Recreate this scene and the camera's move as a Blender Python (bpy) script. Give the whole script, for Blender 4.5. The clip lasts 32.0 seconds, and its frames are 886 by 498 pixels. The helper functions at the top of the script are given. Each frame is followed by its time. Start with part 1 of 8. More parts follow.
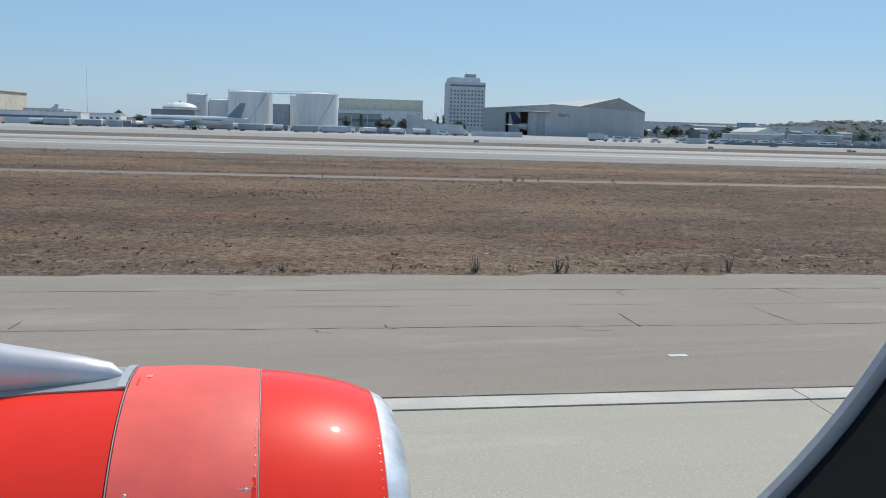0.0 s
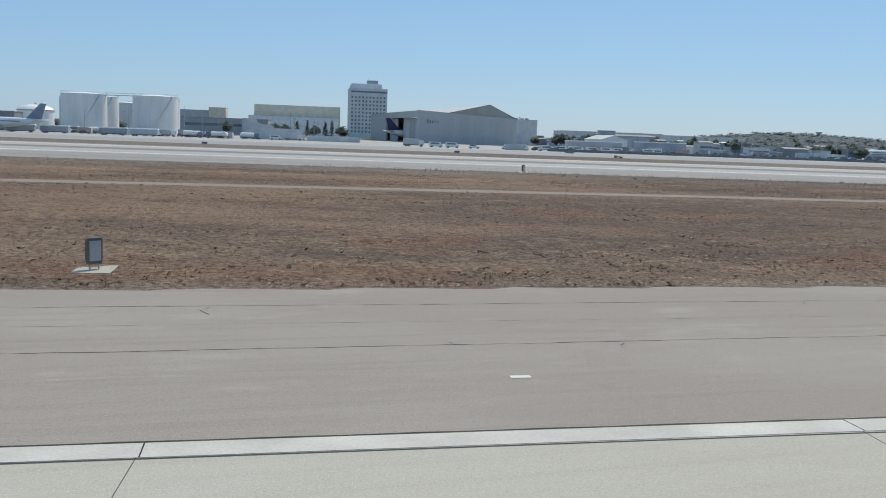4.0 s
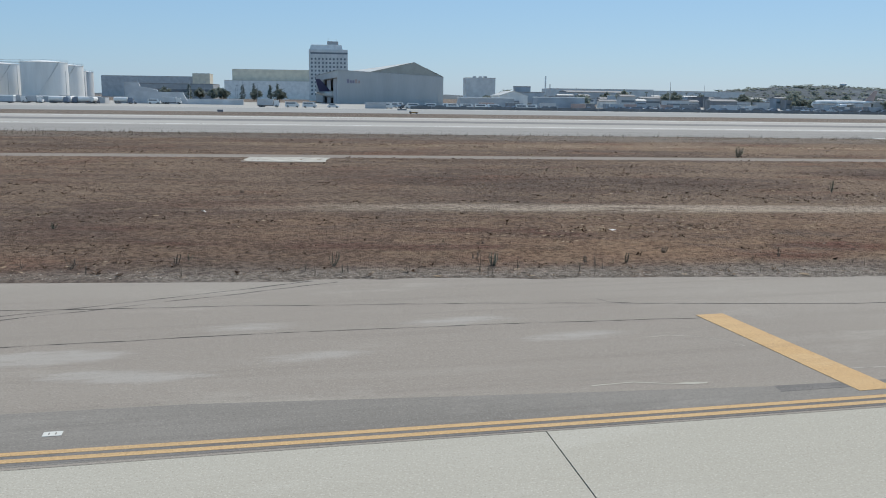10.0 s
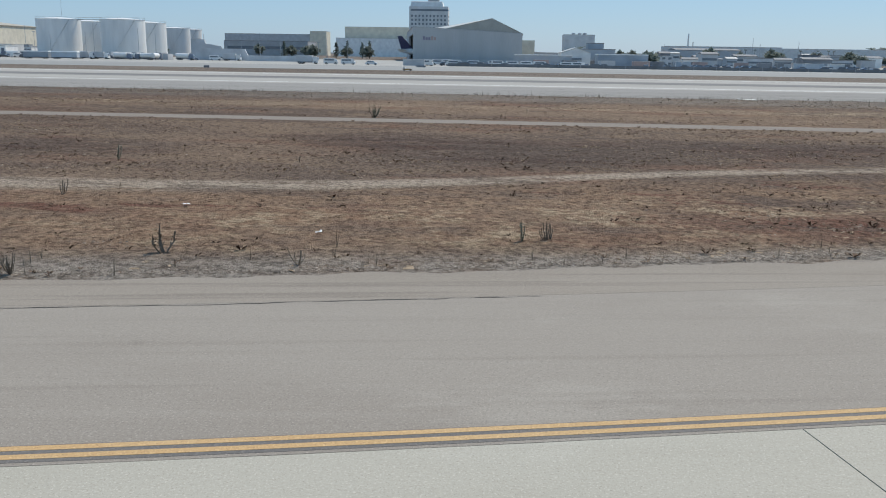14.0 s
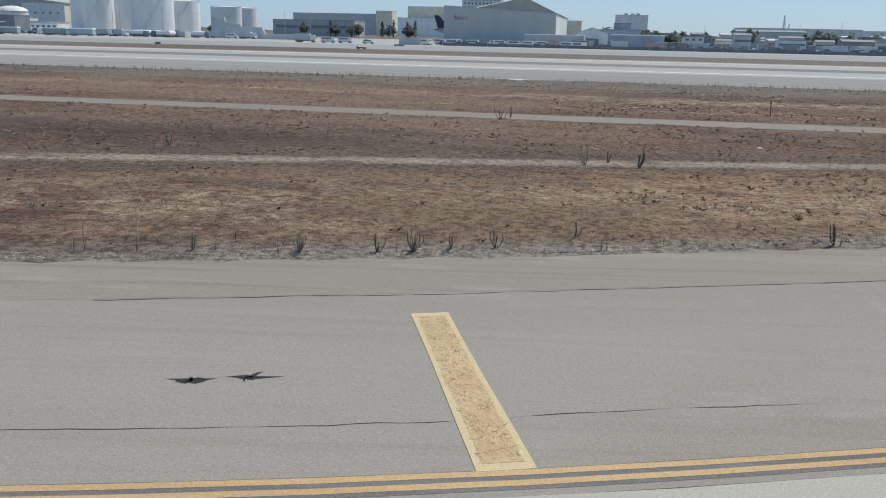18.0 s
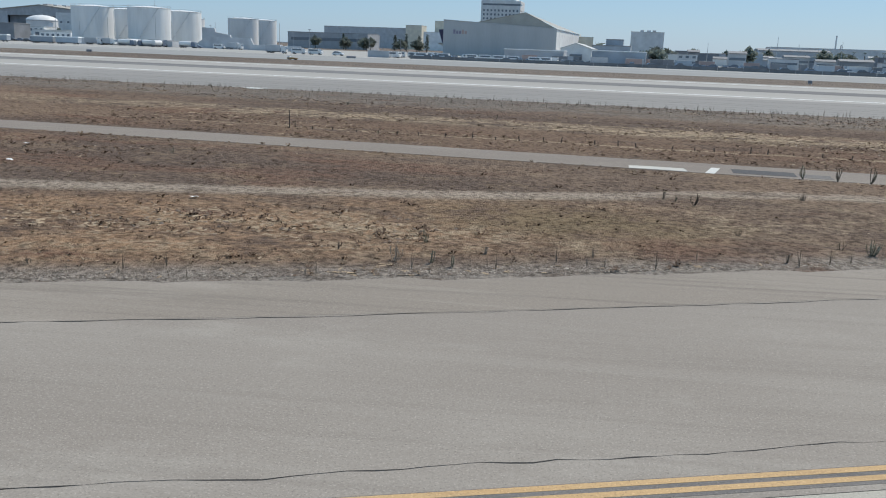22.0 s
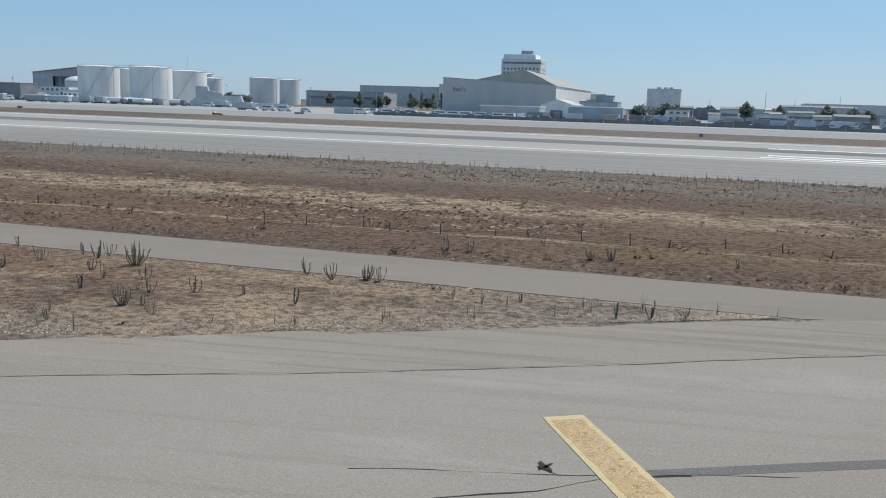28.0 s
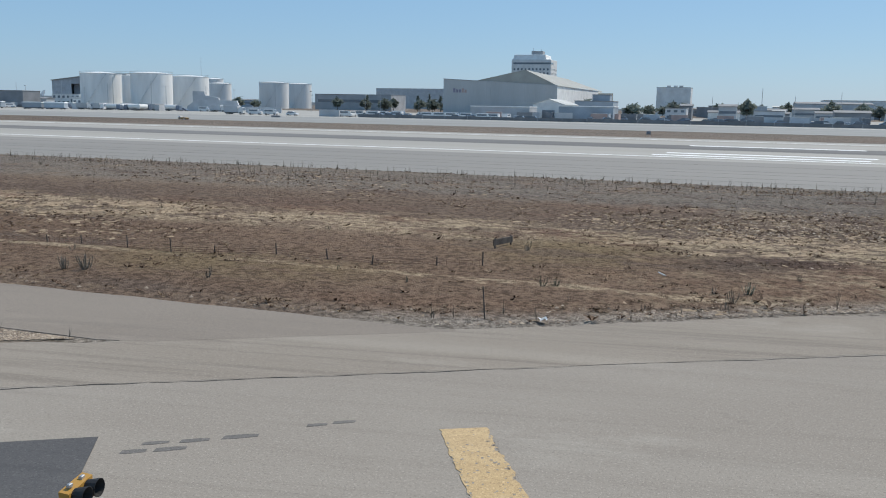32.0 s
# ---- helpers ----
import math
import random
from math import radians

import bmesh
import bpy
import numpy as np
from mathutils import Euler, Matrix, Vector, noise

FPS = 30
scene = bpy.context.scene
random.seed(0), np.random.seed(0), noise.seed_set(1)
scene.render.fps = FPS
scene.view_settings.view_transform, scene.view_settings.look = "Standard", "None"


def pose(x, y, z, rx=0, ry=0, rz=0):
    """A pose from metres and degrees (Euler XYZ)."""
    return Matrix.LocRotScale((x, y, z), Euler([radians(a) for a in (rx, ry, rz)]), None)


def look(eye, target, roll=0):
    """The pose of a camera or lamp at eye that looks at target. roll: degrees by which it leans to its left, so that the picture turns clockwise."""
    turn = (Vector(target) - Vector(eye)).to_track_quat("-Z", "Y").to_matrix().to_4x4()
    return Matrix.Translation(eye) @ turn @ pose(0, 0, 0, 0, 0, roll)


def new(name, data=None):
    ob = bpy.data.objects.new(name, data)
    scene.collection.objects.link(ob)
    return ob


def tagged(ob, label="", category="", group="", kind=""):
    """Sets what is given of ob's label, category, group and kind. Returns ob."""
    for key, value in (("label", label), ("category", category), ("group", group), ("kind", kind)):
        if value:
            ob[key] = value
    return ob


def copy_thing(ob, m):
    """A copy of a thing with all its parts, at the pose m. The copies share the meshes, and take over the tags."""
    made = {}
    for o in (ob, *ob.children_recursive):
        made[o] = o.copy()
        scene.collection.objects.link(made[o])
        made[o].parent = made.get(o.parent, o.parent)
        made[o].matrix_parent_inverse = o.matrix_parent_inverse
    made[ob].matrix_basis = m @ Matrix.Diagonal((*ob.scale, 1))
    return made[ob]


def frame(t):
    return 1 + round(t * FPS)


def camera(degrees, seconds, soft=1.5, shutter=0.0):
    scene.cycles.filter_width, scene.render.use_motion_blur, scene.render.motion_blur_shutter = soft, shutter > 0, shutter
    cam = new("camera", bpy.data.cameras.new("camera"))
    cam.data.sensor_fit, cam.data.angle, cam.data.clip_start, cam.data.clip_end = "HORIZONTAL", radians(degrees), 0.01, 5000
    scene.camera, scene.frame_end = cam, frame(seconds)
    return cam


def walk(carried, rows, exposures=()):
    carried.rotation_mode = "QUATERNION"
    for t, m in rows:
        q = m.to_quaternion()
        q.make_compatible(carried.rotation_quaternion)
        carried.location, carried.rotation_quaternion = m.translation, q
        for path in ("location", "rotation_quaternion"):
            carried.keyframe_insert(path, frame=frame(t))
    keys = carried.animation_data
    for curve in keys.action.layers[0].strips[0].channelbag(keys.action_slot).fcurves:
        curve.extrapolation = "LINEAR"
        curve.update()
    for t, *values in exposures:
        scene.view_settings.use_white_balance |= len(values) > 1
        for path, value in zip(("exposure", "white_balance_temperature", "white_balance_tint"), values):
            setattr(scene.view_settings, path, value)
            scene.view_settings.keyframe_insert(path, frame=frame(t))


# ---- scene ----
cam = camera(53.89, 32.0, soft=1.05)
PATH = [
    (0.0, pose(0.004, -0.001, 4.428, 81.962, -1.606, -5.162)),
    (0.5, pose(8.763, 0.882, 4.408, 81.832, -1.924, -5.225)),
    (1.0, pose(17.373, 1.741, 4.395, 81.720, -2.028, -5.241)),
    (1.5, pose(25.769, 2.570, 4.392, 82.097, -2.255, -5.218)),
    (2.0, pose(33.915, 3.365, 4.392, 81.884, -2.131, -5.475)),
    (2.5, pose(41.799, 4.126, 4.394, 82.023, -2.522, -5.718)),
    (3.0, pose(49.435, 4.856, 4.399, 82.265, -2.626, -6.183)),
    (3.5, pose(56.840, 5.560, 4.406, 82.335, -2.575, -6.576)),
    (4.0, pose(64.031, 6.243, 4.413, 82.636, -2.094, -7.125)),
    (4.5, pose(71.005, 6.907, 4.422, 83.058, -1.854, -7.627)),
    (5.0, pose(77.751, 7.554, 4.435, 83.494, -1.948, -8.064)),
    (5.5, pose(84.247, 8.183, 4.452, 83.839, -2.138, -8.409)),
    (6.0, pose(90.467, 8.795, 4.442, 83.987, -1.758, -8.672)),
    (6.5, pose(96.371, 9.394, 4.428, 83.805, -1.550, -8.195)),
    (7.0, pose(102.123, 10.014, 4.428, 83.422, -1.569, -7.880)),
    (7.5, pose(107.764, 10.661, 4.433, 82.951, -1.325, -7.561)),
    (8.0, pose(113.315, 11.339, 4.437, 82.694, -2.042, -7.228)),
    (8.5, pose(118.780, 12.045, 4.438, 82.231, -1.586, -6.531)),
    (9.0, pose(124.165, 12.782, 4.433, 81.657, -1.264, -5.936)),
    (9.5, pose(129.459, 13.549, 4.445, 80.827, -0.271, -5.284)),
    (10.0, pose(134.654, 14.343, 4.442, 80.144, -0.756, -4.576)),
    (10.5, pose(139.730, 15.163, 4.428, 79.479, -0.625, -3.512)),
    (11.0, pose(144.684, 16.010, 4.405, 79.032, -1.269, -2.600)),
    (11.5, pose(149.525, 16.886, 4.380, 78.495, -0.725, -1.408)),
    (12.0, pose(154.326, 17.807, 4.356, 78.161, -0.434, -0.236)),
    (12.5, pose(159.157, 18.785, 4.369, 77.949, -1.103, 1.180)),
    (13.0, pose(163.999, 19.815, 4.383, 77.832, -1.046, 2.409)),
    (13.5, pose(168.720, 20.880, 4.381, 77.613, -0.502, 3.507)),
    (14.0, pose(173.384, 21.987, 4.386, 77.384, -0.849, 4.635)),
    (14.5, pose(177.990, 23.136, 4.389, 77.168, -1.226, 5.637)),
    (15.0, pose(182.508, 24.322, 4.390, 76.986, -1.416, 6.493)),
    (15.5, pose(186.900, 25.539, 4.390, 76.859, -1.471, 7.244)),
    (16.0, pose(191.140, 26.780, 4.394, 76.806, -1.517, 7.948)),
    (16.5, pose(195.243, 28.047, 4.391, 76.865, -1.226, 8.786)),
    (17.0, pose(199.241, 29.341, 4.388, 76.897, -0.678, 9.374)),
    (17.5, pose(203.167, 30.666, 4.382, 75.919, -0.065, 9.891)),
    (18.0, pose(207.049, 32.023, 4.366, 76.087, -1.202, 10.491)),
    (18.5, pose(210.836, 33.405, 4.358, 76.342, -0.935, 11.008)),
    (19.0, pose(214.564, 34.812, 4.364, 76.400, -1.834, 11.311)),
    (19.5, pose(218.220, 36.237, 4.371, 76.623, -2.021, 11.777)),
    (20.0, pose(221.787, 37.672, 4.375, 76.711, -2.844, 12.266)),
    (20.5, pose(225.208, 39.098, 4.390, 76.765, -1.519, 12.610)),
    (21.0, pose(228.542, 40.525, 4.404, 76.823, -2.066, 13.149)),
    (21.5, pose(231.788, 41.943, 4.412, 76.814, -1.560, 13.531)),
    (22.0, pose(234.989, 43.364, 4.413, 76.954, -2.008, 13.779)),
    (22.5, pose(238.082, 44.783, 4.416, 77.146, -2.408, 14.123)),
    (23.0, pose(241.052, 46.192, 4.405, 77.333, -1.805, 14.139)),
    (23.5, pose(243.866, 47.579, 4.405, 77.352, -1.985, 14.554)),
    (24.0, pose(246.603, 48.939, 4.413, 77.351, -1.379, 14.564)),
    (24.5, pose(249.237, 50.253, 4.415, 77.355, -1.864, 15.053)),
    (25.0, pose(251.786, 51.520, 4.424, 77.097, -1.360, 15.215)),
    (25.5, pose(254.186, 52.734, 4.432, 77.271, -1.441, 15.549)),
    (26.0, pose(256.456, 53.904, 4.419, 77.947, -1.461, 15.944)),
    (26.5, pose(258.642, 55.041, 4.409, 78.872, -1.416, 16.362)),
    (27.0, pose(260.788, 56.155, 4.400, 79.789, -1.343, 16.770)),
    (27.5, pose(262.916, 57.250, 4.391, 80.443, -1.366, 17.150)),
    (28.0, pose(264.993, 58.324, 4.407, 80.579, -1.774, 17.506)),
    (28.5, pose(266.888, 59.354, 4.429, 80.701, -1.650, 17.871)),
    (29.0, pose(268.714, 60.355, 4.426, 80.764, -1.203, 18.133)),
    (29.5, pose(270.470, 61.320, 4.422, 80.818, -1.631, 18.491)),
    (30.0, pose(272.188, 62.259, 4.427, 80.850, -1.247, 18.601)),
    (30.5, pose(273.788, 63.160, 4.436, 80.870, -0.935, 18.822)),
    (31.0, pose(275.314, 64.031, 4.429, 80.825, -1.367, 18.951)),
    (31.5, pose(276.771, 64.871, 4.420, 80.793, -1.324, 19.144)),
    (32.0, pose(278.254, 65.707, 4.411, 80.681, -0.973, 19.267)),
]
EXPOSURES = [(0.0, 0.0), (32.0, 0.0)]
walk(cam, PATH, EXPOSURES)

# ---- light ----
SUN_AZ, SUN_EL = 33.0, 54.0          # clockwise from +y, above the horizon
world = bpy.data.worlds.new("sky")
scene.world = world
world.use_nodes = True
wn = world.node_tree
sky = wn.nodes.new("ShaderNodeTexSky")
sky.sky_type = "NISHITA"
sky.sun_disc = False
sky.sun_elevation = radians(SUN_EL)
sky.sun_rotation = radians(SUN_AZ)
sky.air_density, sky.dust_density, sky.ozone_density = 1.0, 0.3, 4.0
bg = wn.nodes["Background"]
bg.inputs["Strength"].default_value = 0.10
haze = wn.nodes.new("ShaderNodeMix")          # coastal haze evens the sky out
haze.data_type = "RGBA"
haze.inputs["Factor"].default_value = 0.58
haze.inputs["B"].default_value = (2.45, 4.75, 7.55, 1)
wn.links.new(sky.outputs[0], haze.inputs["A"])
wn.links.new(haze.outputs["Result"], bg.inputs["Color"])
sun = new("sun", bpy.data.lights.new("sun", "SUN"))
sun.data.energy, sun.data.angle, sun.data.color = 3.9, radians(0.53), (1.0, 0.93, 0.83)
to_sun = Vector((math.sin(radians(SUN_AZ)) * math.cos(radians(SUN_EL)), math.cos(radians(SUN_AZ)) * math.cos(radians(SUN_EL)), math.sin(radians(SUN_EL))))
sun.matrix_world = look(to_sun * 900, (0, 0, 0))


# ---- materials ----
def material(name, color, rough=0.8, vary=0.25, scale=2.0, fine=30.0, bump=0.3, metal=0.0, tint=None, island=0.0, spec=0.3, stretch=None):
    """A surface with stains at one scale and grain at a finer one, both in metres."""
    m = bpy.data.materials.new(name)
    m.use_nodes = True
    n, l = m.node_tree.nodes, m.node_tree.links
    b = n["Principled BSDF"]
    b.inputs["Roughness"].default_value, b.inputs["Metallic"].default_value = rough, metal
    b.inputs["Specular IOR Level"].default_value = spec
    geo = n.new("ShaderNodeNewGeometry")
    co = geo.outputs["Position"]
    if stretch:
        mp = n.new("ShaderNodeMapping")
        mp.inputs["Scale"].default_value = stretch
        l.new(co, mp.inputs["Vector"])
        co = mp.outputs[0]
    a = n.new("ShaderNodeTexNoise")
    a.inputs["Scale"].default_value, a.inputs["Detail"].default_value = 1.0 / scale, 5.0
    f = n.new("ShaderNodeTexNoise")
    f.inputs["Scale"].default_value, f.inputs["Detail"].default_value = fine, 3.0
    l.new(co, a.inputs["Vector"])
    l.new(co, f.inputs["Vector"])
    ramp = n.new("ShaderNodeMapRange")
    ramp.inputs["From Min"].default_value, ramp.inputs["From Max"].default_value = 0.32, 0.68
    l.new(a.outputs[0], ramp.inputs["Value"])
    mix = n.new("ShaderNodeMix")
    mix.data_type = "RGBA"
    dark = tint or tuple(c * (1 - vary) for c in color)
    lite = tuple(min(1, c * (1 + vary * 0.6)) for c in color)
    mix.inputs["A"].default_value, mix.inputs["B"].default_value = (*dark, 1), (*lite, 1)
    l.new(ramp.outputs[0], mix.inputs["Factor"])
    grain = n.new("ShaderNodeMix")
    grain.data_type, grain.blend_type = "RGBA", "MULTIPLY"
    grain.inputs["Factor"].default_value = min(1.0, vary * 1.6)
    l.new(mix.outputs["Result"], grain.inputs["A"])
    l.new(f.outputs[0], grain.inputs["B"])
    gain = n.new("ShaderNodeMix")
    gain.data_type, gain.blend_type = "RGBA", "MULTIPLY"
    gain.inputs["Factor"].default_value = 1.0
    k = 1 / (1 - 0.5 * min(1.0, vary * 1.6))
    gain.inputs["B"].default_value = (k, k, k, 1)
    l.new(grain.outputs["Result"], gain.inputs["A"])
    out = gain.outputs["Result"]
    if island:
        oi = n.new("ShaderNodeObjectInfo")
        hsv = n.new("ShaderNodeHueSaturation")
        mr = n.new("ShaderNodeMapRange")
        mr.inputs["To Min"].default_value, mr.inputs["To Max"].default_value = 1 - island, 1 + island
        l.new(oi.outputs["Random"], mr.inputs["Value"])
        l.new(mr.outputs[0], hsv.inputs["Value"])
        l.new(out, hsv.inputs["Color"])
        out = hsv.outputs[0]
    l.new(out, b.inputs["Base Color"])
    if bump:
        bp = n.new("ShaderNodeBump")
        bp.inputs["Strength"].default_value, bp.inputs["Distance"].default_value = bump, 0.02
        l.new(f.outputs[0], bp.inputs["Height"])
        l.new(bp.outputs[0], b.inputs["Normal"])
    return m


def ground_material():
    """Dry airfield soil and dead grass: reddish brown with tan straw, grey gravel by the paved edges."""
    m = bpy.data.materials.new("dry_field")
    m.use_nodes = True
    n, l = m.node_tree.nodes, m.node_tree.links
    b = n["Principled BSDF"]
    b.inputs["Roughness"].default_value = 0.95
    b.inputs["Specular IOR Level"].default_value = 0.1
    geo = n.new("ShaderNodeNewGeometry")
    sep = n.new("ShaderNodeSeparateXYZ")
    l.new(geo.outputs["Position"], sep.inputs[0])

    def noise_tex(size, detail=6.0, stretch=(1, 1, 1), rough=0.6):
        mp = n.new("ShaderNodeMapping")
        mp.inputs["Scale"].default_value = stretch
        l.new(geo.outputs["Position"], mp.inputs["Vector"])
        t = n.new("ShaderNodeTexNoise")
        t.inputs["Scale"].default_value, t.inputs["Detail"].default_value, t.inputs["Roughness"].default_value = 1 / size, detail, rough
        l.new(mp.outputs[0], t.inputs["Vector"])
        return t.outputs[0]

    def span(value, a, b_, lo=0.0, hi=1.0):
        r = n.new("ShaderNodeMapRange")
        r.interpolation_type = "SMOOTHSTEP"
        r.inputs["From Min"].default_value, r.inputs["From Max"].default_value = a, b_
        r.inputs["To Min"].default_value, r.inputs["To Max"].default_value = lo, hi
        l.new(value, r.inputs["Value"])
        return r.outputs[0]

    def mixed(fac, a, b_):
        x = n.new("ShaderNodeMix")
        x.data_type = "RGBA"
        for key, v in (("Factor", fac), ("A", a), ("B", b_)):
            if isinstance(v, tuple):
                x.inputs[key].default_value = (*v, 1)
            elif isinstance(v, float):
                x.inputs[key].default_value = v
            else:
                l.new(v, x.inputs[key])
        return x.outputs["Result"]

    def times(a, b_):
        x = n.new("ShaderNodeMath")
        x.operation = "MULTIPLY"
        for i, v in enumerate((a, b_)):
            if isinstance(v, float):
                x.inputs[i].default_value = v
            else:
                l.new(v, x.inputs[i])
        return x.outputs[0]

    big = noise_tex(17.0, 4.0, (0.5, 1, 1))
    mid = noise_tex(2.4, 10.0, (0.7, 1, 1), 0.78)
    patch = noise_tex(0.7, 8.0, (0.85, 1, 1), 0.82)
    crumb = noise_tex(0.2, 6.0, (1, 1, 1), 0.82)
    grit = noise_tex(0.07, 3.0, (1, 1, 1), 0.7)
    col = mixed(span(big, 0.40, 0.60), SOIL_DARK, SOIL)
    col = mixed(times(span(noise_tex(6.0, 5.0, (0.5, 1, 1)), 0.52, 0.64), 0.8), col, SOIL_RED)
    ru = n.new("ShaderNodeAttribute")
    ru.attribute_name = "russet"
    col = mixed(times(times(ru.outputs["Fac"], span(mid, 0.36, 0.56)), 0.85), col, SOIL_OCHRE)
    oc = n.new("ShaderNodeAttribute")
    oc.attribute_name = "ochre"
    col = mixed(times(times(oc.outputs["Fac"], span(mid, 0.34, 0.56)), 0.9), col, OCHRE_BRIGHT)
    # flat dark-red scabs of bare soil in the ochre belt
    scab = noise_tex(2.6, 7.0, (0.3, 1, 1), 0.62)
    col = mixed(times(times(ru.outputs["Fac"], span(scab, 0.60, 0.625)), 0.8), col, SOIL_RUST)
    # straw lies in ragged crumbs, thicker in some places than in others
    dry = noise_tex(9.0, 5.0, (0.35, 1, 1))
    col = mixed(times(span(mid, 0.48, 0.60), times(span(patch, 0.44, 0.58), span(dry, 0.36, 0.6, 0.25, 1.0))), col, STRAW)
    # pale broken straw and grey gravel towards the far runway
    sway = n.new("ShaderNodeMath")
    sway.operation = "MULTIPLY_ADD"
    sway.inputs[1].default_value = 3.0
    l.new(noise_tex(11.0, 4.0, (0.4, 0.0, 1)), sway.inputs[0])
    l.new(sep.outputs["Y"], sway.inputs[2])
    late = span(sep.outputs["X"], 175.0, 225.0)
    col = mixed(times(times(late, times(span(sway.outputs[0], 83.5, 85.0), span(sway.outputs[0], 95.0, 92.5))), 0.65), col, SOIL_BROWN)
    col = mixed(times(times(late, times(span(sway.outputs[0], 99.0, 101.0), span(sway.outputs[0], 108.0, 105.0))), 0.6), col, SOIL_DARK)
    streak = times(span(sway.outputs[0], 93.5, 95.5), span(sway.outputs[0], 100.5, 98.0))
    col = mixed(times(times(streak, span(late, 0.0, 1.0, 0.35, 1.0)), times(span(mid, 0.42, 0.52), span(patch, 0.44, 0.52))), col, STRAW_PALE)
    line = times(span(sway.outputs[0], 87.75, 87.9), span(sway.outputs[0], 88.35, 88.2))
    col = mixed(times(times(late, line), span(patch, 0.44, 0.5, 0.0, 0.8)), col, STRAW_PALE)
    wander = n.new("ShaderNodeMath")
    wander.operation = "MULTIPLY_ADD"
    wander.inputs[1].default_value = 9.0
    l.new(noise_tex(14.0, 3.0, (0.5, 0.0, 1)), wander.inputs[0])
    l.new(sep.outputs["Y"], wander.inputs[2])
    for y_, half in ((114.5, 0.8),):
        line = times(span(wander.outputs[0], y_ - half, y_ - half * 0.5), span(wander.outputs[0], y_ + half, y_ + half * 0.5))
        col = mixed(times(line, times(span(patch, 0.44, 0.56), span(mid, 0.42, 0.54, 0.15, 0.8))), col, STRAW_PALE)
    # straw-strewn belt a few metres in from the near edge, also stored on the sheet
    st = n.new("ShaderNodeAttribute")
    st.attribute_name = "straw"
    col = mixed(times(times(st.outputs["Fac"], span(mid, 0.45, 0.55)), span(patch, 0.46, 0.56)), col, STRAW_PALE)
    grey = span(sway.outputs[0], 105.0, 109.5)
    col = mixed(times(times(grey, span(mid, 0.34, 0.5)), 0.8), col, GRAVEL)
    # gravel fringe along the near paved edge, stored on the sheet
    fr = n.new("ShaderNodeAttribute")
    fr.attribute_name = "gravel"
    col = mixed(times(fr.outputs["Fac"], span(mid, 0.32, 0.52)), col, GRAVEL_PALE)
    wd = n.new("ShaderNodeAttribute")
    wd.attribute_name = "tan"
    col = mixed(times(wd.outputs["Fac"], span(mid, 0.36, 0.54)), col, TAN_SOIL)
    dk = n.new("ShaderNodeAttribute")
    dk.attribute_name = "dark"
    col = mixed(times(times(dk.outputs["Fac"], span(scab, 0.53, 0.57)), 0.85), col, SCAB_DARK)
    for key, tone, cover in (("rust", SOIL_RUST, 0.9), ("dark", SOIL_BURNT, 0.7), ("olive", SOIL_OLIVE, 0.85)):
        sp = n.new("ShaderNodeAttribute")
        sp.attribute_name = key
        col = mixed(times(times(sp.outputs["Fac"], span(mid, 0.38, 0.52)), cover), col, tone)
    tr = n.new("ShaderNodeAttribute")
    tr.attribute_name = "track"
    col = mixed(times(times(tr.outputs["Fac"], span(noise_tex(1.6, 6.0, (0.45, 1, 1), 0.7), 0.33, 0.47)), 0.92), col, TRACK_SOIL)
    col = mixed(times(span(patch, 0.56, 0.64), 0.4), col, SOIL_DARK)
    col = mixed(times(span(noise_tex(3.2, 5.0, (0.3, 1, 1)), 0.58, 0.64), 0.6), col, SOIL_DARK)
    grain = mixed(span(crumb, 0.38, 0.60), (0.54, 0.52, 0.50), (1.52, 1.50, 1.47))
    mul = n.new("ShaderNodeMix")
    mul.data_type, mul.blend_type = "RGBA", "MULTIPLY"
    mul.inputs["Factor"].default_value = 1.0
    l.new(col, mul.inputs["A"])
    l.new(grain, mul.inputs["B"])
    l.new(mul.outputs["Result"], b.inputs["Base Color"])
    add = n.new("ShaderNodeMath")
    add.operation = "MULTIPLY_ADD"
    l.new(patch, add.inputs[0])
    add.inputs[1].default_value = 2.0
    l.new(crumb, add.inputs[2])
    bp = n.new("ShaderNodeBump")
    bp.inputs["Strength"].default_value, bp.inputs["Distance"].default_value = 0.9, 0.07
    l.new(add.outputs[0], bp.inputs["Height"])
    bq = n.new("ShaderNodeBump")
    bq.inputs["Strength"].default_value, bq.inputs["Distance"].default_value = 0.8, 0.03
    l.new(grit, bq.inputs["Height"])
    l.new(bp.outputs[0], bq.inputs["Normal"])
    l.new(bq.outputs[0], b.inputs["Normal"])
    return m


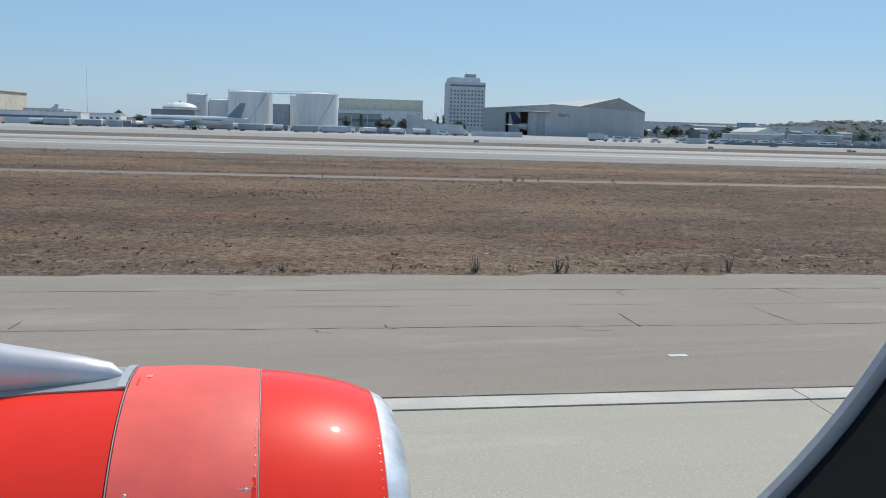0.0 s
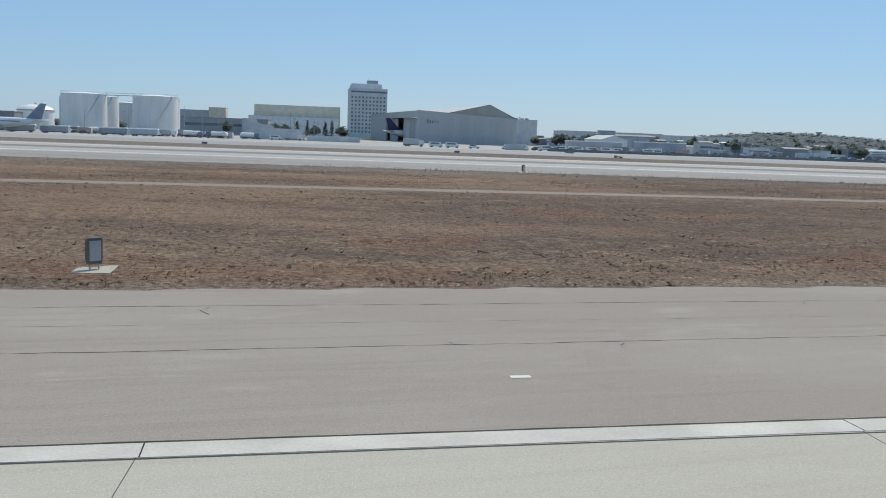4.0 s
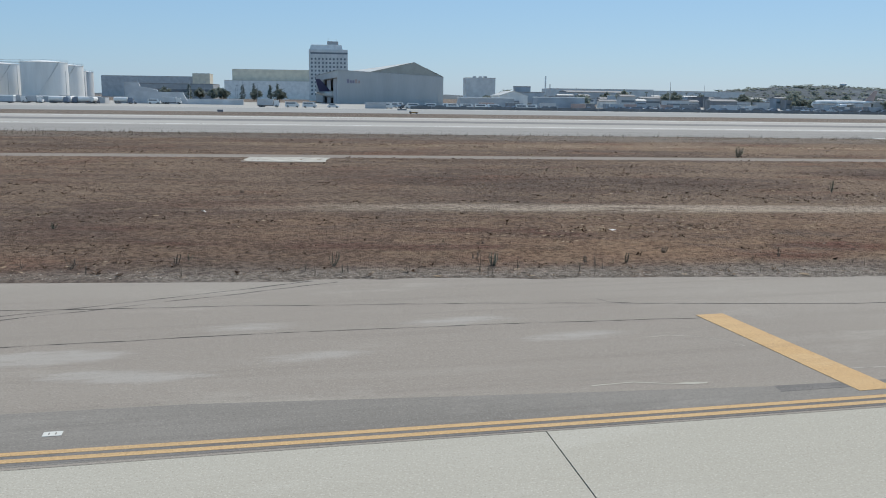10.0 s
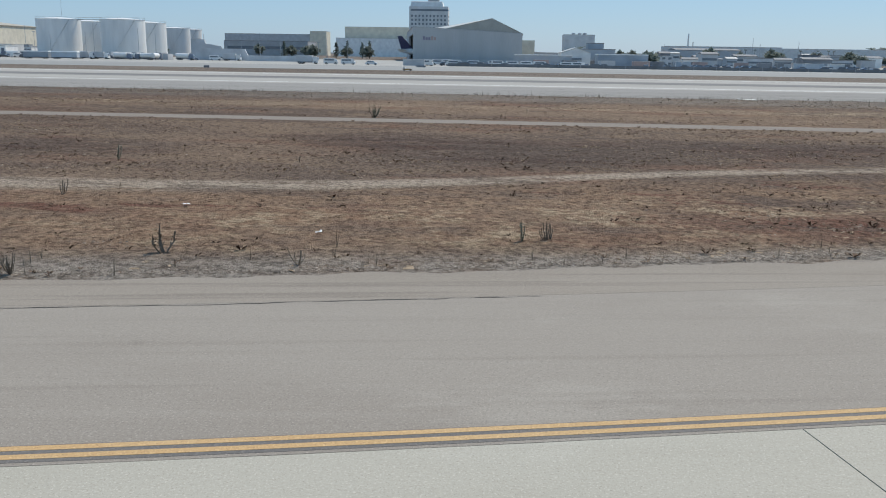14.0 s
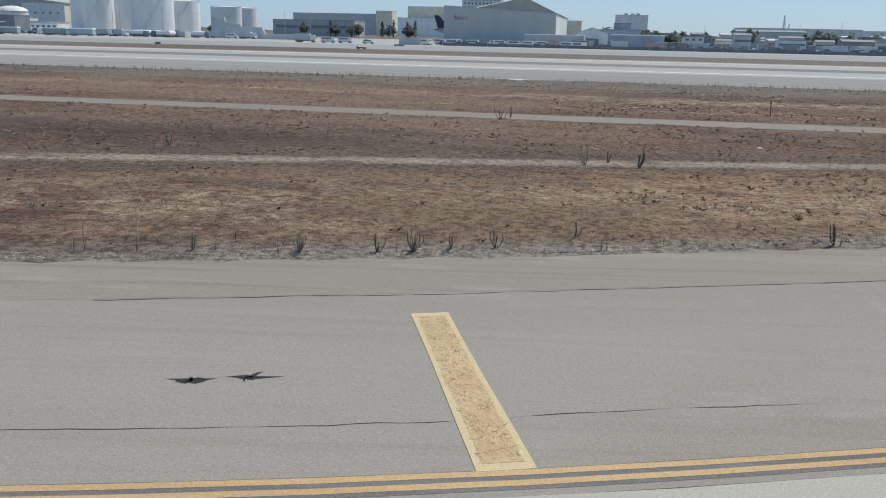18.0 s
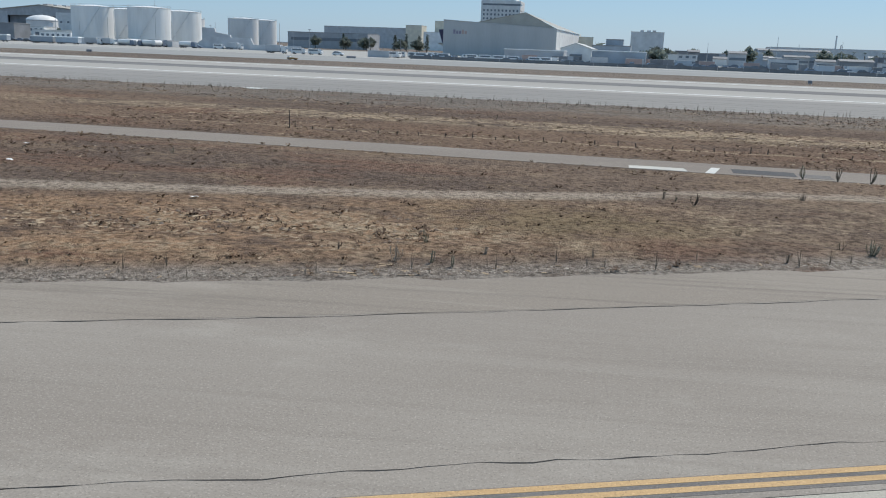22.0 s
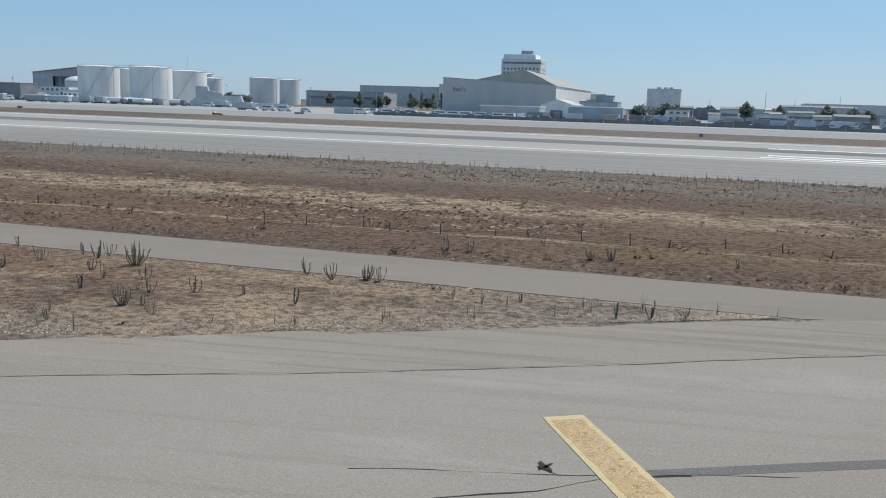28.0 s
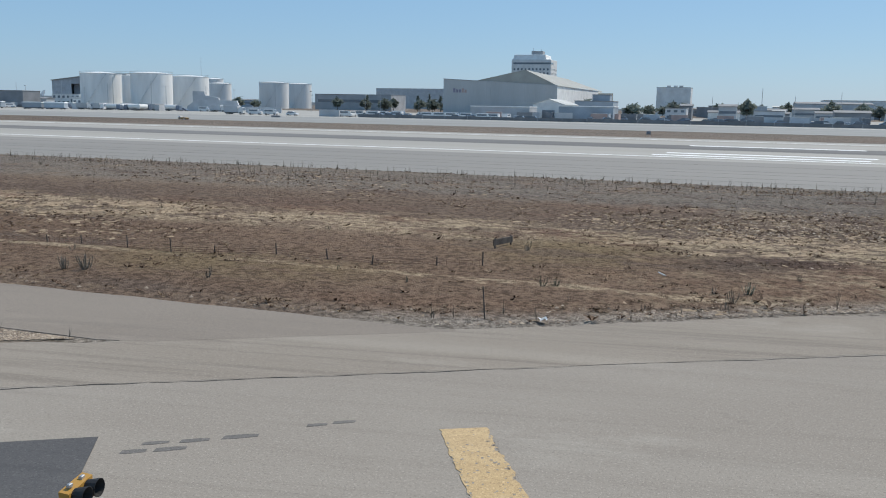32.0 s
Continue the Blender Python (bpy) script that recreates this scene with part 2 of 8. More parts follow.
def paving(name, color, pale, dark, streak=0.35, blotch=3.0):
    """Worn asphalt: wheel-drawn streaks, bleached blotches, oil-dark spots and visible stones."""
    m = bpy.data.materials.new(name)
    m.use_nodes = True
    n, l = m.node_tree.nodes, m.node_tree.links
    b = n["Principled BSDF"]
    b.inputs["Roughness"].default_value = 0.92
    b.inputs["Specular IOR Level"].default_value = 0.2
    geo = n.new("ShaderNodeNewGeometry")

    def tex(size, stretch, detail=5.0, turn=0.0, rough=0.6):
        mp = n.new("ShaderNodeMapping")
        mp.vector_type = "TEXTURE"
        mp.inputs["Rotation"].default_value = (0, 0, radians(turn))
        mp.inputs["Scale"].default_value = (stretch, 1, 1)
        l.new(geo.outputs["Position"], mp.inputs["Vector"])
        t = n.new("ShaderNodeTexNoise")
        t.inputs["Scale"].default_value, t.inputs["Detail"].default_value, t.inputs["Roughness"].default_value = 1 / size, detail, rough
        l.new(mp.outputs[0], t.inputs["Vector"])
        return t.outputs[0]

    def layer(base, fac, lo, hi, top, strength):
        r = n.new("ShaderNodeMapRange")
        r.interpolation_type = "SMOOTHSTEP"
        r.inputs["From Min"].default_value, r.inputs["From Max"].default_value, r.inputs["To Max"].default_value = lo, hi, strength
        l.new(fac, r.inputs["Value"])
        x = n.new("ShaderNodeMix")
        x.data_type = "RGBA"
        l.new(r.outputs[0], x.inputs["Factor"])
        if isinstance(base, tuple):
            x.inputs["A"].default_value = (*base, 1)
        else:
            l.new(base, x.inputs["A"])
        x.inputs["B"].default_value = (*top, 1)
        return x.outputs["Result"]

    grit = tex(0.045, 1.0, 3.0, 0.0, 0.7)
    col = layer(color, tex(blotch * 2.5, 2.5, 4.0, 8), 0.42, 0.6, pale, 0.45)
    col = layer(col, tex(blotch, 2.2, 6.0, 10, 0.7), 0.54, 0.66, pale, 0.75)
    col = layer(col, tex(0.35, 40.0, 4.0, 9), 0.5, 0.68, dark, streak)
    col = layer(col, tex(0.8, 30.0, 4.0, 5), 0.54, 0.7, pale, streak)
    col = layer(col, tex(1.2, 1.5, 6.0, 0, 0.75), 0.6, 0.72, dark, 0.45)
    col = layer(col, tex(0.16, 1.0, 4.0, 0.0, 0.8), 0.55, 0.66, dark, 0.2)
    col = layer(col, grit, 0.52, 0.62, dark, 0.42)
    col = layer(col, tex(0.07, 1.0, 3.0), 0.57, 0.67, pale, 0.5)
    worn = n.new("ShaderNodeAttribute")
    worn.attribute_name = "bleach"
    cloud = n.new("ShaderNodeMath")
    cloud.operation = "MULTIPLY_ADD"
    cloud.inputs[1].default_value = 0.42
    l.new(worn.outputs["Fac"], cloud.inputs[0])
    l.new(tex(0.3, 5.0, 9.0, 9, 0.85), cloud.inputs[2])
    col = layer(col, cloud.outputs[0], 0.70, 0.96, tuple(min(1.0, c * k) for c, k in zip(pale, (1.08, 1.12, 1.18))), 0.7)
    stone = tuple(min(1.0, c * 1.35) for c in pale)
    pit = tuple(c * 0.62 for c in dark)
    col = layer(col, tex(0.030, 1.0, 2.0, 0.0, 0.6), 0.58, 0.66, stone, 0.55)
    col = layer(col, tex(0.024, 1.0, 2.0, 0.0, 0.6), 0.60, 0.68, pit, 0.6)
    l.new(col, b.inputs["Base Color"])
    bp = n.new("ShaderNodeBump")
    bp.inputs["Strength"].default_value, bp.inputs["Distance"].default_value = 0.4, 0.012
    l.new(grit, bp.inputs["Height"])
    l.new(bp.outputs[0], b.inputs["Normal"])
    return m


def tuft_material():
    """Dead grass, from dark brown through russet to pale straw, one shade a tuft."""
    m = bpy.data.materials.new("dead_grass")
    m.use_nodes = True
    n, l = m.node_tree.nodes, m.node_tree.links
    b = n["Principled BSDF"]
    b.inputs["Roughness"].default_value = 0.95
    b.inputs["Specular IOR Level"].default_value = 0.1
    geo = n.new("ShaderNodeNewGeometry")
    mp = n.new("ShaderNodeMapping")
    mp.inputs["Scale"].default_value = (0.4, 1, 1)
    l.new(geo.outputs["Position"], mp.inputs["Vector"])
    t = n.new("ShaderNodeTexNoise")
    t.inputs["Scale"].default_value, t.inputs["Detail"].default_value = 0.16, 5.0
    l.new(mp.outputs[0], t.inputs["Vector"])
    mix = n.new("ShaderNodeMath")
    mix.operation = "MULTIPLY_ADD"
    mix.inputs[1].default_value, mix.inputs[2].default_value = 0.55, 0.0
    l.new(geo.outputs["Random Per Island"], mix.inputs[0])
    add = n.new("ShaderNodeMath")
    l.new(mix.outputs[0], add.inputs[0])
    half = n.new("ShaderNodeMapRange")
    half.inputs["From Min"].default_value, half.inputs["From Max"].default_value, half.inputs["To Max"].default_value = 0.35, 0.65, 0.45
    l.new(t.outputs[0], half.inputs["Value"])
    l.new(half.outputs[0], add.inputs[1])
    ramp = n.new("ShaderNodeValToRGB")
    e = ramp.color_ramp.elements
    e[0].position, e[0].color = 0.0, (0.068, 0.050, 0.040, 1)
    e[1].position, e[1].color = 1.0, (0.42, 0.335, 0.24, 1)
    for at_, c in ((0.28, (0.112, 0.075, 0.054, 1)), (0.55, (0.165, 0.112, 0.078, 1)), (0.76, (0.255, 0.190, 0.130, 1))):
        q = e.new(at_)
        q.color = c
    l.new(add.outputs[0], ramp.inputs[0])
    l.new(ramp.outputs[0], b.inputs["Base Color"])
    return m


def stone_material(name, low, mid_, high, top):
    """Loose pieces, each a shade of its own."""
    m = bpy.data.materials.new(name)
    m.use_nodes = True
    n, l = m.node_tree.nodes, m.node_tree.links
    b = n["Principled BSDF"]
    b.inputs["Roughness"].default_value = 0.9
    geo = n.new("ShaderNodeNewGeometry")
    ramp = n.new("ShaderNodeValToRGB")
    e = ramp.color_ramp.elements
    e[0].position, e[0].color = 0.0, (*low, 1)
    e[1].position, e[1].color = 1.0, (*top, 1)
    for at_, c in ((0.4, (*mid_, 1)), (0.8, (*high, 1))):
        q = e.new(at_)
        q.color = c
    l.new(geo.outputs["Random Per Island"], ramp.inputs[0])
    l.new(ramp.outputs[0], b.inputs["Base Color"])
    return m


SOIL, SOIL_DARK, SOIL_RED, SOIL_OCHRE = (0.182, 0.131, 0.094), (0.112, 0.083, 0.065), (0.158, 0.095, 0.066), (0.196, 0.125, 0.081)
STRAW, STRAW_PALE = (0.220, 0.160, 0.106), (0.33, 0.262, 0.180)
TAN_SOIL = (0.330, 0.245, 0.168)
SOIL_BROWN = (0.156, 0.104, 0.071)
SCAB_DARK = (0.078, 0.045, 0.035)
OCHRE_BRIGHT = (0.275, 0.178, 0.108)
SOIL_RUST, SOIL_BURNT, SOIL_OLIVE, TRACK_SOIL = (0.120, 0.056, 0.040), (0.072, 0.054, 0.045), (0.165, 0.122, 0.072), (0.308, 0.256, 0.202)
GRAVEL, GRAVEL_PALE = (0.155, 0.138, 0.121), (0.235, 0.208, 0.178)

FIELD = ground_material()
ASPHALT = paving("worn_asphalt", (0.264, 0.232, 0.196), (0.330, 0.298, 0.255), (0.198, 0.173, 0.146), 0.28)
ASPHALT_DUST = paving("dusty_asphalt", (0.252, 0.217, 0.178), (0.315, 0.278, 0.233), (0.178, 0.152, 0.125), 0.65)
ASPHALT_DARK = paving("dark_asphalt", (0.150, 0.140, 0.130), (0.205, 0.190, 0.172), (0.10, 0.095, 0.09), 0.5, 1.5)
ASPHALT_MID = paving("sealed_asphalt", (0.195, 0.180, 0.158), (0.255, 0.235, 0.207), (0.145, 0.132, 0.116), 0.35, 1.2)
ASPHALT_SOFT = paving("half_dark_asphalt", (0.232, 0.208, 0.178), (0.290, 0.262, 0.226), (0.172, 0.152, 0.130), 0.3, 1.5)
ASPHALT_NEW = paving("fresh_asphalt_patch", (0.088, 0.086, 0.087), (0.115, 0.112, 0.110), (0.064, 0.063, 0.064), 0.3, 1.0)
ASPHALT_ROAD = paving("service_road_asphalt", (0.222, 0.189, 0.157), (0.268, 0.231, 0.193), (0.155, 0.134, 0.115), 0.25)
ASPHALT_FAR = material("far_shoulder_asphalt", (0.265, 0.25, 0.228), 0.9, 0.12, 9.0, 6.0, 0.1, stretch=(0.06, 1, 1))
RUBBER = material("rubber_streaked_concrete", (0.185, 0.178, 0.17), 0.9, 0.3, 5.0, 4.0, 0.1, stretch=(0.03, 1, 1))
CONCRETE = paving("pale_concrete", (0.385, 0.360, 0.300), (0.430, 0.405, 0.345), (0.335, 0.310, 0.255), 0.25, 2.0)
CONCRETE_FAR = material("far_runway_concrete", (0.355, 0.337, 0.302), 0.9, 0.12, 8.0, 5.0, 0.1, stretch=(0.05, 1, 1))
TAXI_FAR = material("far_taxiway_concrete", (0.285, 0.285, 0.27), 0.9, 0.14, 9.0, 5.0, 0.1, stretch=(0.06, 1, 1))
APRON = material("apron_concrete", (0.365, 0.352, 0.322), 0.9, 0.14, 12.0, 3.0, 0.1)
FILLER = material("joint_filler", (0.10, 0.092, 0.08), 0.9, 0.3, 0.5, 20.0, 0.2)
CRACK = material("crack_tar", (0.030, 0.028, 0.026), 0.85, 0.35, 0.4, 30.0, 0.2)
FRESH_WHITE = material("bright_white_paint", (0.80, 0.80, 0.78), 0.7, 0.08, 2.0, 10.0, 0.1)
EDGE_PAINT = material("bleached_edge_paint", (0.485, 0.465, 0.41), 0.8, 0.18, 1.5, 18.0, 0.2)
WHITE_PAINT = material("worn_white_paint", (0.58, 0.575, 0.53), 0.75, 0.16, 1.2, 25.0, 0.2)
YELLOW_PAINT = paving("worn_yellow_paint", (0.50, 0.325, 0.158), (0.53, 0.370, 0.200), (0.37, 0.250, 0.135), 0.4, 0.8)
YELLOW_OLD = paving("cracked_yellow_paint", (0.48, 0.345, 0.185), (0.53, 0.395, 0.230), (0.29, 0.20, 0.115), 0.3, 0.5)
CRAZE = material("crazed_paint", (0.21, 0.145, 0.075), 0.9, 0.25, 0.3, 30.0, 0.1)
YELLOW_BORDER = paving("faded_yellow_border", (0.54, 0.43, 0.245), (0.57, 0.465, 0.285), (0.45, 0.345, 0.20), 0.2, 0.8)
STEEL_GREY = material("galvanised_steel", (0.45, 0.46, 0.47), 0.45, 0.2, 0.5, 30.0, 0.1, metal=0.6)
IRON = material("manhole_iron", (0.42, 0.40, 0.37), 0.7, 0.25, 0.3, 40.0, 0.4)
WEED = material("dry_weed_stalk", (0.225, 0.185, 0.142), 0.9, 0.35, 0.8, 30.0, 0.2, island=0.3)
WEED_GREEN = material("grey_green_weed", (0.190, 0.180, 0.130), 0.9, 0.3, 0.8, 30.0, 0.2, island=0.3)
STRAW_TUFT = tuft_material()
# fence colour lifted to stand in for distance haze
FENCE_MESH = material("hazy_fence_mesh", (0.19, 0.195, 0.20), 0.8, 0.2, 3.0, 10.0, 0.1)
BLEACHED = material("bleached_concrete", (0.46, 0.43, 0.37), 0.9, 0.35, 0.7, 14.0, 0.4, island=0.12)
STRAW_LITTER = material("pale_straw_litter", (0.355, 0.270, 0.180), 0.95, 0.4, 0.6, 20.0, 0.2, tint=(0.20, 0.145, 0.095))
STONE_PALE = stone_material("pale_warm_gravel", (0.17, 0.125, 0.09), (0.26, 0.20, 0.145), (0.37, 0.30, 0.225), (0.50, 0.43, 0.34))
STONE = stone_material("mixed_gravel", (0.085, 0.068, 0.055), (0.15, 0.118, 0.092), (0.235, 0.195, 0.155), (0.42, 0.365, 0.30))
CLOD = stone_material("soil_clods", (0.095, 0.070, 0.053), (0.150, 0.110, 0.082), (0.205, 0.155, 0.115), (0.290, 0.235, 0.180))
BLACK_RUBBER = material("black_rubber", (0.025, 0.025, 0.026), 0.7, 0.2, 0.3, 30.0, 0.2)
ROOF_TAN = material("tan_metal_roof", (0.42, 0.39, 0.33), 0.7, 0.15, 5.0, 2.0, 0.1)
TANK_WHITE = material("tank_paint", (0.72, 0.72, 0.70), 0.55, 0.10, 5.0, 1.0, 0.05, stretch=(1, 1, 0.15))
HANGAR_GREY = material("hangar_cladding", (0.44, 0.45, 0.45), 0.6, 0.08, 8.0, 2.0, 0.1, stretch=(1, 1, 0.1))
ROOF_PALE = material("pale_metal_roof", (0.52, 0.52, 0.49), 0.55, 0.12, 6.0, 2.0, 0.1)
ROOF_HANGAR = material("dull_hangar_roof", (0.36, 0.36, 0.33), 0.65, 0.14, 7.0, 2.0, 0.1)
ROOF_GREY = material("grey_roof", (0.26, 0.26, 0.26), 0.8, 0.2, 4.0, 3.0, 0.1)
# wall colours raised against shaded fronts, in place of distance haze
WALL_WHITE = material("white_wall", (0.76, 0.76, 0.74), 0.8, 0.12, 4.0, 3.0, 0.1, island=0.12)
WALL_BEIGE = material("beige_wall", (0.70, 0.65, 0.53), 0.8, 0.12, 5.0, 3.0, 0.1, island=0.1)
WALL_GREY = material("grey_wall", (0.48, 0.49, 0.50), 0.8, 0.15, 5.0, 3.0, 0.1, island=0.2)
WALL_BLUE = material("hazy_blue_grey_wall", (0.36, 0.40, 0.44), 0.7, 0.15, 5.0, 3.0, 0.1, island=0.2)
WALL_DARK = material("hazy_dark_wall", (0.24, 0.25, 0.265), 0.8, 0.2, 5.0, 3.0, 0.1)
# glass colour lightened to stand in for distance haze
PANE = material("hazy_window_glass", (0.15, 0.18, 0.21), 0.2, 0.1, 2.0, 5.0, 0.0, spec=0.6)
CAR_WHITE = material("white_car_paint", (0.74, 0.74, 0.73), 0.3, 0.05, 1.0, 5.0, 0.0, island=0.1, spec=0.5)
# dark paint lifted in place of haze over the far vehicles
CAR_DARK = material("hazy_dark_car_paint", (0.11, 0.115, 0.125), 0.3, 0.1, 1.0, 5.0, 0.0, island=0.4, spec=0.5)
CAR_BLUE = material("blue_car_paint", (0.15, 0.19, 0.25), 0.3, 0.1, 1.0, 5.0, 0.0, island=0.3, spec=0.5)
LIGHT_PALE = material("chalky_light_base", (0.50, 0.45, 0.38), 0.7, 0.2, 0.2, 30.0, 0.1)
LIGHT_BASE = material("faded_light_base", (0.56, 0.38, 0.20), 0.6, 0.2, 0.2, 30.0, 0.1)
LIGHT_STEM = material("weathered_light_stem", (0.24, 0.18, 0.12), 0.6, 0.25, 0.2, 30.0, 0.1)
FADED_NET = material("faded_net", (0.27, 0.17, 0.125), 0.9, 0.2, 0.5, 20.0, 0.0)
ORANGE = material("orange_paint", (0.62, 0.27, 0.05), 0.5, 0.15, 0.3, 30.0, 0.1)
YELLOW_VEHICLE = material("yellow_vehicle_paint", (0.40, 0.22, 0.05), 0.4, 0.1, 0.6, 10.0, 0.1)
BLUE_LENS = material("blue_lens", (0.02, 0.028, 0.09), 0.2, 0.1, 0.1, 30.0, 0.0, spec=0.6)
PURPLE = material("purple_letters", (0.27, 0.25, 0.32), 0.6, 0.1, 2.0, 5.0, 0.0)
RED_LETTERS = material("faded_red_letters", (0.44, 0.33, 0.30), 0.6, 0.1, 2.0, 5.0, 0.0)
TAIL_BLUE = material("blue_grey_tail", (0.20, 0.24, 0.30), 0.4, 0.1, 3.0, 3.0, 0.0)
TAIL_PURPLE = material("dark_purple_tail", (0.06, 0.055, 0.11), 0.4, 0.1, 3.0, 3.0, 0.0)
PLANE_GREY = material("pale_aircraft_paint", (0.60, 0.63, 0.66), 0.35, 0.06, 4.0, 2.0, 0.0, spec=0.5)
BARK = material("bark", (0.10, 0.08, 0.06), 0.95, 0.3, 0.5, 10.0, 0.4)
# leaf base colour lightened in place of distance haze
LEAF = material("hazy_foliage", (0.10, 0.12, 0.10), 0.8, 0.4, 1.0, 6.0, 0.2, island=0.3)
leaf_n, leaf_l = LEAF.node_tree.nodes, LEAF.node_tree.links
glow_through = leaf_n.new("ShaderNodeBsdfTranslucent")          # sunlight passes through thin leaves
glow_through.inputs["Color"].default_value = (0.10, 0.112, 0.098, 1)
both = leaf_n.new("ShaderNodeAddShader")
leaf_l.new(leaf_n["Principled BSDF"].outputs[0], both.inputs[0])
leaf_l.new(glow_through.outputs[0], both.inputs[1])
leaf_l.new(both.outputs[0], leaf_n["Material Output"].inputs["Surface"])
HILL = material("hill_scrub", (0.080, 0.098, 0.112), 0.95, 0.35, 60.0, 0.15, 0.1)
SIGN_BROWN = material("brown_sign_cabinet", (0.150, 0.128, 0.105), 0.6, 0.25, 0.6, 20.0, 0.15)
WOOD_POST = material("weathered_wood", (0.12, 0.10, 0.085), 0.9, 0.3, 0.3, 25.0, 0.3)


# ---- mesh helpers ----
class Geo:
    """Collects faces for one mesh."""

    def __init__(self):
        self.v, self.f = [], []

    def add(self, verts, faces):
        k = len(self.v)
        self.v += [tuple(p) for p in verts]
        self.f += [tuple(k + i for i in q) for q in faces]
        return self

    def box(self, x0, x1, y0, y1, z0, z1, inset=0.0, bevel=0.0):
        """A box whose top may be drawn in, with its top edges bevelled."""
        i, e = inset, bevel
        rings = [(x0, x1, y0, y1, z0), (x0 + i, x1 - i, y0 + i, y1 - i, z1 - e)]
        if e:
            rings.append((x0 + i + e, x1 - i - e, y0 + i + e, y1 - i - e, z1))
        vs = [p for a, b, c, d, z in rings for p in ((a, c, z), (b, c, z), (b, d, z), (a, d, z))]
        fs = [(3, 2, 1, 0)]
        for r in range(len(rings) - 1):
            o = 4 * r
            fs += [(o + j, o + (j + 1) % 4, o + 4 + (j + 1) % 4, o + 4 + j) for j in range(4)]
        o = 4 * (len(rings) - 1)
        fs.append((o, o + 1, o + 2, o + 3))
        return self.add(vs, fs)

    def lathe(self, profile, n=24, axis="z", at=(0, 0, 0), cap=True):
        """A turned shape from (radius, height) pairs."""
        vs, fs = [], []
        for r, h in profile:
            for j in range(n):
                a = 2 * math.pi * j / n
                c, s = r * math.cos(a), r * math.sin(a)
                p = {"z": (c, s, h), "x": (h, c, s), "y": (s, h, c)}[axis]
                vs.append((p[0] + at[0], p[1] + at[1], p[2] + at[2]))
        for i in range(len(profile) - 1):
            fs += [(i * n + j, i * n + (j + 1) % n, (i + 1) * n + (j + 1) % n, (i + 1) * n + j) for j in range(n)]
        if cap:
            fs.append(tuple(range(n))[::-1])
            fs.append(tuple((len(profile) - 1) * n + j for j in range(n)))
        return self.add(vs, fs)

    def tube(self, a, b, r0, r1=None, n=6):
        """A tapered rod from a to b."""
        a, b = Vector(a), Vector(b)
        r1 = r0 if r1 is None else r1
        w = (b - a).normalized()
        u = w.orthogonal().normalized()
        v = w.cross(u)
        vs = [tuple(p + r * (math.cos(2 * math.pi * j / n) * u + math.sin(2 * math.pi * j / n) * v)) for p, r in ((a, r0), (b, r1)) for j in range(n)]
        fs = [(j, (j + 1) % n, n + (j + 1) % n, n + j) for j in range(n)] + [tuple(range(n))[::-1], tuple(range(n, 2 * n))]
        return self.add(vs, fs)

    def prism(self, outline, y0, y1):
        """An outline in x and z, drawn out along y."""
        k = len(outline)
        vs = [(x, y0, z) for x, z in outline] + [(x, y1, z) for x, z in outline]
        fs = [(j, (j + 1) % k, k + (j + 1) % k, k + j) for j in range(k)] + [tuple(range(k))[::-1], tuple(range(k, 2 * k))]
        return self.add(vs, fs)

    def slab(self, outline, z0, z1):
        """A flat outline in x and y with thickness."""
        k = len(outline)
        vs = [(x, y, z0) for x, y in outline] + [(x, y, z1) for x, y in outline]
        fs = [(j, (j + 1) % k, k + (j + 1) % k, k + j) for j in range(k)] + [tuple(range(k))[::-1], tuple(range(k, 2 * k))]
        return self.add(vs, fs)

    def mesh(self, name, mat, smooth=False):
        me = bpy.data.meshes.new(name)
        me.from_pydata(self.v, [], self.f)
        bm = bmesh.new()
        bm.from_mesh(me)
        bmesh.ops.recalc_face_normals(bm, faces=bm.faces)
        bm.to_mesh(me)
        bm.free()
        me.materials.append(mat)
        if smooth:
            me.shade_smooth()
            me.set_sharp_from_angle(angle=radians(40))
        return me


def part(name, geo, mat, parent=None, label="", smooth=False):
    ob = new(name, geo.mesh(name, mat, smooth))
    ob.parent = parent
    return tagged(ob, label)


def thing(name, label, category, group="", kind="", at=None):
    ob = new(name)
    ob.empty_display_size = 0.3
    if at is not None:
        ob.matrix_basis = at
    return tagged(ob, label, category, group, kind)


def solid(name, geo, mat, label, category, group="", kind="", at=None, smooth=False):
    ob = new(name, geo.mesh(name, mat, smooth))
    if at is not None:
        ob.matrix_basis = at
    return tagged(ob, label, category, group, kind)


def curve_of(points):
    """A smooth y over x through a few survey points."""
    xs, ys = np.array(points, float).T
    m = np.gradient(ys, xs)

    def y(x):
        x = np.asarray(x, float)
        i = np.clip(np.searchsorted(xs, x) - 1, 0, len(xs) - 2)
        h = xs[i + 1] - xs[i]
        t = np.clip((x - xs[i]) / h, -1000, 1000)
        s = np.clip(t, 0, 1)
        inner = (2 * s**3 - 3 * s**2 + 1) * ys[i] + (s**3 - 2 * s**2 + s) * h * m[i] + (3 * s**2 - 2 * s**3) * ys[i + 1] + (s**3 - s**2) * h * m[i + 1]
        return inner + (t - s) * h * np.where(t < 0, m[0], m[-1])

    return y


# ---- plan ----
GRASS_EDGE = curve_of([(-60, 20.6), (0, 25.6), (50, 29.6), (90, 33.4), (116, 34.85), (130, 35.42), (151, 35.85), (157, 36.25), (163, 37.4), (175, 40.15), (197.6, 46.7), (205, 49.05), (219, 54.4), (231, 59.4), (241, 64.3), (254.6, 71.4), (274.5, 82.8), (300, 98.0)])


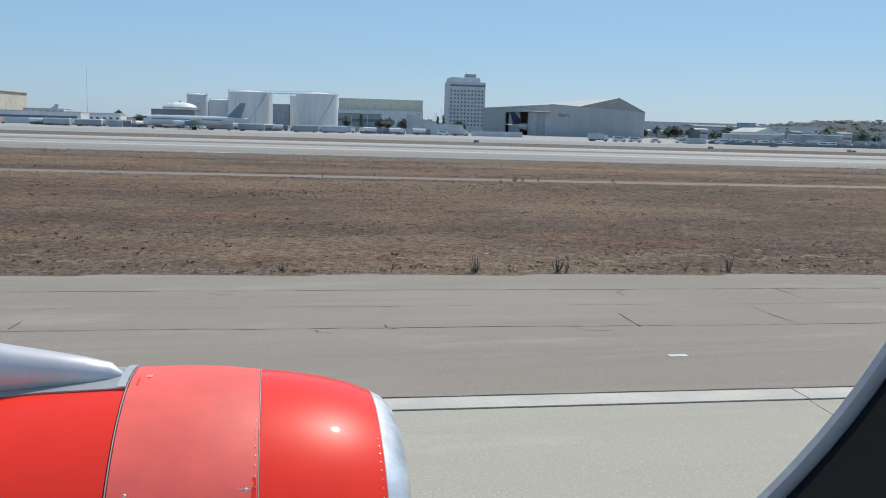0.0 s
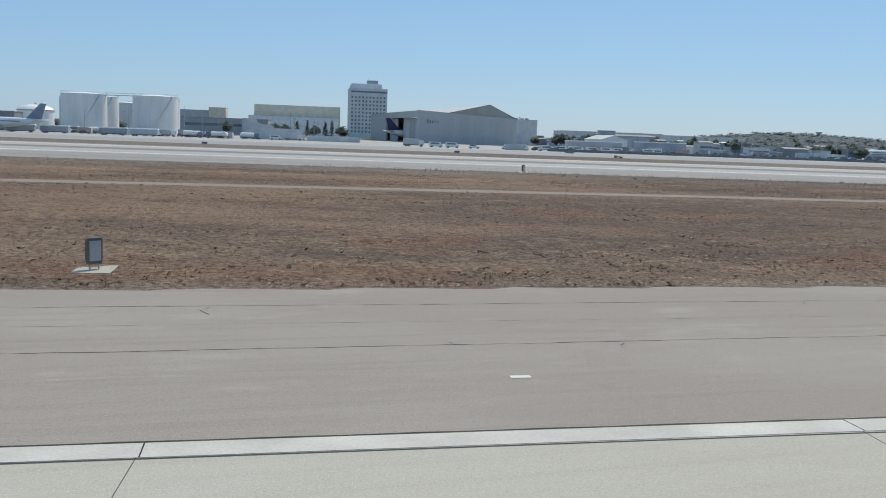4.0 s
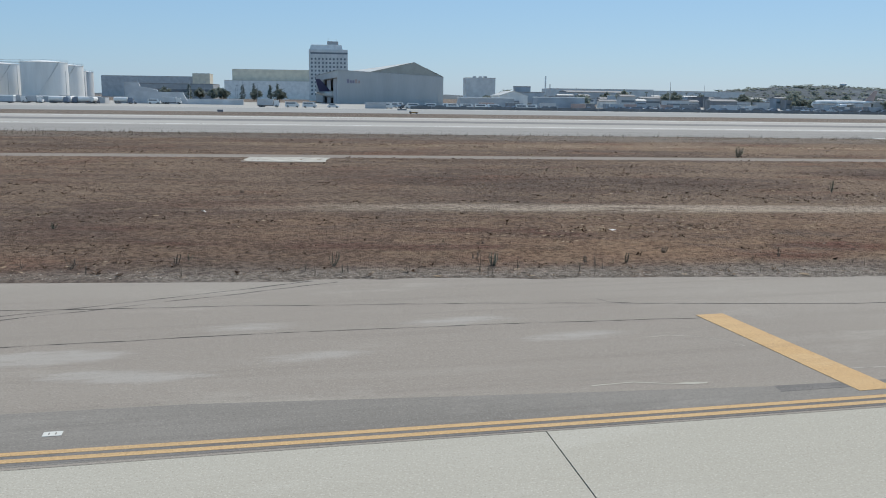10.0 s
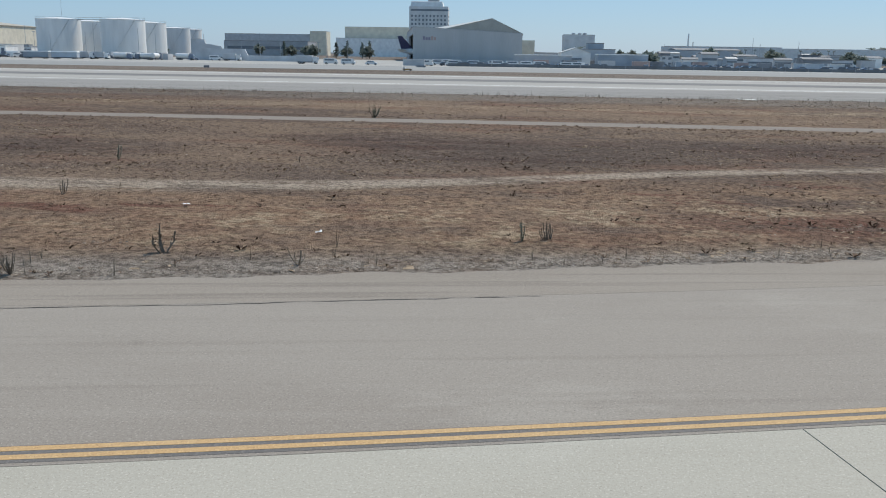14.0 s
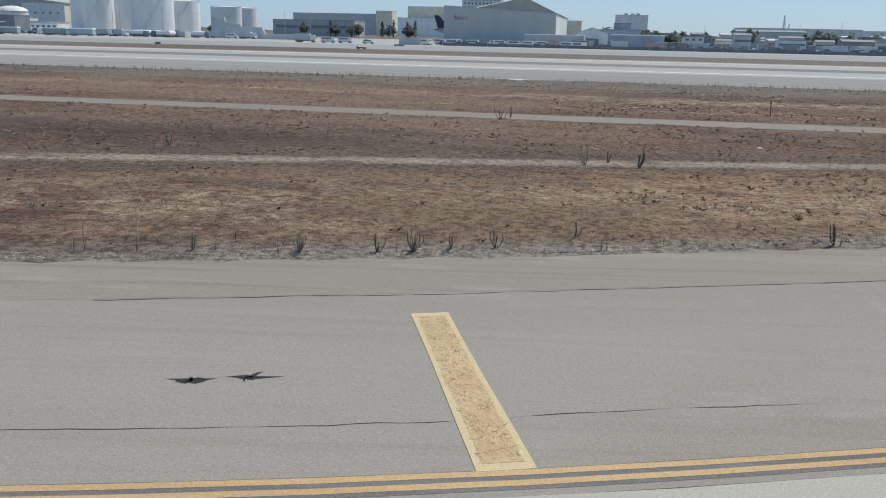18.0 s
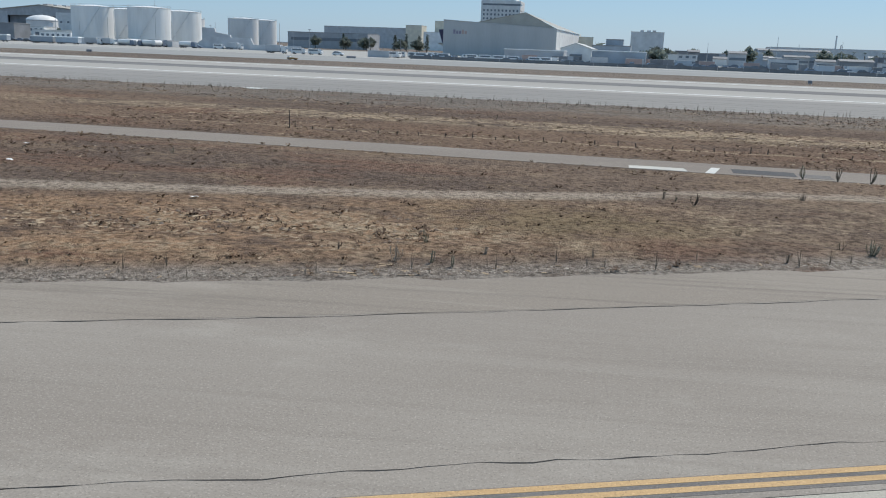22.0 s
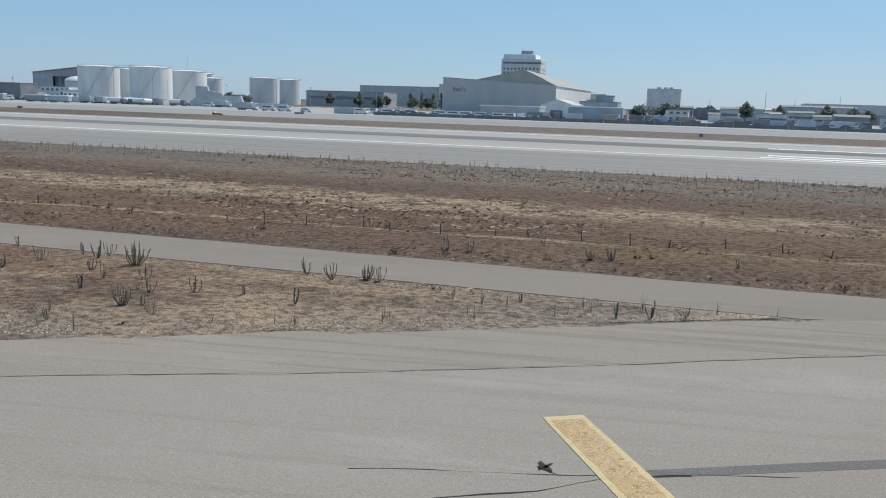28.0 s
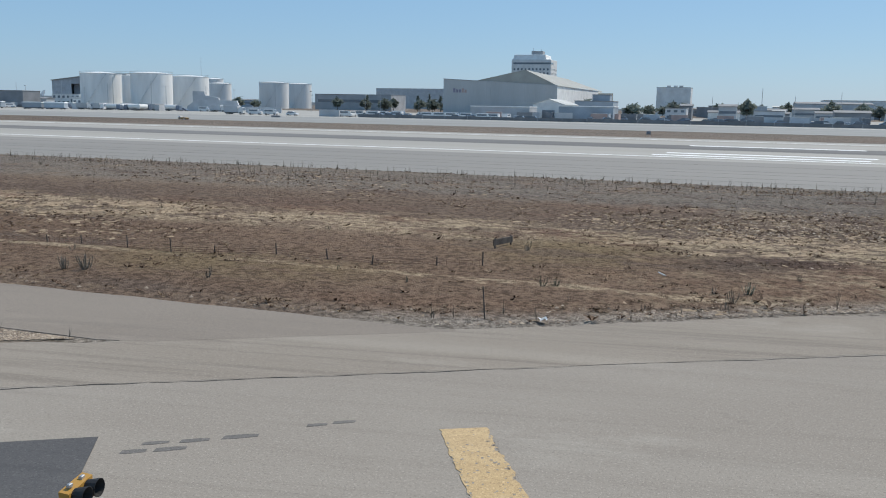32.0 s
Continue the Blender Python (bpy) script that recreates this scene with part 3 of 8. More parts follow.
def gravel_width(x):
    """How far the loose gravel reaches in from the paved edge."""
    return 0.95 + 0.3 * np.exp(-((x - 142) / 20) ** 2) + 0.8 * np.exp(-((x - 159) / 11) ** 2) + 1.3 * np.clip((x - 243) / 8, 0, 1) * np.clip((274 - x) / 5, 0, 1)


SEAM = curve_of([(-60, 18.1), (0, 23.1), (50, 27.1), (90, 30.9), (117.8, 32.04), (127.9, 32.5), (133.5, 32.83), (151.5, 33.0), (156.3, 33.75), (161.5, 35.0), (171.5, 37.2), (203.1, 45.76), (224.7, 54.0), (231.5, 57.1), (253.0, 67.98), (261.0, 71.9), (265.6, 74.5), (292, 89.5)])
WHITE_EDGE = curve_of([(-60, 9.1), (0, 13.75), (60, 18.35), (115, 22.55), (170, 26.8)])
TAXI_EDGE = curve_of([(100, 22.15), (108.7, 22.75), (120, 23.9), (130, 25.0), (147, 27.3), (163, 29.7), (180, 33.4), (190, 36.0), (206, 40.1), (222, 46.4), (245, 56.6), (265, 65.9), (285, 76.0)])
CONCRETE_EDGE = curve_of([(-60, 9.1), (0, 13.75), (60, 18.35), (108, 21.95), (120, 22.95), (128, 24.2), (147, 26.85), (163, 29.25), (180, 32.95), (190, 35.5), (206, 39.6), (222, 45.9), (245, 56.1), (265, 65.4), (285, 75.5)])
ROAD_LOW = curve_of([(-700, 68.0), (-60, 70.4), (0, 71.4), (40, 73.2), (70, 75.4), (100, 77.7), (130, 78.5), (200, 78.5), (300, 78.5)])


def ROAD_HIGH(x):
    return ROAD_LOW(x) + 3.3


FAR_EDGE = 120.4


def paved(x, y):
    """True where a paved surface lies, for points of the field."""
    near = y < GRASS_EDGE(x)
    road = (y > ROAD_LOW(x)) & (y < ROAD_HIGH(x))
    far = ((y > FAR_EDGE) & (y < 208)) | ((y > 254) & (y < 620))
    return near | road | far


def field():
    xs = np.concatenate([[-4500, -2500, -1200, -600, -300, -160, -100], np.arange(-60, 345, 0.8), [360, 400, 480, 620, 900, 1500, 2600, 4500]])
    ys = np.concatenate([[-4500, -1500, -500, -160, -60, 0], np.arange(14, 122, 0.5), [126, 150, 185, 206, 210, 224, 235, 246, 252, 256, 300, 500, 620, 700, 1000, 1800, 3000, 4700]])
    gx, gy = np.meshgrid(xs, ys)
    z = np.zeros_like(gx)
    rng = np.random.default_rng(5)

    def wave(size):
        k = rng.normal(size=(7, 2)) / size * 2
        ph = rng.uniform(0, 6.28, 7)
        return sum(np.sin(gx * a * 0.7 + gy * b + p) for (a, b), p in zip(k, ph)) / 7

    relief = 0.07 * wave(9.0) + 0.045 * wave(2.6) + 0.02 * rng.normal(size=gx.shape)
    inside = (gx > -61) & (gx < 346) & (gy > 13) & (gy < 122)
    d = np.minimum(gy - GRASS_EDGE(gx), FAR_EDGE - gy)
    d = np.minimum(d, np.where(gy > ROAD_LOW(gx) + 1.65, gy - ROAD_HIGH(gx), ROAD_LOW(gx) - gy))
    rise = np.clip(d / 2.0, 0, 1)
    z = np.where(inside, np.where(d > 0, 0.012 + rise * (0.05 + relief), np.where(d > -1.2, -0.008, -0.06)), -0.06)
    near_track = np.clip((np.abs(gy - TRACK(gx)) - 1.9) / 1.0, 0, 1)
    z = np.where(inside & (d > 0) & (gx > 132) & (gx < 256), 0.062 + (z - 0.062) * near_track, z)
    z = np.where(~inside & ~paved(gx, gy), 0.03, z)
    me = bpy.data.meshes.new("ground")
    nx, ny = len(xs), len(ys)
    co = np.stack([gx, gy, z], -1).reshape(-1, 3)
    i, j = np.meshgrid(np.arange(nx - 1), np.arange(ny - 1))
    a = (j * nx + i).ravel()
    faces = np.stack([a, a + 1, a + nx + 1, a + nx], -1)
    me.from_pydata(co.tolist(), [], faces.tolist())
    me.materials.append(FIELD)
    # gravel fringe by the near edge and along the worn track
    dn = gy - GRASS_EDGE(gx)
    fringe = np.exp(-(np.clip(dn, 0, 99) / gravel_width(gx)) ** 3) * np.clip((gx - 60) / 60, 0.25, 1)
    wedge = np.clip((gx - 246) / 11, 0, 1) * (gy < ROAD_LOW(gx)) * (dn > -2) * 0.6
    belt = np.exp(-((dn - 5.0) / 3.2) ** 2) * np.clip((gx - 150) / 25, 0, 1) * np.clip((250 - gx) / 16, 0.45, 1) * (gx < 262) + 0.5 * np.exp(-((dn - 3.0) / 2.0) ** 2) * (gx < 30) + 0.35 * np.exp(-((dn - 6.0) / 6.0) ** 2) * np.clip((92 - gx) / 25, 0, 1) * np.clip((gx - 25) / 15, 0, 1) + 0.75 * np.clip((gx - 273) / 7, 0, 1) * (gy < 108)
    # bare russet soil between the gravel and the worn track
    russet = np.clip((dn - gravel_width(gx)) / 1.5, 0, 1) * np.clip((TRACK(gx) - 0.8 - gy) / 1.2, 0, 1) * np.clip((gx - 118) / 14, 0, 1) * np.clip((238 - gx) / 14, 0, 1) * np.clip((13.0 - dn) / 3.0, 0, 1)
    at = me.attributes.new("russet", "FLOAT", "POINT")
    at.data.foreach_set("value", russet.ravel().astype(np.float32))
    ochre = np.exp(-((gx - 219) / 15) ** 4) * np.exp(-((dn - 5.5) / 4.5) ** 4) + 0.6 * np.exp(-((gx - 146) / 9) ** 4) * np.exp(-((dn - 3.6) / 2.2) ** 4)
    at = me.attributes.new("ochre", "FLOAT", "POINT")
    at.data.foreach_set("value", np.clip(ochre, 0, 1).ravel().astype(np.float32))
    at = me.attributes.new("straw", "FLOAT", "POINT")
    at.data.foreach_set("value", np.clip(belt, 0, 1).ravel().astype(np.float32))
    half = 0.75 + 0.45 * np.clip((180 - gx) / 20, 0, 1)
    track = np.exp(-((gy - TRACK(gx)) / half) ** 6) * np.clip((gx - 128) / 12, 0, 1) * np.clip((252 - gx) / 7, 0, 1)
    at = me.attributes.new("track", "FLOAT", "POINT")
    at.data.foreach_set("value", track.ravel().astype(np.float32))
    # burnt-looking dark patches and smooth olive-brown patches
    for key, blots in (("dark", ((141, 61, 6, 2.5), (152.7, 60.5, 5.5, 3.5), (174, 61, 7, 5), (167, 66.5, 6, 4.5), (277.8, 91.4, 1.8, 1.2), (280, 92.8, 1.2, 0.8), (187, 66, 9, 4))),
                       ("olive", ((233, 66, 4.0, 2.2), (273.5, 92, 3.4, 3.2), (265, 86, 4.5, 2.0), (156.7, 36.7, 1.0, 0.5), (266.4, 77.6, 0.9, 0.4), (205, 52.5, 5.0, 1.8))),
                       ("rust", ((146.7, 38.4, 1.6, 0.8), (149.2, 39.9, 1.6, 1.0), (151.4, 39.1, 0.7, 0.4), (152.7, 39.9, 0.7, 0.4), (185, 45.6, 8, 1.6)))):
        spot = sum(np.exp(-((((gx - a) / ra) ** 2 + ((gy - b) / rb) ** 2) ** 2)) for a, b, ra, rb in blots)
        if key == "dark":
            spot = spot + 0.42 * np.exp(-(((gx - 122) / 30) ** 4))
        at = me.attributes.new(key, "FLOAT", "POINT")
        at.data.foreach_set("value", np.clip(spot, 0, 1).ravel().astype(np.float32))
    at = me.attributes.new("tan", "FLOAT", "POINT")
    at.data.foreach_set("value", (wedge * 1.5 * np.clip((264 - gx) / 8, 0, 1)).ravel().astype(np.float32))
    fringe = np.maximum(fringe, 0.9 * np.clip((gx - 256) / 8, 0, 1) * (gy < ROAD_LOW(gx)) * (dn > -2))
    g = np.clip(fringe, 0, 1) * (gy < 100)
    at = me.attributes.new("gravel", "FLOAT", "POINT")
    at.data.foreach_set("value", g.ravel().astype(np.float32))
    me.shade_smooth()
    tagged(new("ground", me), "dry brown airfield soil with dead grass and gravel", "ground", kind="structure")


TRACK = curve_of([(128, 49.2), (140, 49.3), (150, 49.2), (157.3, 49.25), (161.2, 49.4), (164, 49.8), (167, 50.4), (172, 52.2), (180, 55.7), (196, 60.2), (209, 63.3), (224, 67.2), (233.4, 70.6), (236.5, 72.3), (239.3, 73.5), (242.7, 74.1), (246, 74.2), (252, 74.4)])
field()


def strip(name, low, high, x0, x1, mat, label, category, z=0.0, thick=0.08, step=4.0, parent=None):
    """A paved band between two edges given over x."""
    xs = np.arange(x0, x1 + step / 2, step)
    g = Geo()
    lo = [(x, float(low(x))) for x in xs]
    hi = [(x, float(high(x))) for x in xs]
    k = len(xs)
    vs = [(x, y, zz) for zz in (z - thick, z) for row in (lo, hi) for x, y in row]
    fs = []
    for i in range(k - 1):
        fs += [(2 * k + i, 2 * k + i + 1, 3 * k + i + 1, 3 * k + i), (i, 2 * k + i, 2 * k + i + 1, i + 1)[::-1], (k + i, k + i + 1, 3 * k + i + 1, 3 * k + i)]
    g.add(vs, fs)
    ob = part(name, g, mat, parent, "" if parent else label)
    if not parent:
        tagged(ob, label, category, kind="structure")
    return ob


def flat(v):
    return lambda x: v + 0 * x


def edge_wobble(x):
    return GRASS_EDGE(x) + 0.16 * np.sin(x * 1.3) * np.sin(x * 0.37 + 1) + 0.08 * np.sin(x * 3.1)


shoulder = strip("pavement_shoulder", lambda x: CONCRETE_EDGE(x) - 0.05, edge_wobble, -150, 420, ASPHALT, "weathered grey-brown asphalt shoulder with long cracks", "pavement", step=1.0)
runway_base = strip("runway", lambda x: CONCRETE_EDGE(x) - 70, lambda x: CONCRETE_EDGE(x) - 0.055, -260, 420, FILLER, "pale jointed concrete runway with a white edge line", "runway", z=-0.012, step=3.0)
strip("service_road", lambda x: np.clip(GRASS_EDGE(x) - 0.25, ROAD_LOW(x), ROAD_HIGH(x) - 0.01), ROAD_HIGH, -700, 273.0, ASPHALT_ROAD, "narrow grey asphalt service road across the dry field", "road", z=0.004, step=1.0)
strip("dusty_margin", lambda x: SEAM(x) + 0.06, lambda x: edge_wobble(x) - 0.03, 158, 400, ASPHALT_DUST, "dust-streaked margin between the long seam and the grass", "pavement", z=0.0025, thick=0.002, step=1.0)
strip("runway_far_shoulder", flat(FAR_EDGE), flat(146.5), -1500, 1500, ASPHALT_FAR, "grey asphalt shoulder of the far runway", "pavement", step=100.0)
strip("runway_far", flat(146.5), flat(208.0), -1500, 1500, CONCRETE_FAR, "far runway of pale concrete with dark rubber marks", "runway", step=100.0)
strip("rubber_band", flat(169.0), flat(181.5), -1500, 1500, RUBBER, "dark rubber streaks along the far runway", "marking", z=0.005, thick=0.004, step=100.0)
strip("taxiway_far", flat(254.0), flat(333.0), -1500, 1500, TAXI_FAR, "grey far taxiway in front of the apron", "taxiway", step=100.0)
strip("apron", flat(333.2), flat(620.0), -1500, 1500, APRON, "pale concrete apron in front of the hangars", "apron", step=100.0)
for y, w in ((123.6, 0.12), (127.0, 0.1), (131.0, 0.16), (134.1, 0.1), (140.6, 0.14)):
    strip("sealed_seam", flat(y), flat(y + w), -900, 900, ASPHALT_DARK, "thin dark sealed seam along the far shoulder", "pavement", z=0.004, thick=0.003, step=100.0)


# ---- markings and fittings of the near pavement ----
def line_mark(name, low, high, x0, x1, mat, label, step=2.0, z=0.006):
    return strip(name, low, high, x0, x1, mat, label, "marking", z=z, thick=0.005, step=step)


line_mark("white_edge_line", lambda x: WHITE_EDGE(x) - 0.62, lambda x: WHITE_EDGE(x) - 0.06, -150, 122, EDGE_PAINT, "faded white runway edge line", z=0.008)
strip("edge_joint", lambda x: WHITE_EDGE(x) - 0.055, lambda x: WHITE_EDGE(x) + 0.02 + 0.012 * np.sin(3.1 * x), -150, 112, CRACK, "dark open joint between concrete and asphalt", "joint", z=0.0035, thick=0.003, step=0.6)
line_mark("far_edge_line", flat(151.2), flat(152.0), -1500, 1500, FRESH_WHITE, "white edge line of the far runway", step=100.0)
line_mark("far_edge_line", flat(199.5), flat(200.4), -1500, 1500, FRESH_WHITE, "white edge line of the far runway", step=100.0)
line_mark("taxi_line", flat(331.0), flat(332.6), -1500, 1500, WHITE_PAINT, "white line between taxiway and apron", step=100.0)
for off in (0.02, 0.24):
    line_mark("yellow_edge_line", lambda x, o=off: TAXI_EDGE(x) - 0.36 + o, lambda x, o=off: TAXI_EDGE(x) - 0.24 + o, 104.5, 300, YELLOW_PAINT, "yellow taxiway edge line, one of a pair")
strip("sealed_band", lambda x: TAXI_EDGE(x) - 0.42, lambda x: TAXI_EDGE(x) + 0.02, 103, 300, ASPHALT_DARK, "dark sealed band under the yellow lines", "pavement", z=0.003, thick=0.004, step=2.0)
strip("dark_asphalt_band", lambda x: CONCRETE_EDGE(x) + 0.02, lambda x: np.maximum(CONCRETE_EDGE(x) + 0.03, TAXI_EDGE(x) + 0.85 + 0.6 * np.clip((x - 100) / 20, 0, 1) - 0.85 * np.clip((x - 132) / 10, 0, 1) - 0.9 * np.clip((x - 142) / 6, 0, 1)), 84, 148, ASPHALT_MID, "darker asphalt band beside the concrete", "pavement", z=0.002, thick=0.004, step=1.0)
solid("seam_end", Geo().slab([(154.93, 28.93), (155.06, 28.96), (155.40, 28.53), (155.72, 28.62), (155.32, 29.26), (154.93, 29.2)], -0.01, 0.0052), ASPHALT_DARK, "end of a darker repaired seam", "pavement", kind="structure")
strip("asphalt_seam", lambda x: TAXI_EDGE(x) + 0.42, lambda x: TAXI_EDGE(x) + 0.68 + 0.03 * np.sin(x), 141, 155, ASPHALT_DARK, "darker repaired seam in the shoulder", "pavement", z=0.0048, thick=0.004, step=0.7)
strip("asphalt_seam", lambda x: WHITE_EDGE(x) + 1.18, lambda x: WHITE_EDGE(x) + 1.42 + 0.06 * np.sin(2 * x), 51.2, 58.6, ASPHALT_DARK, "darker repaired seam in the shoulder", "pavement", z=0.0048, thick=0.004, step=0.5)

for k, (y0, y1) in enumerate(((153.0, 154.5), (157.6, 159.4), (178.0, 180.0))):
    solid("touchdown_bar", Geo().box(269.2 + 1.0 * k, 289.0 + 1.2 * k, y0 + 1.2, y1 + 1.2, 0.004, 0.012), FRESH_WHITE, "long white touchdown bar on the far runway", "marking", "touchdown bars", "structure")


def bar(x_top, y_top, x_low, y_low, w):
    """A painted bar across the shoulder."""
    d = Vector((x_low - x_top, y_low - y_top))
    s = Vector((-d.y, d.x)).normalized() * w / 2
    if s.x < 0:
        s = -s
    a, b = Vector((x_top, y_top)), Vector((x_low, y_low))
    ragged = x_top > 270
    n = 60 if ragged else 6
    wob = random.Random(int(x_top * 10))
    left, right = [], []
    for i in range(n + 1):
        p = a.lerp(b, i / n)
        j = wob.gauss(0, 0.018) if ragged else 0.012 * math.sin(7.0 * i + x_top)
        k = wob.gauss(0, 0.018) if ragged else j
        left.append((p.x - s.x - j, p.y - s.y))
        right.append((p.x + s.x + k, p.y + s.y))
    old = x_top > 150
    ob = solid("yellow_bar", Geo().slab(left + right[::-1], 0.004, 0.008), YELLOW_OLD if ragged else YELLOW_BORDER if old else YELLOW_PAINT, "worn yellow bar painted across the asphalt shoulder" + (", cracked with age" if old else ""), "marking", "yellow shoulder bars", "structure")
    if ragged:
        r = random.Random(int(x_top))
        bare = Geo()
        for _ in range(260):
            p = a.lerp(b, r.uniform(0.02, 0.98)) + s * r.choice((r.uniform(-0.95, 0.95), r.choice((-1, 1)) * r.uniform(0.85, 1.0)))
            q = r.uniform(0.008, 0.026)
            t = r.uniform(0, 6.28)
            bare.add([(p.x + q * r.uniform(0.6, 1.3) * math.cos(t + h), p.y + q * r.uniform(0.6, 1.3) * math.sin(t + h), 0.0095) for h in (0, 1.26, 2.51, 3.77, 5.03)], [(0, 1, 2, 3, 4)])
        part("bare_speck", bare, ASPHALT, ob, "specks worn through to the asphalt")
    elif old:
        r = random.Random(int(x_top))
        m0, m1 = a.lerp(b, 0.03), a.lerp(b, 0.97)
        li = [m0.lerp(m1, i / 24) - s * (0.72 + r.uniform(-0.05, 0.05)) for i in range(25)]
        ri = [m0.lerp(m1, i / 24) + s * (0.72 + r.uniform(-0.05, 0.05)) for i in range(25)]
        part("worn_field", Geo().slab([tuple(p) for p in li + ri[::-1]], 0.0075, 0.0105), YELLOW_OLD, ob, "cracked darker middle of the bar")
        net = Geo()
        for _ in range(300):
            u, v = r.uniform(0.04, 0.96), r.uniform(-0.66, 0.66)
            p = a.lerp(b, u) + s * v
            ang = r.uniform(0, 3.14)
            for _ in range(3):
                q = p + Vector((math.cos(ang), math.sin(ang))) * r.uniform(0.015, 0.04)
                t = Vector((-math.sin(ang), math.cos(ang))) * 0.0035
                net.add([(p.x - t.x, p.y - t.y, 0.0112), (p.x + t.x, p.y + t.y, 0.0112), (q.x + t.x, q.y + t.y, 0.0112), (q.x - t.x, q.y - t.y, 0.0112)], [(0, 1, 2, 3)])
                p, ang = q, ang + r.uniform(-0.9, 0.9)
        part("crazing", net, CRAZE, ob, "fine brown crazing")


for b_ in ((103.6, 27.34, 104.15, 22.45, 0.55), (120.75, 29.1, 121.7, 24.2, 0.62), (141.75, 31.75, 142.6, 26.9, 0.65), (162.65, 34.88, 163.6, 29.9, 0.66), (183.6, 39.3, 184.9, 34.6, 0.66),
           (204.5, 45.1, 206.3, 40.2, 0.62), (224.65, 52.45, 226.7, 47.9, 0.62), (244.1, 61.05, 246.6, 56.9, 0.7), (263.15, 70.4, 265.7, 66.1, 0.64), (274.78, 76.7, 277.2, 72.3, 0.66)):
    bar(*b_)


def crack(name, pts, w=0.035, jitter=0.05, seed=0, mat=CRACK, label="dark tarred crack in the asphalt"):
    """A wandering ribbon of tar."""
    r = random.Random(seed)
    p = [Vector((*q, 0)) for q in pts]
    line = []
    for a, b in zip(p, p[1:]):
        n = max(2, int((b - a).length / 0.28))
        line += [a.lerp(b, i / n) for i in range(n)]
    line.append(p[-1])
    drift = 0.0
    left, right = [], []
    for i, q in enumerate(line):
        t = (line[min(i + 1, len(line) - 1)] - line[max(i - 1, 0)]).normalized()
        s = Vector((-t.y, t.x, 0))
        drift = 0.8 * drift + r.uniform(-jitter, jitter) * 0.55
        q = q + s * drift
        k = w * r.uniform(0.15, 1.0) ** 1.3 / 2
        left.append((q.x + s.x * k, q.y + s.y * k, 0.0035))
        right.append((q.x - s.x * k, q.y - s.y * k, 0.0035))
    g = Geo()
    n = len(left)
    g.add(left + right, [(i, i + 1, n + i + 1, n + i) for i in range(n - 1)])
    solid(name, g, mat, label, "crack", "pavement cracks", "structure")


for x0, x1, w in ((-60, 176, 0.05), (199, 290, 0.042)):
    crack("long_crack", [(x, float(SEAM(x))) for x in range(x0, x1 + 1, 3)], w, 0.045, x0 + 100)
crack("long_crack", [(x, float(GRASS_EDGE(x)) - 6.9 - 0.12 * math.sin(x * 0.13)) for x in range(-60, 104, 4)], 0.045, 0.05, 2)
crack("long_crack", [(x, float(GRASS_EDGE(x)) - 4.6) for x in range(-60, 110, 5)], 0.018, 0.04, 8)
crack("long_crack", [(122.37, 29.22), (123.9, 30.2), (127.4, 32.0), (130.8, 33.9), (133.2, 35.3)], 0.07, 0.05, 4)
crack("long_crack", [(122.5, 29.14), (124.2, 30.1), (127.8, 31.9), (131.2, 33.7), (133.8, 35.2)], 0.05, 0.05, 5)
crack("long_crack", [(120, 28.4), (124, 29.1), (127.9, 29.7), (131.4, 30.3), (133.9, 30.7), (136.04, 30.94), (138.5, 31.22), (141.8, 31.5)], 0.05, 0.03, 6)
crack("long_crack", [(116.55, 25.6), (117.3, 25.98), (118.21, 26.55), (119.5, 27.45), (120.69, 28.24), (122.4, 29.2)], 0.10, 0.05, 51)
crack("long_crack", [(117.6, 26.1), (118.6, 26.75), (119.9, 27.62)], 0.05, 0.06, 52)
crack("faint_seam", [(108.0, 27.9), (110.5, 28.2), (115.0, 28.45), (119.6, 28.85)], 0.10, 0.05, 53, ASPHALT_MID, "faint dark seam in the asphalt shoulder")
crack("pale_scrape", [(114.3, 26.74), (114.8, 26.79), (115.3, 26.84)], 0.14, 0.02, 54, CONCRETE, "pale chalky streak on the asphalt")
crack("pale_scrape", [(139.8, 30.0), (140.3, 30.15), (140.9, 30.04), (141.3, 29.72), (141.5, 29.37)], 0.03, 0.02, 46, CONCRETE, "pale curved scrape on the asphalt")
crack("pale_scrape", [(138.1, 27.27), (138.8, 27.42), (139.4, 27.36), (140.0, 27.39)], 0.12, 0.05, 47, CONCRETE, "pale chalky scuff on the asphalt")
crack("long_crack", [(x, float(TAXI_EDGE(x)) + 1.25) for x in range(186, 197, 3)], 0.02, 0.05, 7)
crack("long_crack", [(x, float(TAXI_EDGE(x)) + 1.3) for x in range(200, 215, 5)], 0.02, 0.05, 77)
crack("long_crack", [(x, float(TAXI_EDGE(x)) + 0.6) for x in range(218, 240, 4)], 0.028, 0.08, 9)
crack("long_crack", [(x, float(TAXI_EDGE(x)) + 1.0) for x in range(248, 262, 4)], 0.02, 0.08, 19, ASPHALT_MID, "thin faded crack in the asphalt")
crack("long_crack", [(249.4, 59.9), (249.72, 60.5), (250.16, 61.53), (250.7, 61.8), (252.71, 63.07), (255.4, 64.6)], 0.035, 0.03, 10, ASPHALT_DARK, "thin faded crack in the asphalt")
crack("long_crack", [(249.72, 60.5), (249.85, 61.2), (250.2, 61.75), (252.6, 63.2), (255.2, 64.75)], 0.03, 0.03, 11, ASPHALT_MID, "thin faded crack in the asphalt")
r_ = random.Random(4)
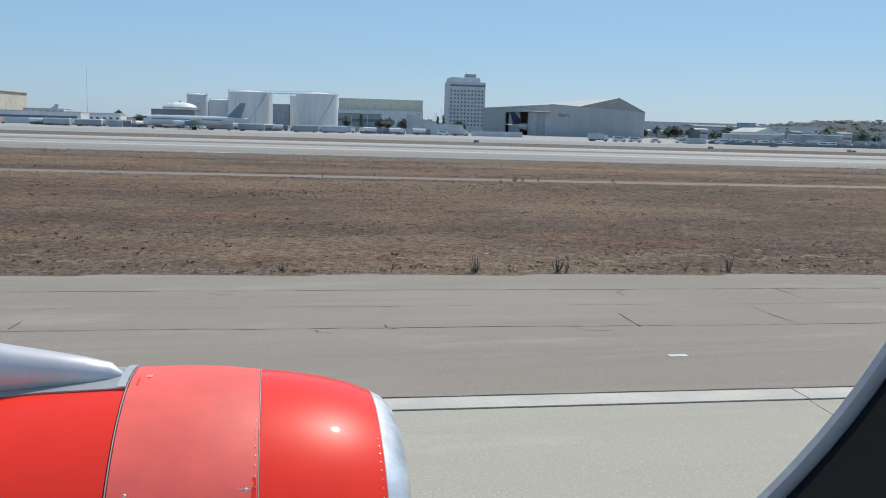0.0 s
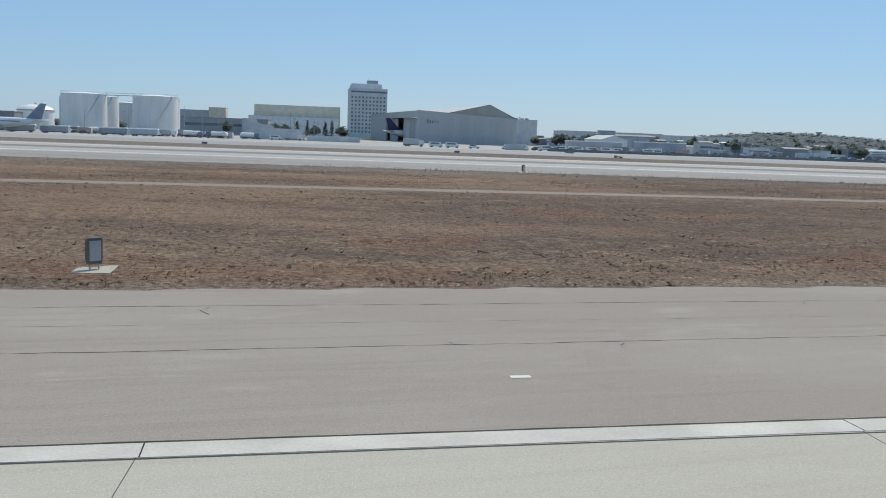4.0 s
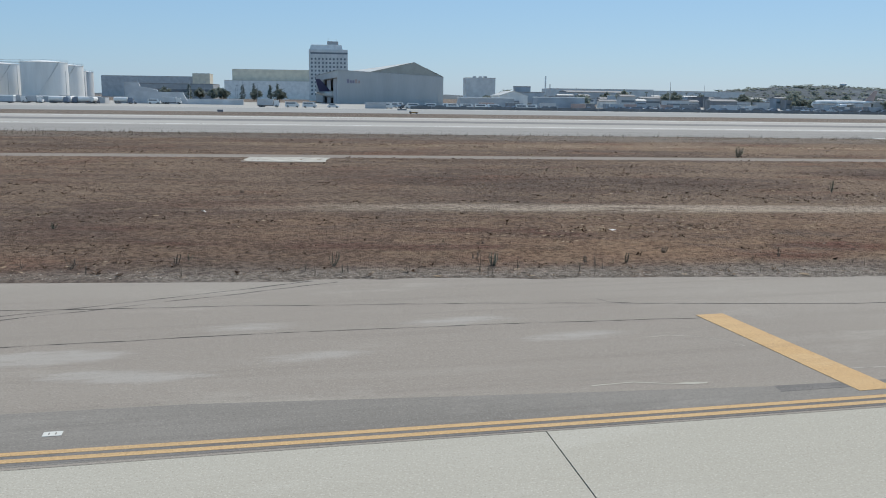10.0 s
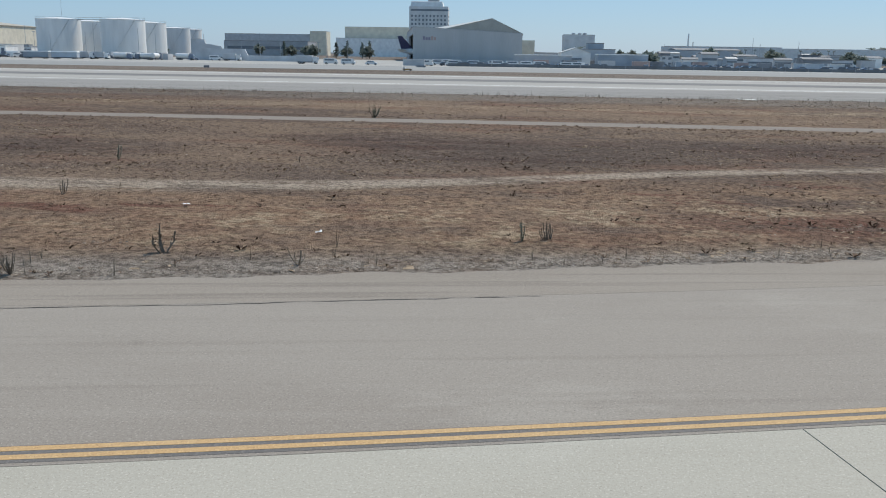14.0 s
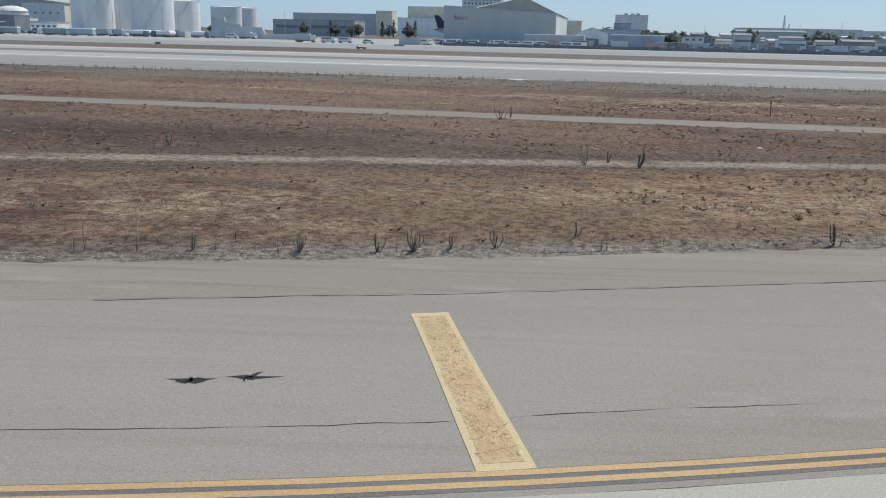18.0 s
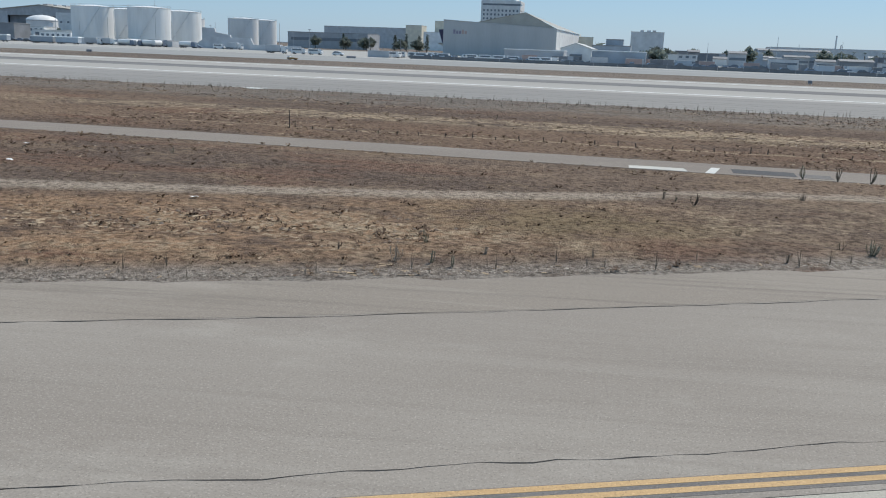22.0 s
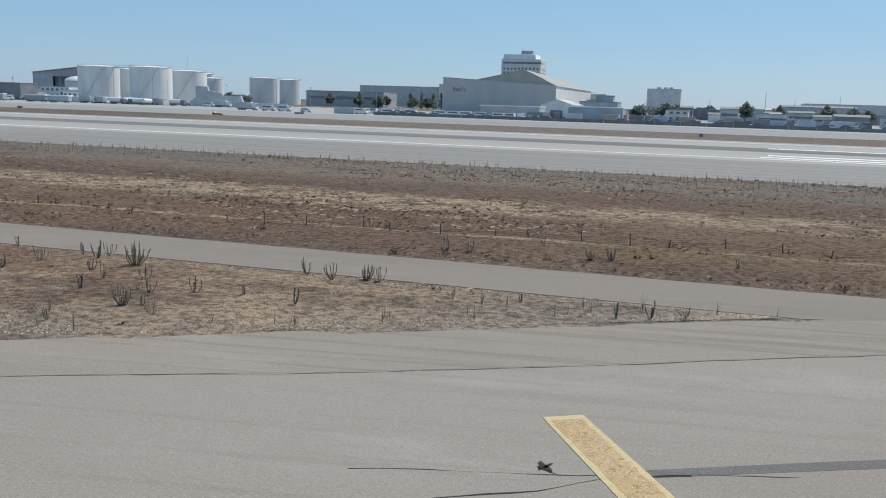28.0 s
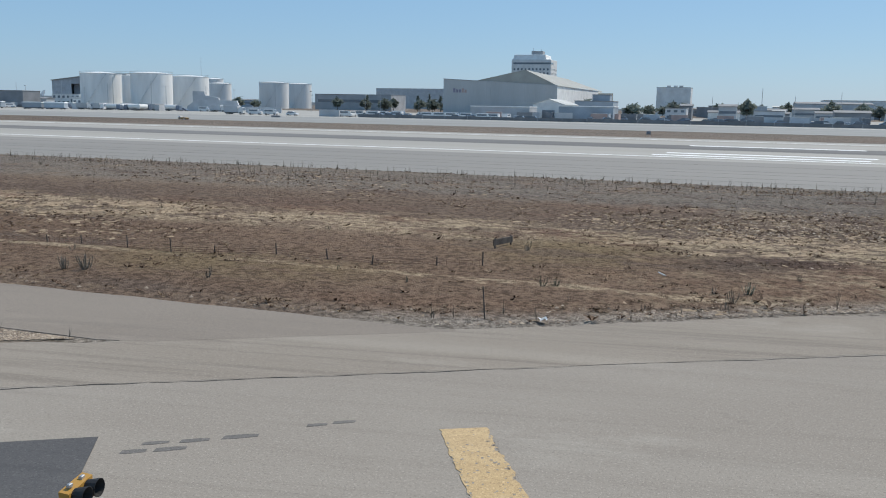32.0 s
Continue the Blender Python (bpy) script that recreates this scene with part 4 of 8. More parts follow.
for i in range(22):
    x = r_.uniform(-30, 150)
    y = float(GRASS_EDGE(x)) - r_.choice((2.5, 2.5, 6.9, 4.6)) + r_.uniform(-0.3, 0.3)
    if y < float(CONCRETE_EDGE(x)) + 1.5:
        continue
    a, l_ = r_.uniform(-2.4, -0.7), r_.uniform(0.3, 0.9)
    crack("cross_crack", [(x, y), (x + 0.5 * l_ * math.cos(a), y + 0.5 * l_ * math.sin(a)), (x + l_ * math.cos(a + 0.5), y + l_ * math.sin(a + 0.5))], 0.04, 0.03, i)


for k_, pts_ in enumerate(([(142.6, 27.98), (144.6, 28.2), (146.6, 28.36), (148.0, 28.52)], [(148.2, 28.6), (149.2, 28.86)], [(150.2, 28.8), (152.5, 29.04), (153.6, 29.2)], [(143.6, 28.36), (145.2, 28.5), (147.4, 28.72)], [(151.6, 29.2), (154.8, 29.5)])):
    crack("chalky_line", pts_, 0.03, 0.05, 80 + k_, BLEACHED, "broken chalky line along the repaired seam")
crack("filled_joint", [(155.62, 28.0), (155.9, 27.4), (156.3, 26.6)], 0.07, 0.01, 91, ASPHALT_DARK, "tar-filled joint running into the concrete")
crack("fork_crack", [(149.72, 28.35), (149.78, 27.95), (149.9, 27.62)], 0.05, 0.03, 92, label="black tarred fork beside the yellow lines")
crack("fork_crack", [(149.92, 28.3), (149.82, 28.0)], 0.04, 0.03, 93, label="black tarred fork beside the yellow lines")

def pothole(x, y, lx, ly, turn, seed):
    """A small black hole in the surface with torn arms."""
    r = random.Random(seed)
    n = 11
    g = Geo()
    out = [(lx * 0.24 * r.uniform(0.6, 1.3) * math.cos(6.283 * i / n), ly * 0.3 * r.uniform(0.5, 1.3) * math.sin(6.283 * i / n)) for i in range(n)]
    g.add([(0, 0, 0.0042)] + [(u, v, 0.0042) for u, v in out], [(0, i + 1, (i + 1) % n + 1) for i in range(n)])
    for k_ in range(4):
        a_ = k_ * 1.57 + r.uniform(-0.5, 0.5)
        c, s_ = math.cos(a_), math.sin(a_)
        l_ = r.uniform(0.35, 0.65)
        g.add([(-0.05 * ly * s_, 0.05 * lx * c, 0.0043), (0.12 * ly * s_, -0.12 * lx * c, 0.0043), (l_ * lx * c + 0.03, l_ * ly * s_ + 0.02, 0.0043), (l_ * 0.7 * lx * c - 0.02, l_ * 0.7 * ly * s_ + 0.03, 0.0043)], [(0, 1, 2, 3)])
    solid("pothole", g, CRACK, "small torn black pothole in the asphalt", "pothole", "potholes", "structure", pose(x, y, 0, 0, 0, turn))


crack("branching_crack", [(222.9, 48.15), (223.0, 48.0), (223.1, 47.62), (223.22, 47.45)], 0.05, 0.01, 91)
crack("branching_crack", [(223.1, 47.62), (223.02, 47.45), (223.0, 47.25)], 0.05, 0.01, 92)
for k, pts in enumerate((((6.3, 20.44), (6.34, 19.7), (6.40, 19.06)), ((10.12, 21.41), (10.2, 20.4), (10.39, 19.53)), ((12.05, 24.13), (12.1, 23.3), (12.14, 22.63)), ((-7.26, 18.4), (-7.28, 18.9), (-7.3, 19.24)))):
    crack("cross_crack", pts, 0.05, 0.02, 80 + k)
def bleached_zone(x0, x1):
    """A thin worn layer of the shoulder with chalky clouds, stored on the sheet."""
    xs, k = np.arange(x0, x1 + 0.01, 0.2), 40
    lo, hi = TAXI_EDGE(xs) + 1.5, GRASS_EDGE(xs) - 0.6
    u = np.linspace(0, 1, k)
    gx = np.repeat(xs[:, None], k, 1)
    gy = lo[:, None] + (hi - lo)[:, None] * u[None]
    me = bpy.data.meshes.new("worn_surface")
    co = np.stack([gx, gy, np.full_like(gx, 0.0016)], -1).reshape(-1, 3)
    a = (np.arange(len(xs) - 1)[:, None] * k + np.arange(k - 1)[None]).ravel()
    me.from_pydata(co.tolist(), [], np.stack([a, a + k, a + k + 1, a + 1], -1).tolist())
    me.materials.append(ASPHALT)
    clouds = ((127.3, 28.7, 2.2, 0.45), (129.2, 29.1, 1.6, 0.5), (132.3, 31.0, 1.2, 0.5), (130.0, 28.1, 1.2, 0.3), (125.6, 27.9, 1.8, 0.45), (131.2, 27.9, 1.2, 0.35), (133.6, 29.0, 1.4, 0.4), (136.5, 31.4, 1.6, 0.5),
              (119.6, 27.9, 1.4, 0.35), (122.6, 28.6, 1.4, 0.4), (117.0, 26.2, 1.2, 0.25), (123.5, 27.2, 1.6, 0.35), (138.5, 30.2, 1.6, 0.4), (113.0, 25.9, 1.4, 0.25), (110.0, 29.0, 3.0, 0.3))
    v = sum(np.exp(-((gx - a_) / ra) ** 2 - ((gy - b_ - 0.16 * (gx - a_)) / rb) ** 2) for a_, b_, ra, rb in clouds)
    at = me.attributes.new("bleach", "FLOAT", "POINT")
    at.data.foreach_set("value", np.clip(v, 0, 1).ravel().astype(np.float32))
    tagged(new("worn_surface", me), "chalky bleached clouds on the worn asphalt shoulder", "pavement", kind="structure")


bleached_zone(106.0, 141.0)
for pts in ([(120.0, 31.8), (125.5, 32.2), (125.55, 32.88), (119.9, 32.5)], [(112.0, 32.7), (116.9, 33.1), (116.6, 33.95), (112.2, 33.6)]):
    solid("long_patch", Geo().slab(pts, -0.01, 0.0027), ASPHALT_SOFT, "long darker repair in the shoulder asphalt", "pavement", "long patches", "structure")
pothole(263.25, 68.5, 0.3, 0.5, 40, 3)
pothole(267.98, 70.3, 0.4, 0.3, 30, 4)
crack("branching_crack", [(267.86, 72.38), (267.94, 71.79), (268.01, 71.21), (268.05, 70.99)], 0.045, 0.02, 61, label="black branching crack in the taxiway shoulder")
crack("branching_crack", [(267.77, 70.61), (267.93, 70.85), (268.12, 71.03), (268.38, 71.17), (268.47, 71.29)], 0.075, 0.02, 62, label="black branching crack in the taxiway shoulder")
crack("branching_crack", [(268.47, 71.29), (268.44, 71.57), (268.38, 71.96), (268.39, 72.13)], 0.045, 0.02, 63, label="black branching crack in the taxiway shoulder")
solid("dark_seam", Geo().slab([(264.0, 68.4), (266.92, 69.88), (268.42, 70.58), (268.99, 70.92), (269.13, 71.23), (267.75, 70.57), (266.86, 70.14), (264.0, 68.65)], -0.01, 0.003), ASPHALT_DARK, "narrow darker seam in the taxiway shoulder", "pavement", kind="structure")
crack("long_crack", [(155, 29.6), (164.5, 31.17), (165.61, 31.38), (166.59, 31.6), (166.87, 31.78)], 0.04, 0.03, 68)
pothole(202.1, 41.65, 0.75, 0.3, 20, 5)
pothole(202.75, 41.93, 0.7, 0.32, 20, 8)
crack("long_crack", [(262.2, 67.2), (262.75, 67.55), (263.3, 67.8), (263.95, 68.4), (265.0, 68.9)], 0.05, 0.05, 66)
crack("long_crack", [(261.0, 67.6), (263.4, 68.35), (266.3, 69.4)], 0.025, 0.04, 67)


def oblong(name, label, x, y, lx, ly, mat, turn=0.0, z0=0.003, z1=0.009, category="marking", group=""):
    return solid(name, Geo().box(-lx / 2, lx / 2, -ly / 2, ly / 2, z0, z1, bevel=0.002), mat, label, category, group, "structure", pose(x, y, 0, 0, 0, turn))


for x, y in ((6.35, 16.5), (-4.75, 15.83), (15.45, 17.37), (26.4, 18.36), (36.3, 19.18), (46.5, 20.25), (57.5, 20.95), (67.6, 21.8), (78.2, 22.6), (109.3, 24.88)):
    oblong("white_dash", "small white dash painted on the shoulder", x, y, 0.40, 0.16, WHITE_PAINT, 4, group="white dashes")


def plate(x, y, lx, ly, turn):
    """A white number plate painted on the ground with dark marks too small to read."""
    p = thing("painted_plate", "white painted plate on the pavement with dark unreadable marks", "marking", "painted plates", "structure", pose(x, y, 0, 0, 0, turn))
    part("white_field", Geo().box(-lx / 2, lx / 2, -ly / 2, ly / 2, 0.003, 0.008), WHITE_PAINT, p)
    n = 7 if lx > 0.4 else 2
    for i in range(n):
        u = -lx * 0.36 + lx * 0.72 * (i + 0.5) / n
        part("dark_mark", Geo().box(u - lx * 0.032, u + lx * 0.032, -min(ly * 0.22, 0.05), min(ly * 0.22, 0.05), 0.008, 0.010), ASPHALT_DARK, p)


for q in ((55.48, 19.01, 0.52, 0.16, 4), (102.2, 26.3, 0.5, 0.12, 4), (116.1, 25.17, 0.56, 0.14, 5), (119.75, 24.56, 0.5, 0.16, 5), (157.05, 29.36, 0.54, 0.12, 12), (156.73, 28.92, 0.46, 0.05, 10), (190.82, 36.46, 0.56, 0.12, 15), (130.45, 25.62, 0.24, 0.16, 8), (90.2, 26.8, 0.22, 0.26, 4), (90.2, 25.75, 0.22, 0.26, 4),
          (124.03, 26.36, 0.2, 0.3, 5), (158.0, 31.0, 0.18, 0.42, 12), (193.0, 38.64, 0.12, 0.46, 15), (200.35, 39.05, 0.5, 0.55, 15), (271.5, 72.98, 0.5, 0.14, 28)):
    plate(*q)


def manhole(x, y, r=0.21):
    m = thing("manhole", "round pale iron manhole cover in a ragged dark collar", "manhole", "manholes", "structure", pose(x, y, 0))
    rr = random.Random(int(x))
    ring = [((r + 0.07 + rr.uniform(0, 0.09)) * math.cos(a / 24 * 6.283), (r + 0.07 + rr.uniform(0, 0.09)) * math.sin(a / 24 * 6.283)) for a in range(24)]
    part("collar", Geo().slab(ring, 0.0005, 0.006), ASPHALT_DARK, m, "ragged dark asphalt collar")
    part("cover", Geo().lathe([(r, 0.002), (r, 0.022), (r - 0.02, 0.026), (r * 0.6, 0.026), (r * 0.58, 0.028), (0.02, 0.028)], 28), IRON, m)
    for a in range(6):
        part("bolt", Geo().lathe([(0.016, 0.026), (0.014, 0.034)], 8, "z", (r * 0.85 * math.cos(a * 1.047), r * 0.85 * math.sin(a * 1.047), 0)), ASPHALT_DARK, m)


for q in ((50.34, 19.27), (116.08, 24.58), (149.92, 28.89), (200.11, 39.62)):
    manhole(*q)


def edge_light(x, y, framed=True, plate_front=True, turn=0.0):
    """A short stem light with a dark lens on a faded base plate."""
    e = thing("taxiway_edge_light", "short dark-topped taxiway edge light on a " + ("chalky pale base" if x < 100 else "faded tan base"), "light", "taxiway edge lights", at=pose(x, y, 0, 0, 0, turn))
    part("base_plate", Geo().lathe([(0.15, 0.0), (0.15, 0.018), (0.12, 0.03), (0.05, 0.035)], 20), LIGHT_PALE if x < 100 else LIGHT_BASE, e, "chalky pale base" if x < 100 else "faded tan base", True)
    part("stem", Geo().lathe([(0.022, 0.03), (0.018, 0.12), (0.03, 0.13), (0.018, 0.15), (0.018, 0.235)], 10), LIGHT_STEM, e)
    part("collar", Geo().lathe([(0.028, 0.225), (0.036, 0.235), (0.036, 0.25)], 12), BLACK_RUBBER, e)
    part("lens", Geo().lathe([(0.034, 0.25), (0.038, 0.28), (0.032, 0.315), (0.012, 0.33)], 12), BLUE_LENS, e, "blue glass lens", True)
    if plate_front:
        oblong("white_plate", "white painted plate in front of an edge light", x + 0.05 - 0.27 * math.sin(radians(-turn)), y - 0.28, 0.5, 0.15, WHITE_PAINT, turn)
    if framed:
        c, s = math.cos(radians(turn)), math.sin(radians(turn))
        box_ = [(-0.5, -0.45), (0.55, -0.45), (0.55, 0.4), (-0.5, 0.4), (-0.5, -0.45)]
        crack("square_cut", [(x + u * c - v * s, y + u * s + v * c) for u, v in box_], 0.15 if 150 < x < 160 else 0.05, 0.012, int(x), label="square saw cut round an edge light")


for x, y, fr, tn in ((33.13, 18.62, 0, 4), (90.8, 26.8, 0, 4), (90.84, 25.7, 0, 4), (124.6, 26.3, 1, 5), (158.7, 31.13, 1, 12), (193.5, 38.95, 1, 15), (226.8, 49.93, 1, 21)):
    edge_light(x, y, bool(fr), True, tn)
oblong("white_plate", "white painted bar beside a small cover", 90.89, 24.0, 0.38, 0.07, WHITE_PAINT, 2)
oblong("white_plate", "white painted bar beside a small cover", 90.94, 23.55, 0.44, 0.09, WHITE_PAINT, 2)
solid("small_cover", Geo().lathe([(0.13, 0.001), (0.13, 0.014), (0.11, 0.018), (0.02, 0.02)], 24), BLEACHED, "small round pale cover in the asphalt", "cover", kind="structure", at=pose(90.89, 23.79, 0))
stub = thing("broken_marker", "small bent rubber marker stub on the asphalt", "marker", at=pose(213.33, 43.05, 0))
part("stub", Geo().tube((0, 0, 0), (0.03, 0, 0.1), 0.02, 0.015).tube((0.03, 0, 0.1), (-0.05, 0, 0.16), 0.018, 0.03), WEED_GREEN, stub)
part("foot", Geo().lathe([(0.05, 0), (0.045, 0.012)], 12), BLACK_RUBBER, stub)

# dark patch and guard light
solid("fresh_patch", Geo().slab([(268.71, 73.61), (270.38, 74.61), (273.4, 69.6), (271.6, 68.6)], 0.002, 0.008), ASPHALT_NEW, "fresh dark asphalt patch in the taxiway shoulder", "pavement", kind="structure")
for x, y, lx, ly in ((271.12, 74.38, 0.34, 0.13), (271.2, 74.72, 0.36, 0.11), (271.5, 74.62, 0.42, 0.13), (271.62, 74.98, 0.4, 0.12), (272.1, 75.32, 0.5, 0.14), (272.85, 76.08, 0.3, 0.1), (273.15, 76.32, 0.34, 0.1)):
    solid("worn_patch", Geo().slab([(-lx / 2, -ly * 0.4), (-lx * 0.1, -ly / 2), (lx * 0.45, -ly * 0.35), (lx / 2, ly * 0.3), (lx * 0.15, ly / 2), (-lx * 0.4, ly * 0.45)], 0.0005, 0.004), ASPHALT_DARK, "small worn dark patch in the asphalt", "pavement", "worn patches", "structure", pose(x, y, 0, 0, 0, 33))
solid("concrete_pad", Geo().box(-0.55, 0.55, -0.45, 0.45, -0.05, 0.035, bevel=0.01), CONCRETE, "pale square concrete pad under the guard light", "pad", kind="structure", at=pose(272.0, 72.55, 0, 0, 0, 28))
guard = thing("guard_light", "yellow runway guard light with two hooded lamps on a pad", "light", at=pose(271.95, 72.5, 0.035, 0, 0, 8))
part("base_plate", Geo().lathe([(0.11, 0), (0.11, 0.015), (0.05, 0.03)], 18), ORANGE, guard, "orange base flange")
part("post", Geo().tube((0, 0.02, 0.02), (-0.02, 0.02, 0.2), 0.04, 0.045, 10), ORANGE, guard)
face = [(-0.21, 0.30), (-0.22, 0.46), (0.19, 0.50), (0.17, 0.33), (0.06, 0.18), (-0.02, 0.16)]
k_ = len(face)
hv = [(-0.07 + 0.10 * (z < 0.25), y, z) for y, z in face] + [(0.05, y, z - 0.015) for y, z in face]
part("housing", Geo().add(hv, [tuple(range(k_)), tuple(range(k_, 2 * k_))[::-1]] + [(i, (i + 1) % k_, k_ + (i + 1) % k_, k_ + i) for i in range(k_)]), YELLOW_VEHICLE, guard, "yellow sheet metal housing")
for u in (-0.12, 0.09):
    part("hood", Geo().lathe([(0.07, 0.05), (0.10, 0.19), (0.094, 0.19), (0.06, 0.06)], 14, "x", (0, u, 0.40), cap=False), BLACK_RUBBER, guard, "black lamp hood")
    part("lens", Geo().lathe([(0.065, 0.05), (0.05, 0.075), (0.01, 0.085)], 14, "x", (0, u, 0.40)), YELLOW_PAINT, guard, "amber lens")
    part("bolt", Geo().box(-0.03, 0.01, u - 0.03, u + 0.03, 0.478, 0.515, bevel=0.008), STEEL_GREY, guard)


def airfield_sign(x, y, turn, w=0.46, h=0.78):
    s = thing("airfield_sign", "grey-brown airfield sign cabinet on two short legs", "sign", "airfield signs", at=pose(x, y, 0.03, 0, 0, turn))
    shape = [(-0.42 * w, 0.20), (0.42 * w, 0.20), (0.5 * w, 0.34), (0.5 * w, 0.14 + h), (0.44 * w, 0.2 + h), (-0.44 * w, 0.2 + h), (-0.5 * w, 0.14 + h), (-0.5 * w, 0.34)]
    part("cabinet", Geo().prism(shape, -0.09, 0.09), SIGN_BROWN, s, "grey-brown sign cabinet")
    part("face", Geo().box(-w / 2 + 0.05, w / 2 - 0.05, -0.098, -0.088, 0.30, 0.13 + h, bevel=0.01), STEEL_GREY, s, "worn grey face")
    part("top_cap", Geo().box(-w * 0.4, w * 0.4, -0.07, 0.07, 0.2 + h, 0.22 + h, bevel=0.008), SIGN_BROWN, s)
    for u in (-w * 0.3, w * 0.3):
        part("leg", Geo().tube((u, 0, -0.01), (u, 0, 0.22), 0.03, n=8), STEEL_GREY, s)


def airfield_marker(x, y, turn):
    """A squat dark marker that swells in the middle, with a pale head."""
    s = thing("airfield_marker", "dark squat airfield marker with a pale head", "marker", "airfield markers", at=pose(x, y, 0.05, 0, 0, turn))
    outline = [(-0.12, 0.02), (0.10, 0.02), (0.135, 0.22), (0.13, 0.40), (0.07, 0.58), (-0.06, 0.58), (-0.12, 0.40), (-0.135, 0.2)]
    part("cabinet", Geo().prism(outline, -0.085, 0.085), SIGN_BROWN, s, "dark brown body")
    part("face", Geo().box(-0.045, 0.05, -0.096, -0.082, 0.42, 0.52, bevel=0.006), WEED, s, "small pale label")
    part("neck", Geo().box(-0.045, 0.05, -0.05, 0.05, 0.57, 0.63, bevel=0.01), SIGN_BROWN, s)
    part("head", Geo().box(-0.055, 0.06, -0.055, 0.055, 0.62, 0.81, bevel=0.015), BLEACHED, s, "pale weathered head")
    part("foot", Geo().box(-0.15, 0.14, -0.11, 0.11, -0.03, 0.03, bevel=0.01), STEEL_GREY, s)


for x, y, pw, pd in ((56.98, 33.35, 1.1, 1.5), (90.46, 34.62, 1.0, 2.0)):
    oblong("sign_pad", "pale concrete pad in the dry grass by the pavement", x, y, pw, pd, CONCRETE, 4, 0.0, 0.06, "pad")
airfield_sign(56.98, 33.27, 40)
airfield_marker(90.62, 34.15, 4)
airfield_sign(89.2, 120.3, 55, 0.7, 0.8)
oblong("sign_pad", "pale concrete pad beside the far runway", 89.2, 120.3, 3.6, 0.9, CONCRETE, 0, 0.0, 0.05, "pad")


def field_slab(x, y, lx, ly, z1, seed, mat):
    """A bleached slab with a broken, uneven outline."""
    r = random.Random(seed)
    ring = [(-0.5, -0.5), (-0.15, -0.5), (0.2, -0.5), (0.5, -0.5), (0.5, 0.0), (0.5, 0.5), (0.1, 0.5), (-0.3, 0.5), (-0.5, 0.5), (-0.5, 0.05)]
    out = [(u * lx + r.uniform(-0.04, 0.04) * lx, v * ly + r.uniform(-0.05, 0.05) * ly) for u, v in ring]
    solid("field_slab", Geo().slab(out, -0.05, z1), mat, "bleached concrete slab lying in the dry field", "slab", "concrete slabs", "structure", pose(x, y, 0))


for k, (x, y, lx, ly) in enumerate(((128.6, 75.5, 5.7, 4.2), (198.4, 119.3, 1.7, 2.0), (-20.0, 119.5, 4.5, 2.4), (244.05, 77.8, 0.8, 0.8))):
    field_slab(x, y, lx, ly, 0.09, k, WHITE_PAINT if k == 1 else BLEACHED)
field_slab(235.2, 79.05, 2.2, 0.9, 0.014, 9, EDGE_PAINT)
oblong("road_dash", "white painted dash on the service road", 237.35, 79.4, 0.35, 1.9, WHITE_PAINT, -10, 0.006, 0.011)
oblong("road_patch", "dark asphalt patch on the service road", 239.3, 79.7, 2.4, 1.3, ASPHALT_NEW, 0, 0.006, 0.010, "pavement")
oblong("road_patch", "dark asphalt patch on the service road", 241.2, 79.5, 1.2, 1.1, ASPHALT_DARK, 0, 0.006, 0.010, "pavement")

def litter(x, y, size, seed):
    """A scrap of crumpled white paper."""
    r = random.Random(seed)
    pts = [(size * u + r.uniform(-0.3, 0.3) * size, size * 0.7 * v + r.uniform(-0.2, 0.2) * size, r.uniform(0.0, 0.6) * size) for v in (-1, 0, 1) for u in (-1, 0, 1)]
    g = Geo().add(pts, [(0, 1, 4, 3), (1, 2, 5, 4), (3, 4, 7, 6), (4, 5, 8, 7)])
    solid("paper_scrap", g, FRESH_WHITE, "crumpled white paper scrap lying in the field", "litter", "paper scraps", at=pose(x, y, 0.08, 0, 0, r.uniform(0, 360)))


for k, (x, y) in enumerate(((164.16, 45.87), (168.74, 42.54), (213.38, 69.09), (210.68, 73.3), (222.68, 65.09), (128.32, 47.58), (142.76, 42.93), (274.5, 82.95))):
    litter(x, y, 0.11, k)

# low stake row, leaning stake and small stand in the field
fence = thing("stake_row", "low row of short wooden stakes with faded sagging mesh", "fence")
r_ = random.Random(9)
sx = [248.5 + 1.55 * i + r_.uniform(-0.3, 0.3) for i in range(16)]
sy = [85.6 + 0.11 * (x - 248.5) + 0.3 * math.sin(x) for x in sx]
for x, y in zip(sx, sy):
    part("stake", Geo().tube((x, y, 0), (x + r_.uniform(-0.05, 0.05), y, r_.uniform(0.28, 0.5)), 0.022, 0.016, 5), WOOD_POST, fence)
for (x0, y0), (x1, y1) in zip(zip(sx, sy), list(zip(sx, sy))[1:]):
    g = Geo()
    for k in range(1, 4):
        g.tube((x0, y0, 0.06 * k + 0.05), (x1, y1, 0.06 * k + 0.03), 0.006, n=4)
    for k in range(7):
        u = (k + 0.5) / 7
        g.tube((x0 + (x1 - x0) * u, y0 + (y1 - y0) * u, 0.04), (x0 + (x1 - x0) * u, y0 + (y1 - y0) * u, 0.24), 0.005, n=4)
    part("mesh_net", g, FADED_NET, fence, "faded sagging mesh")
sr_ = random.Random(77)
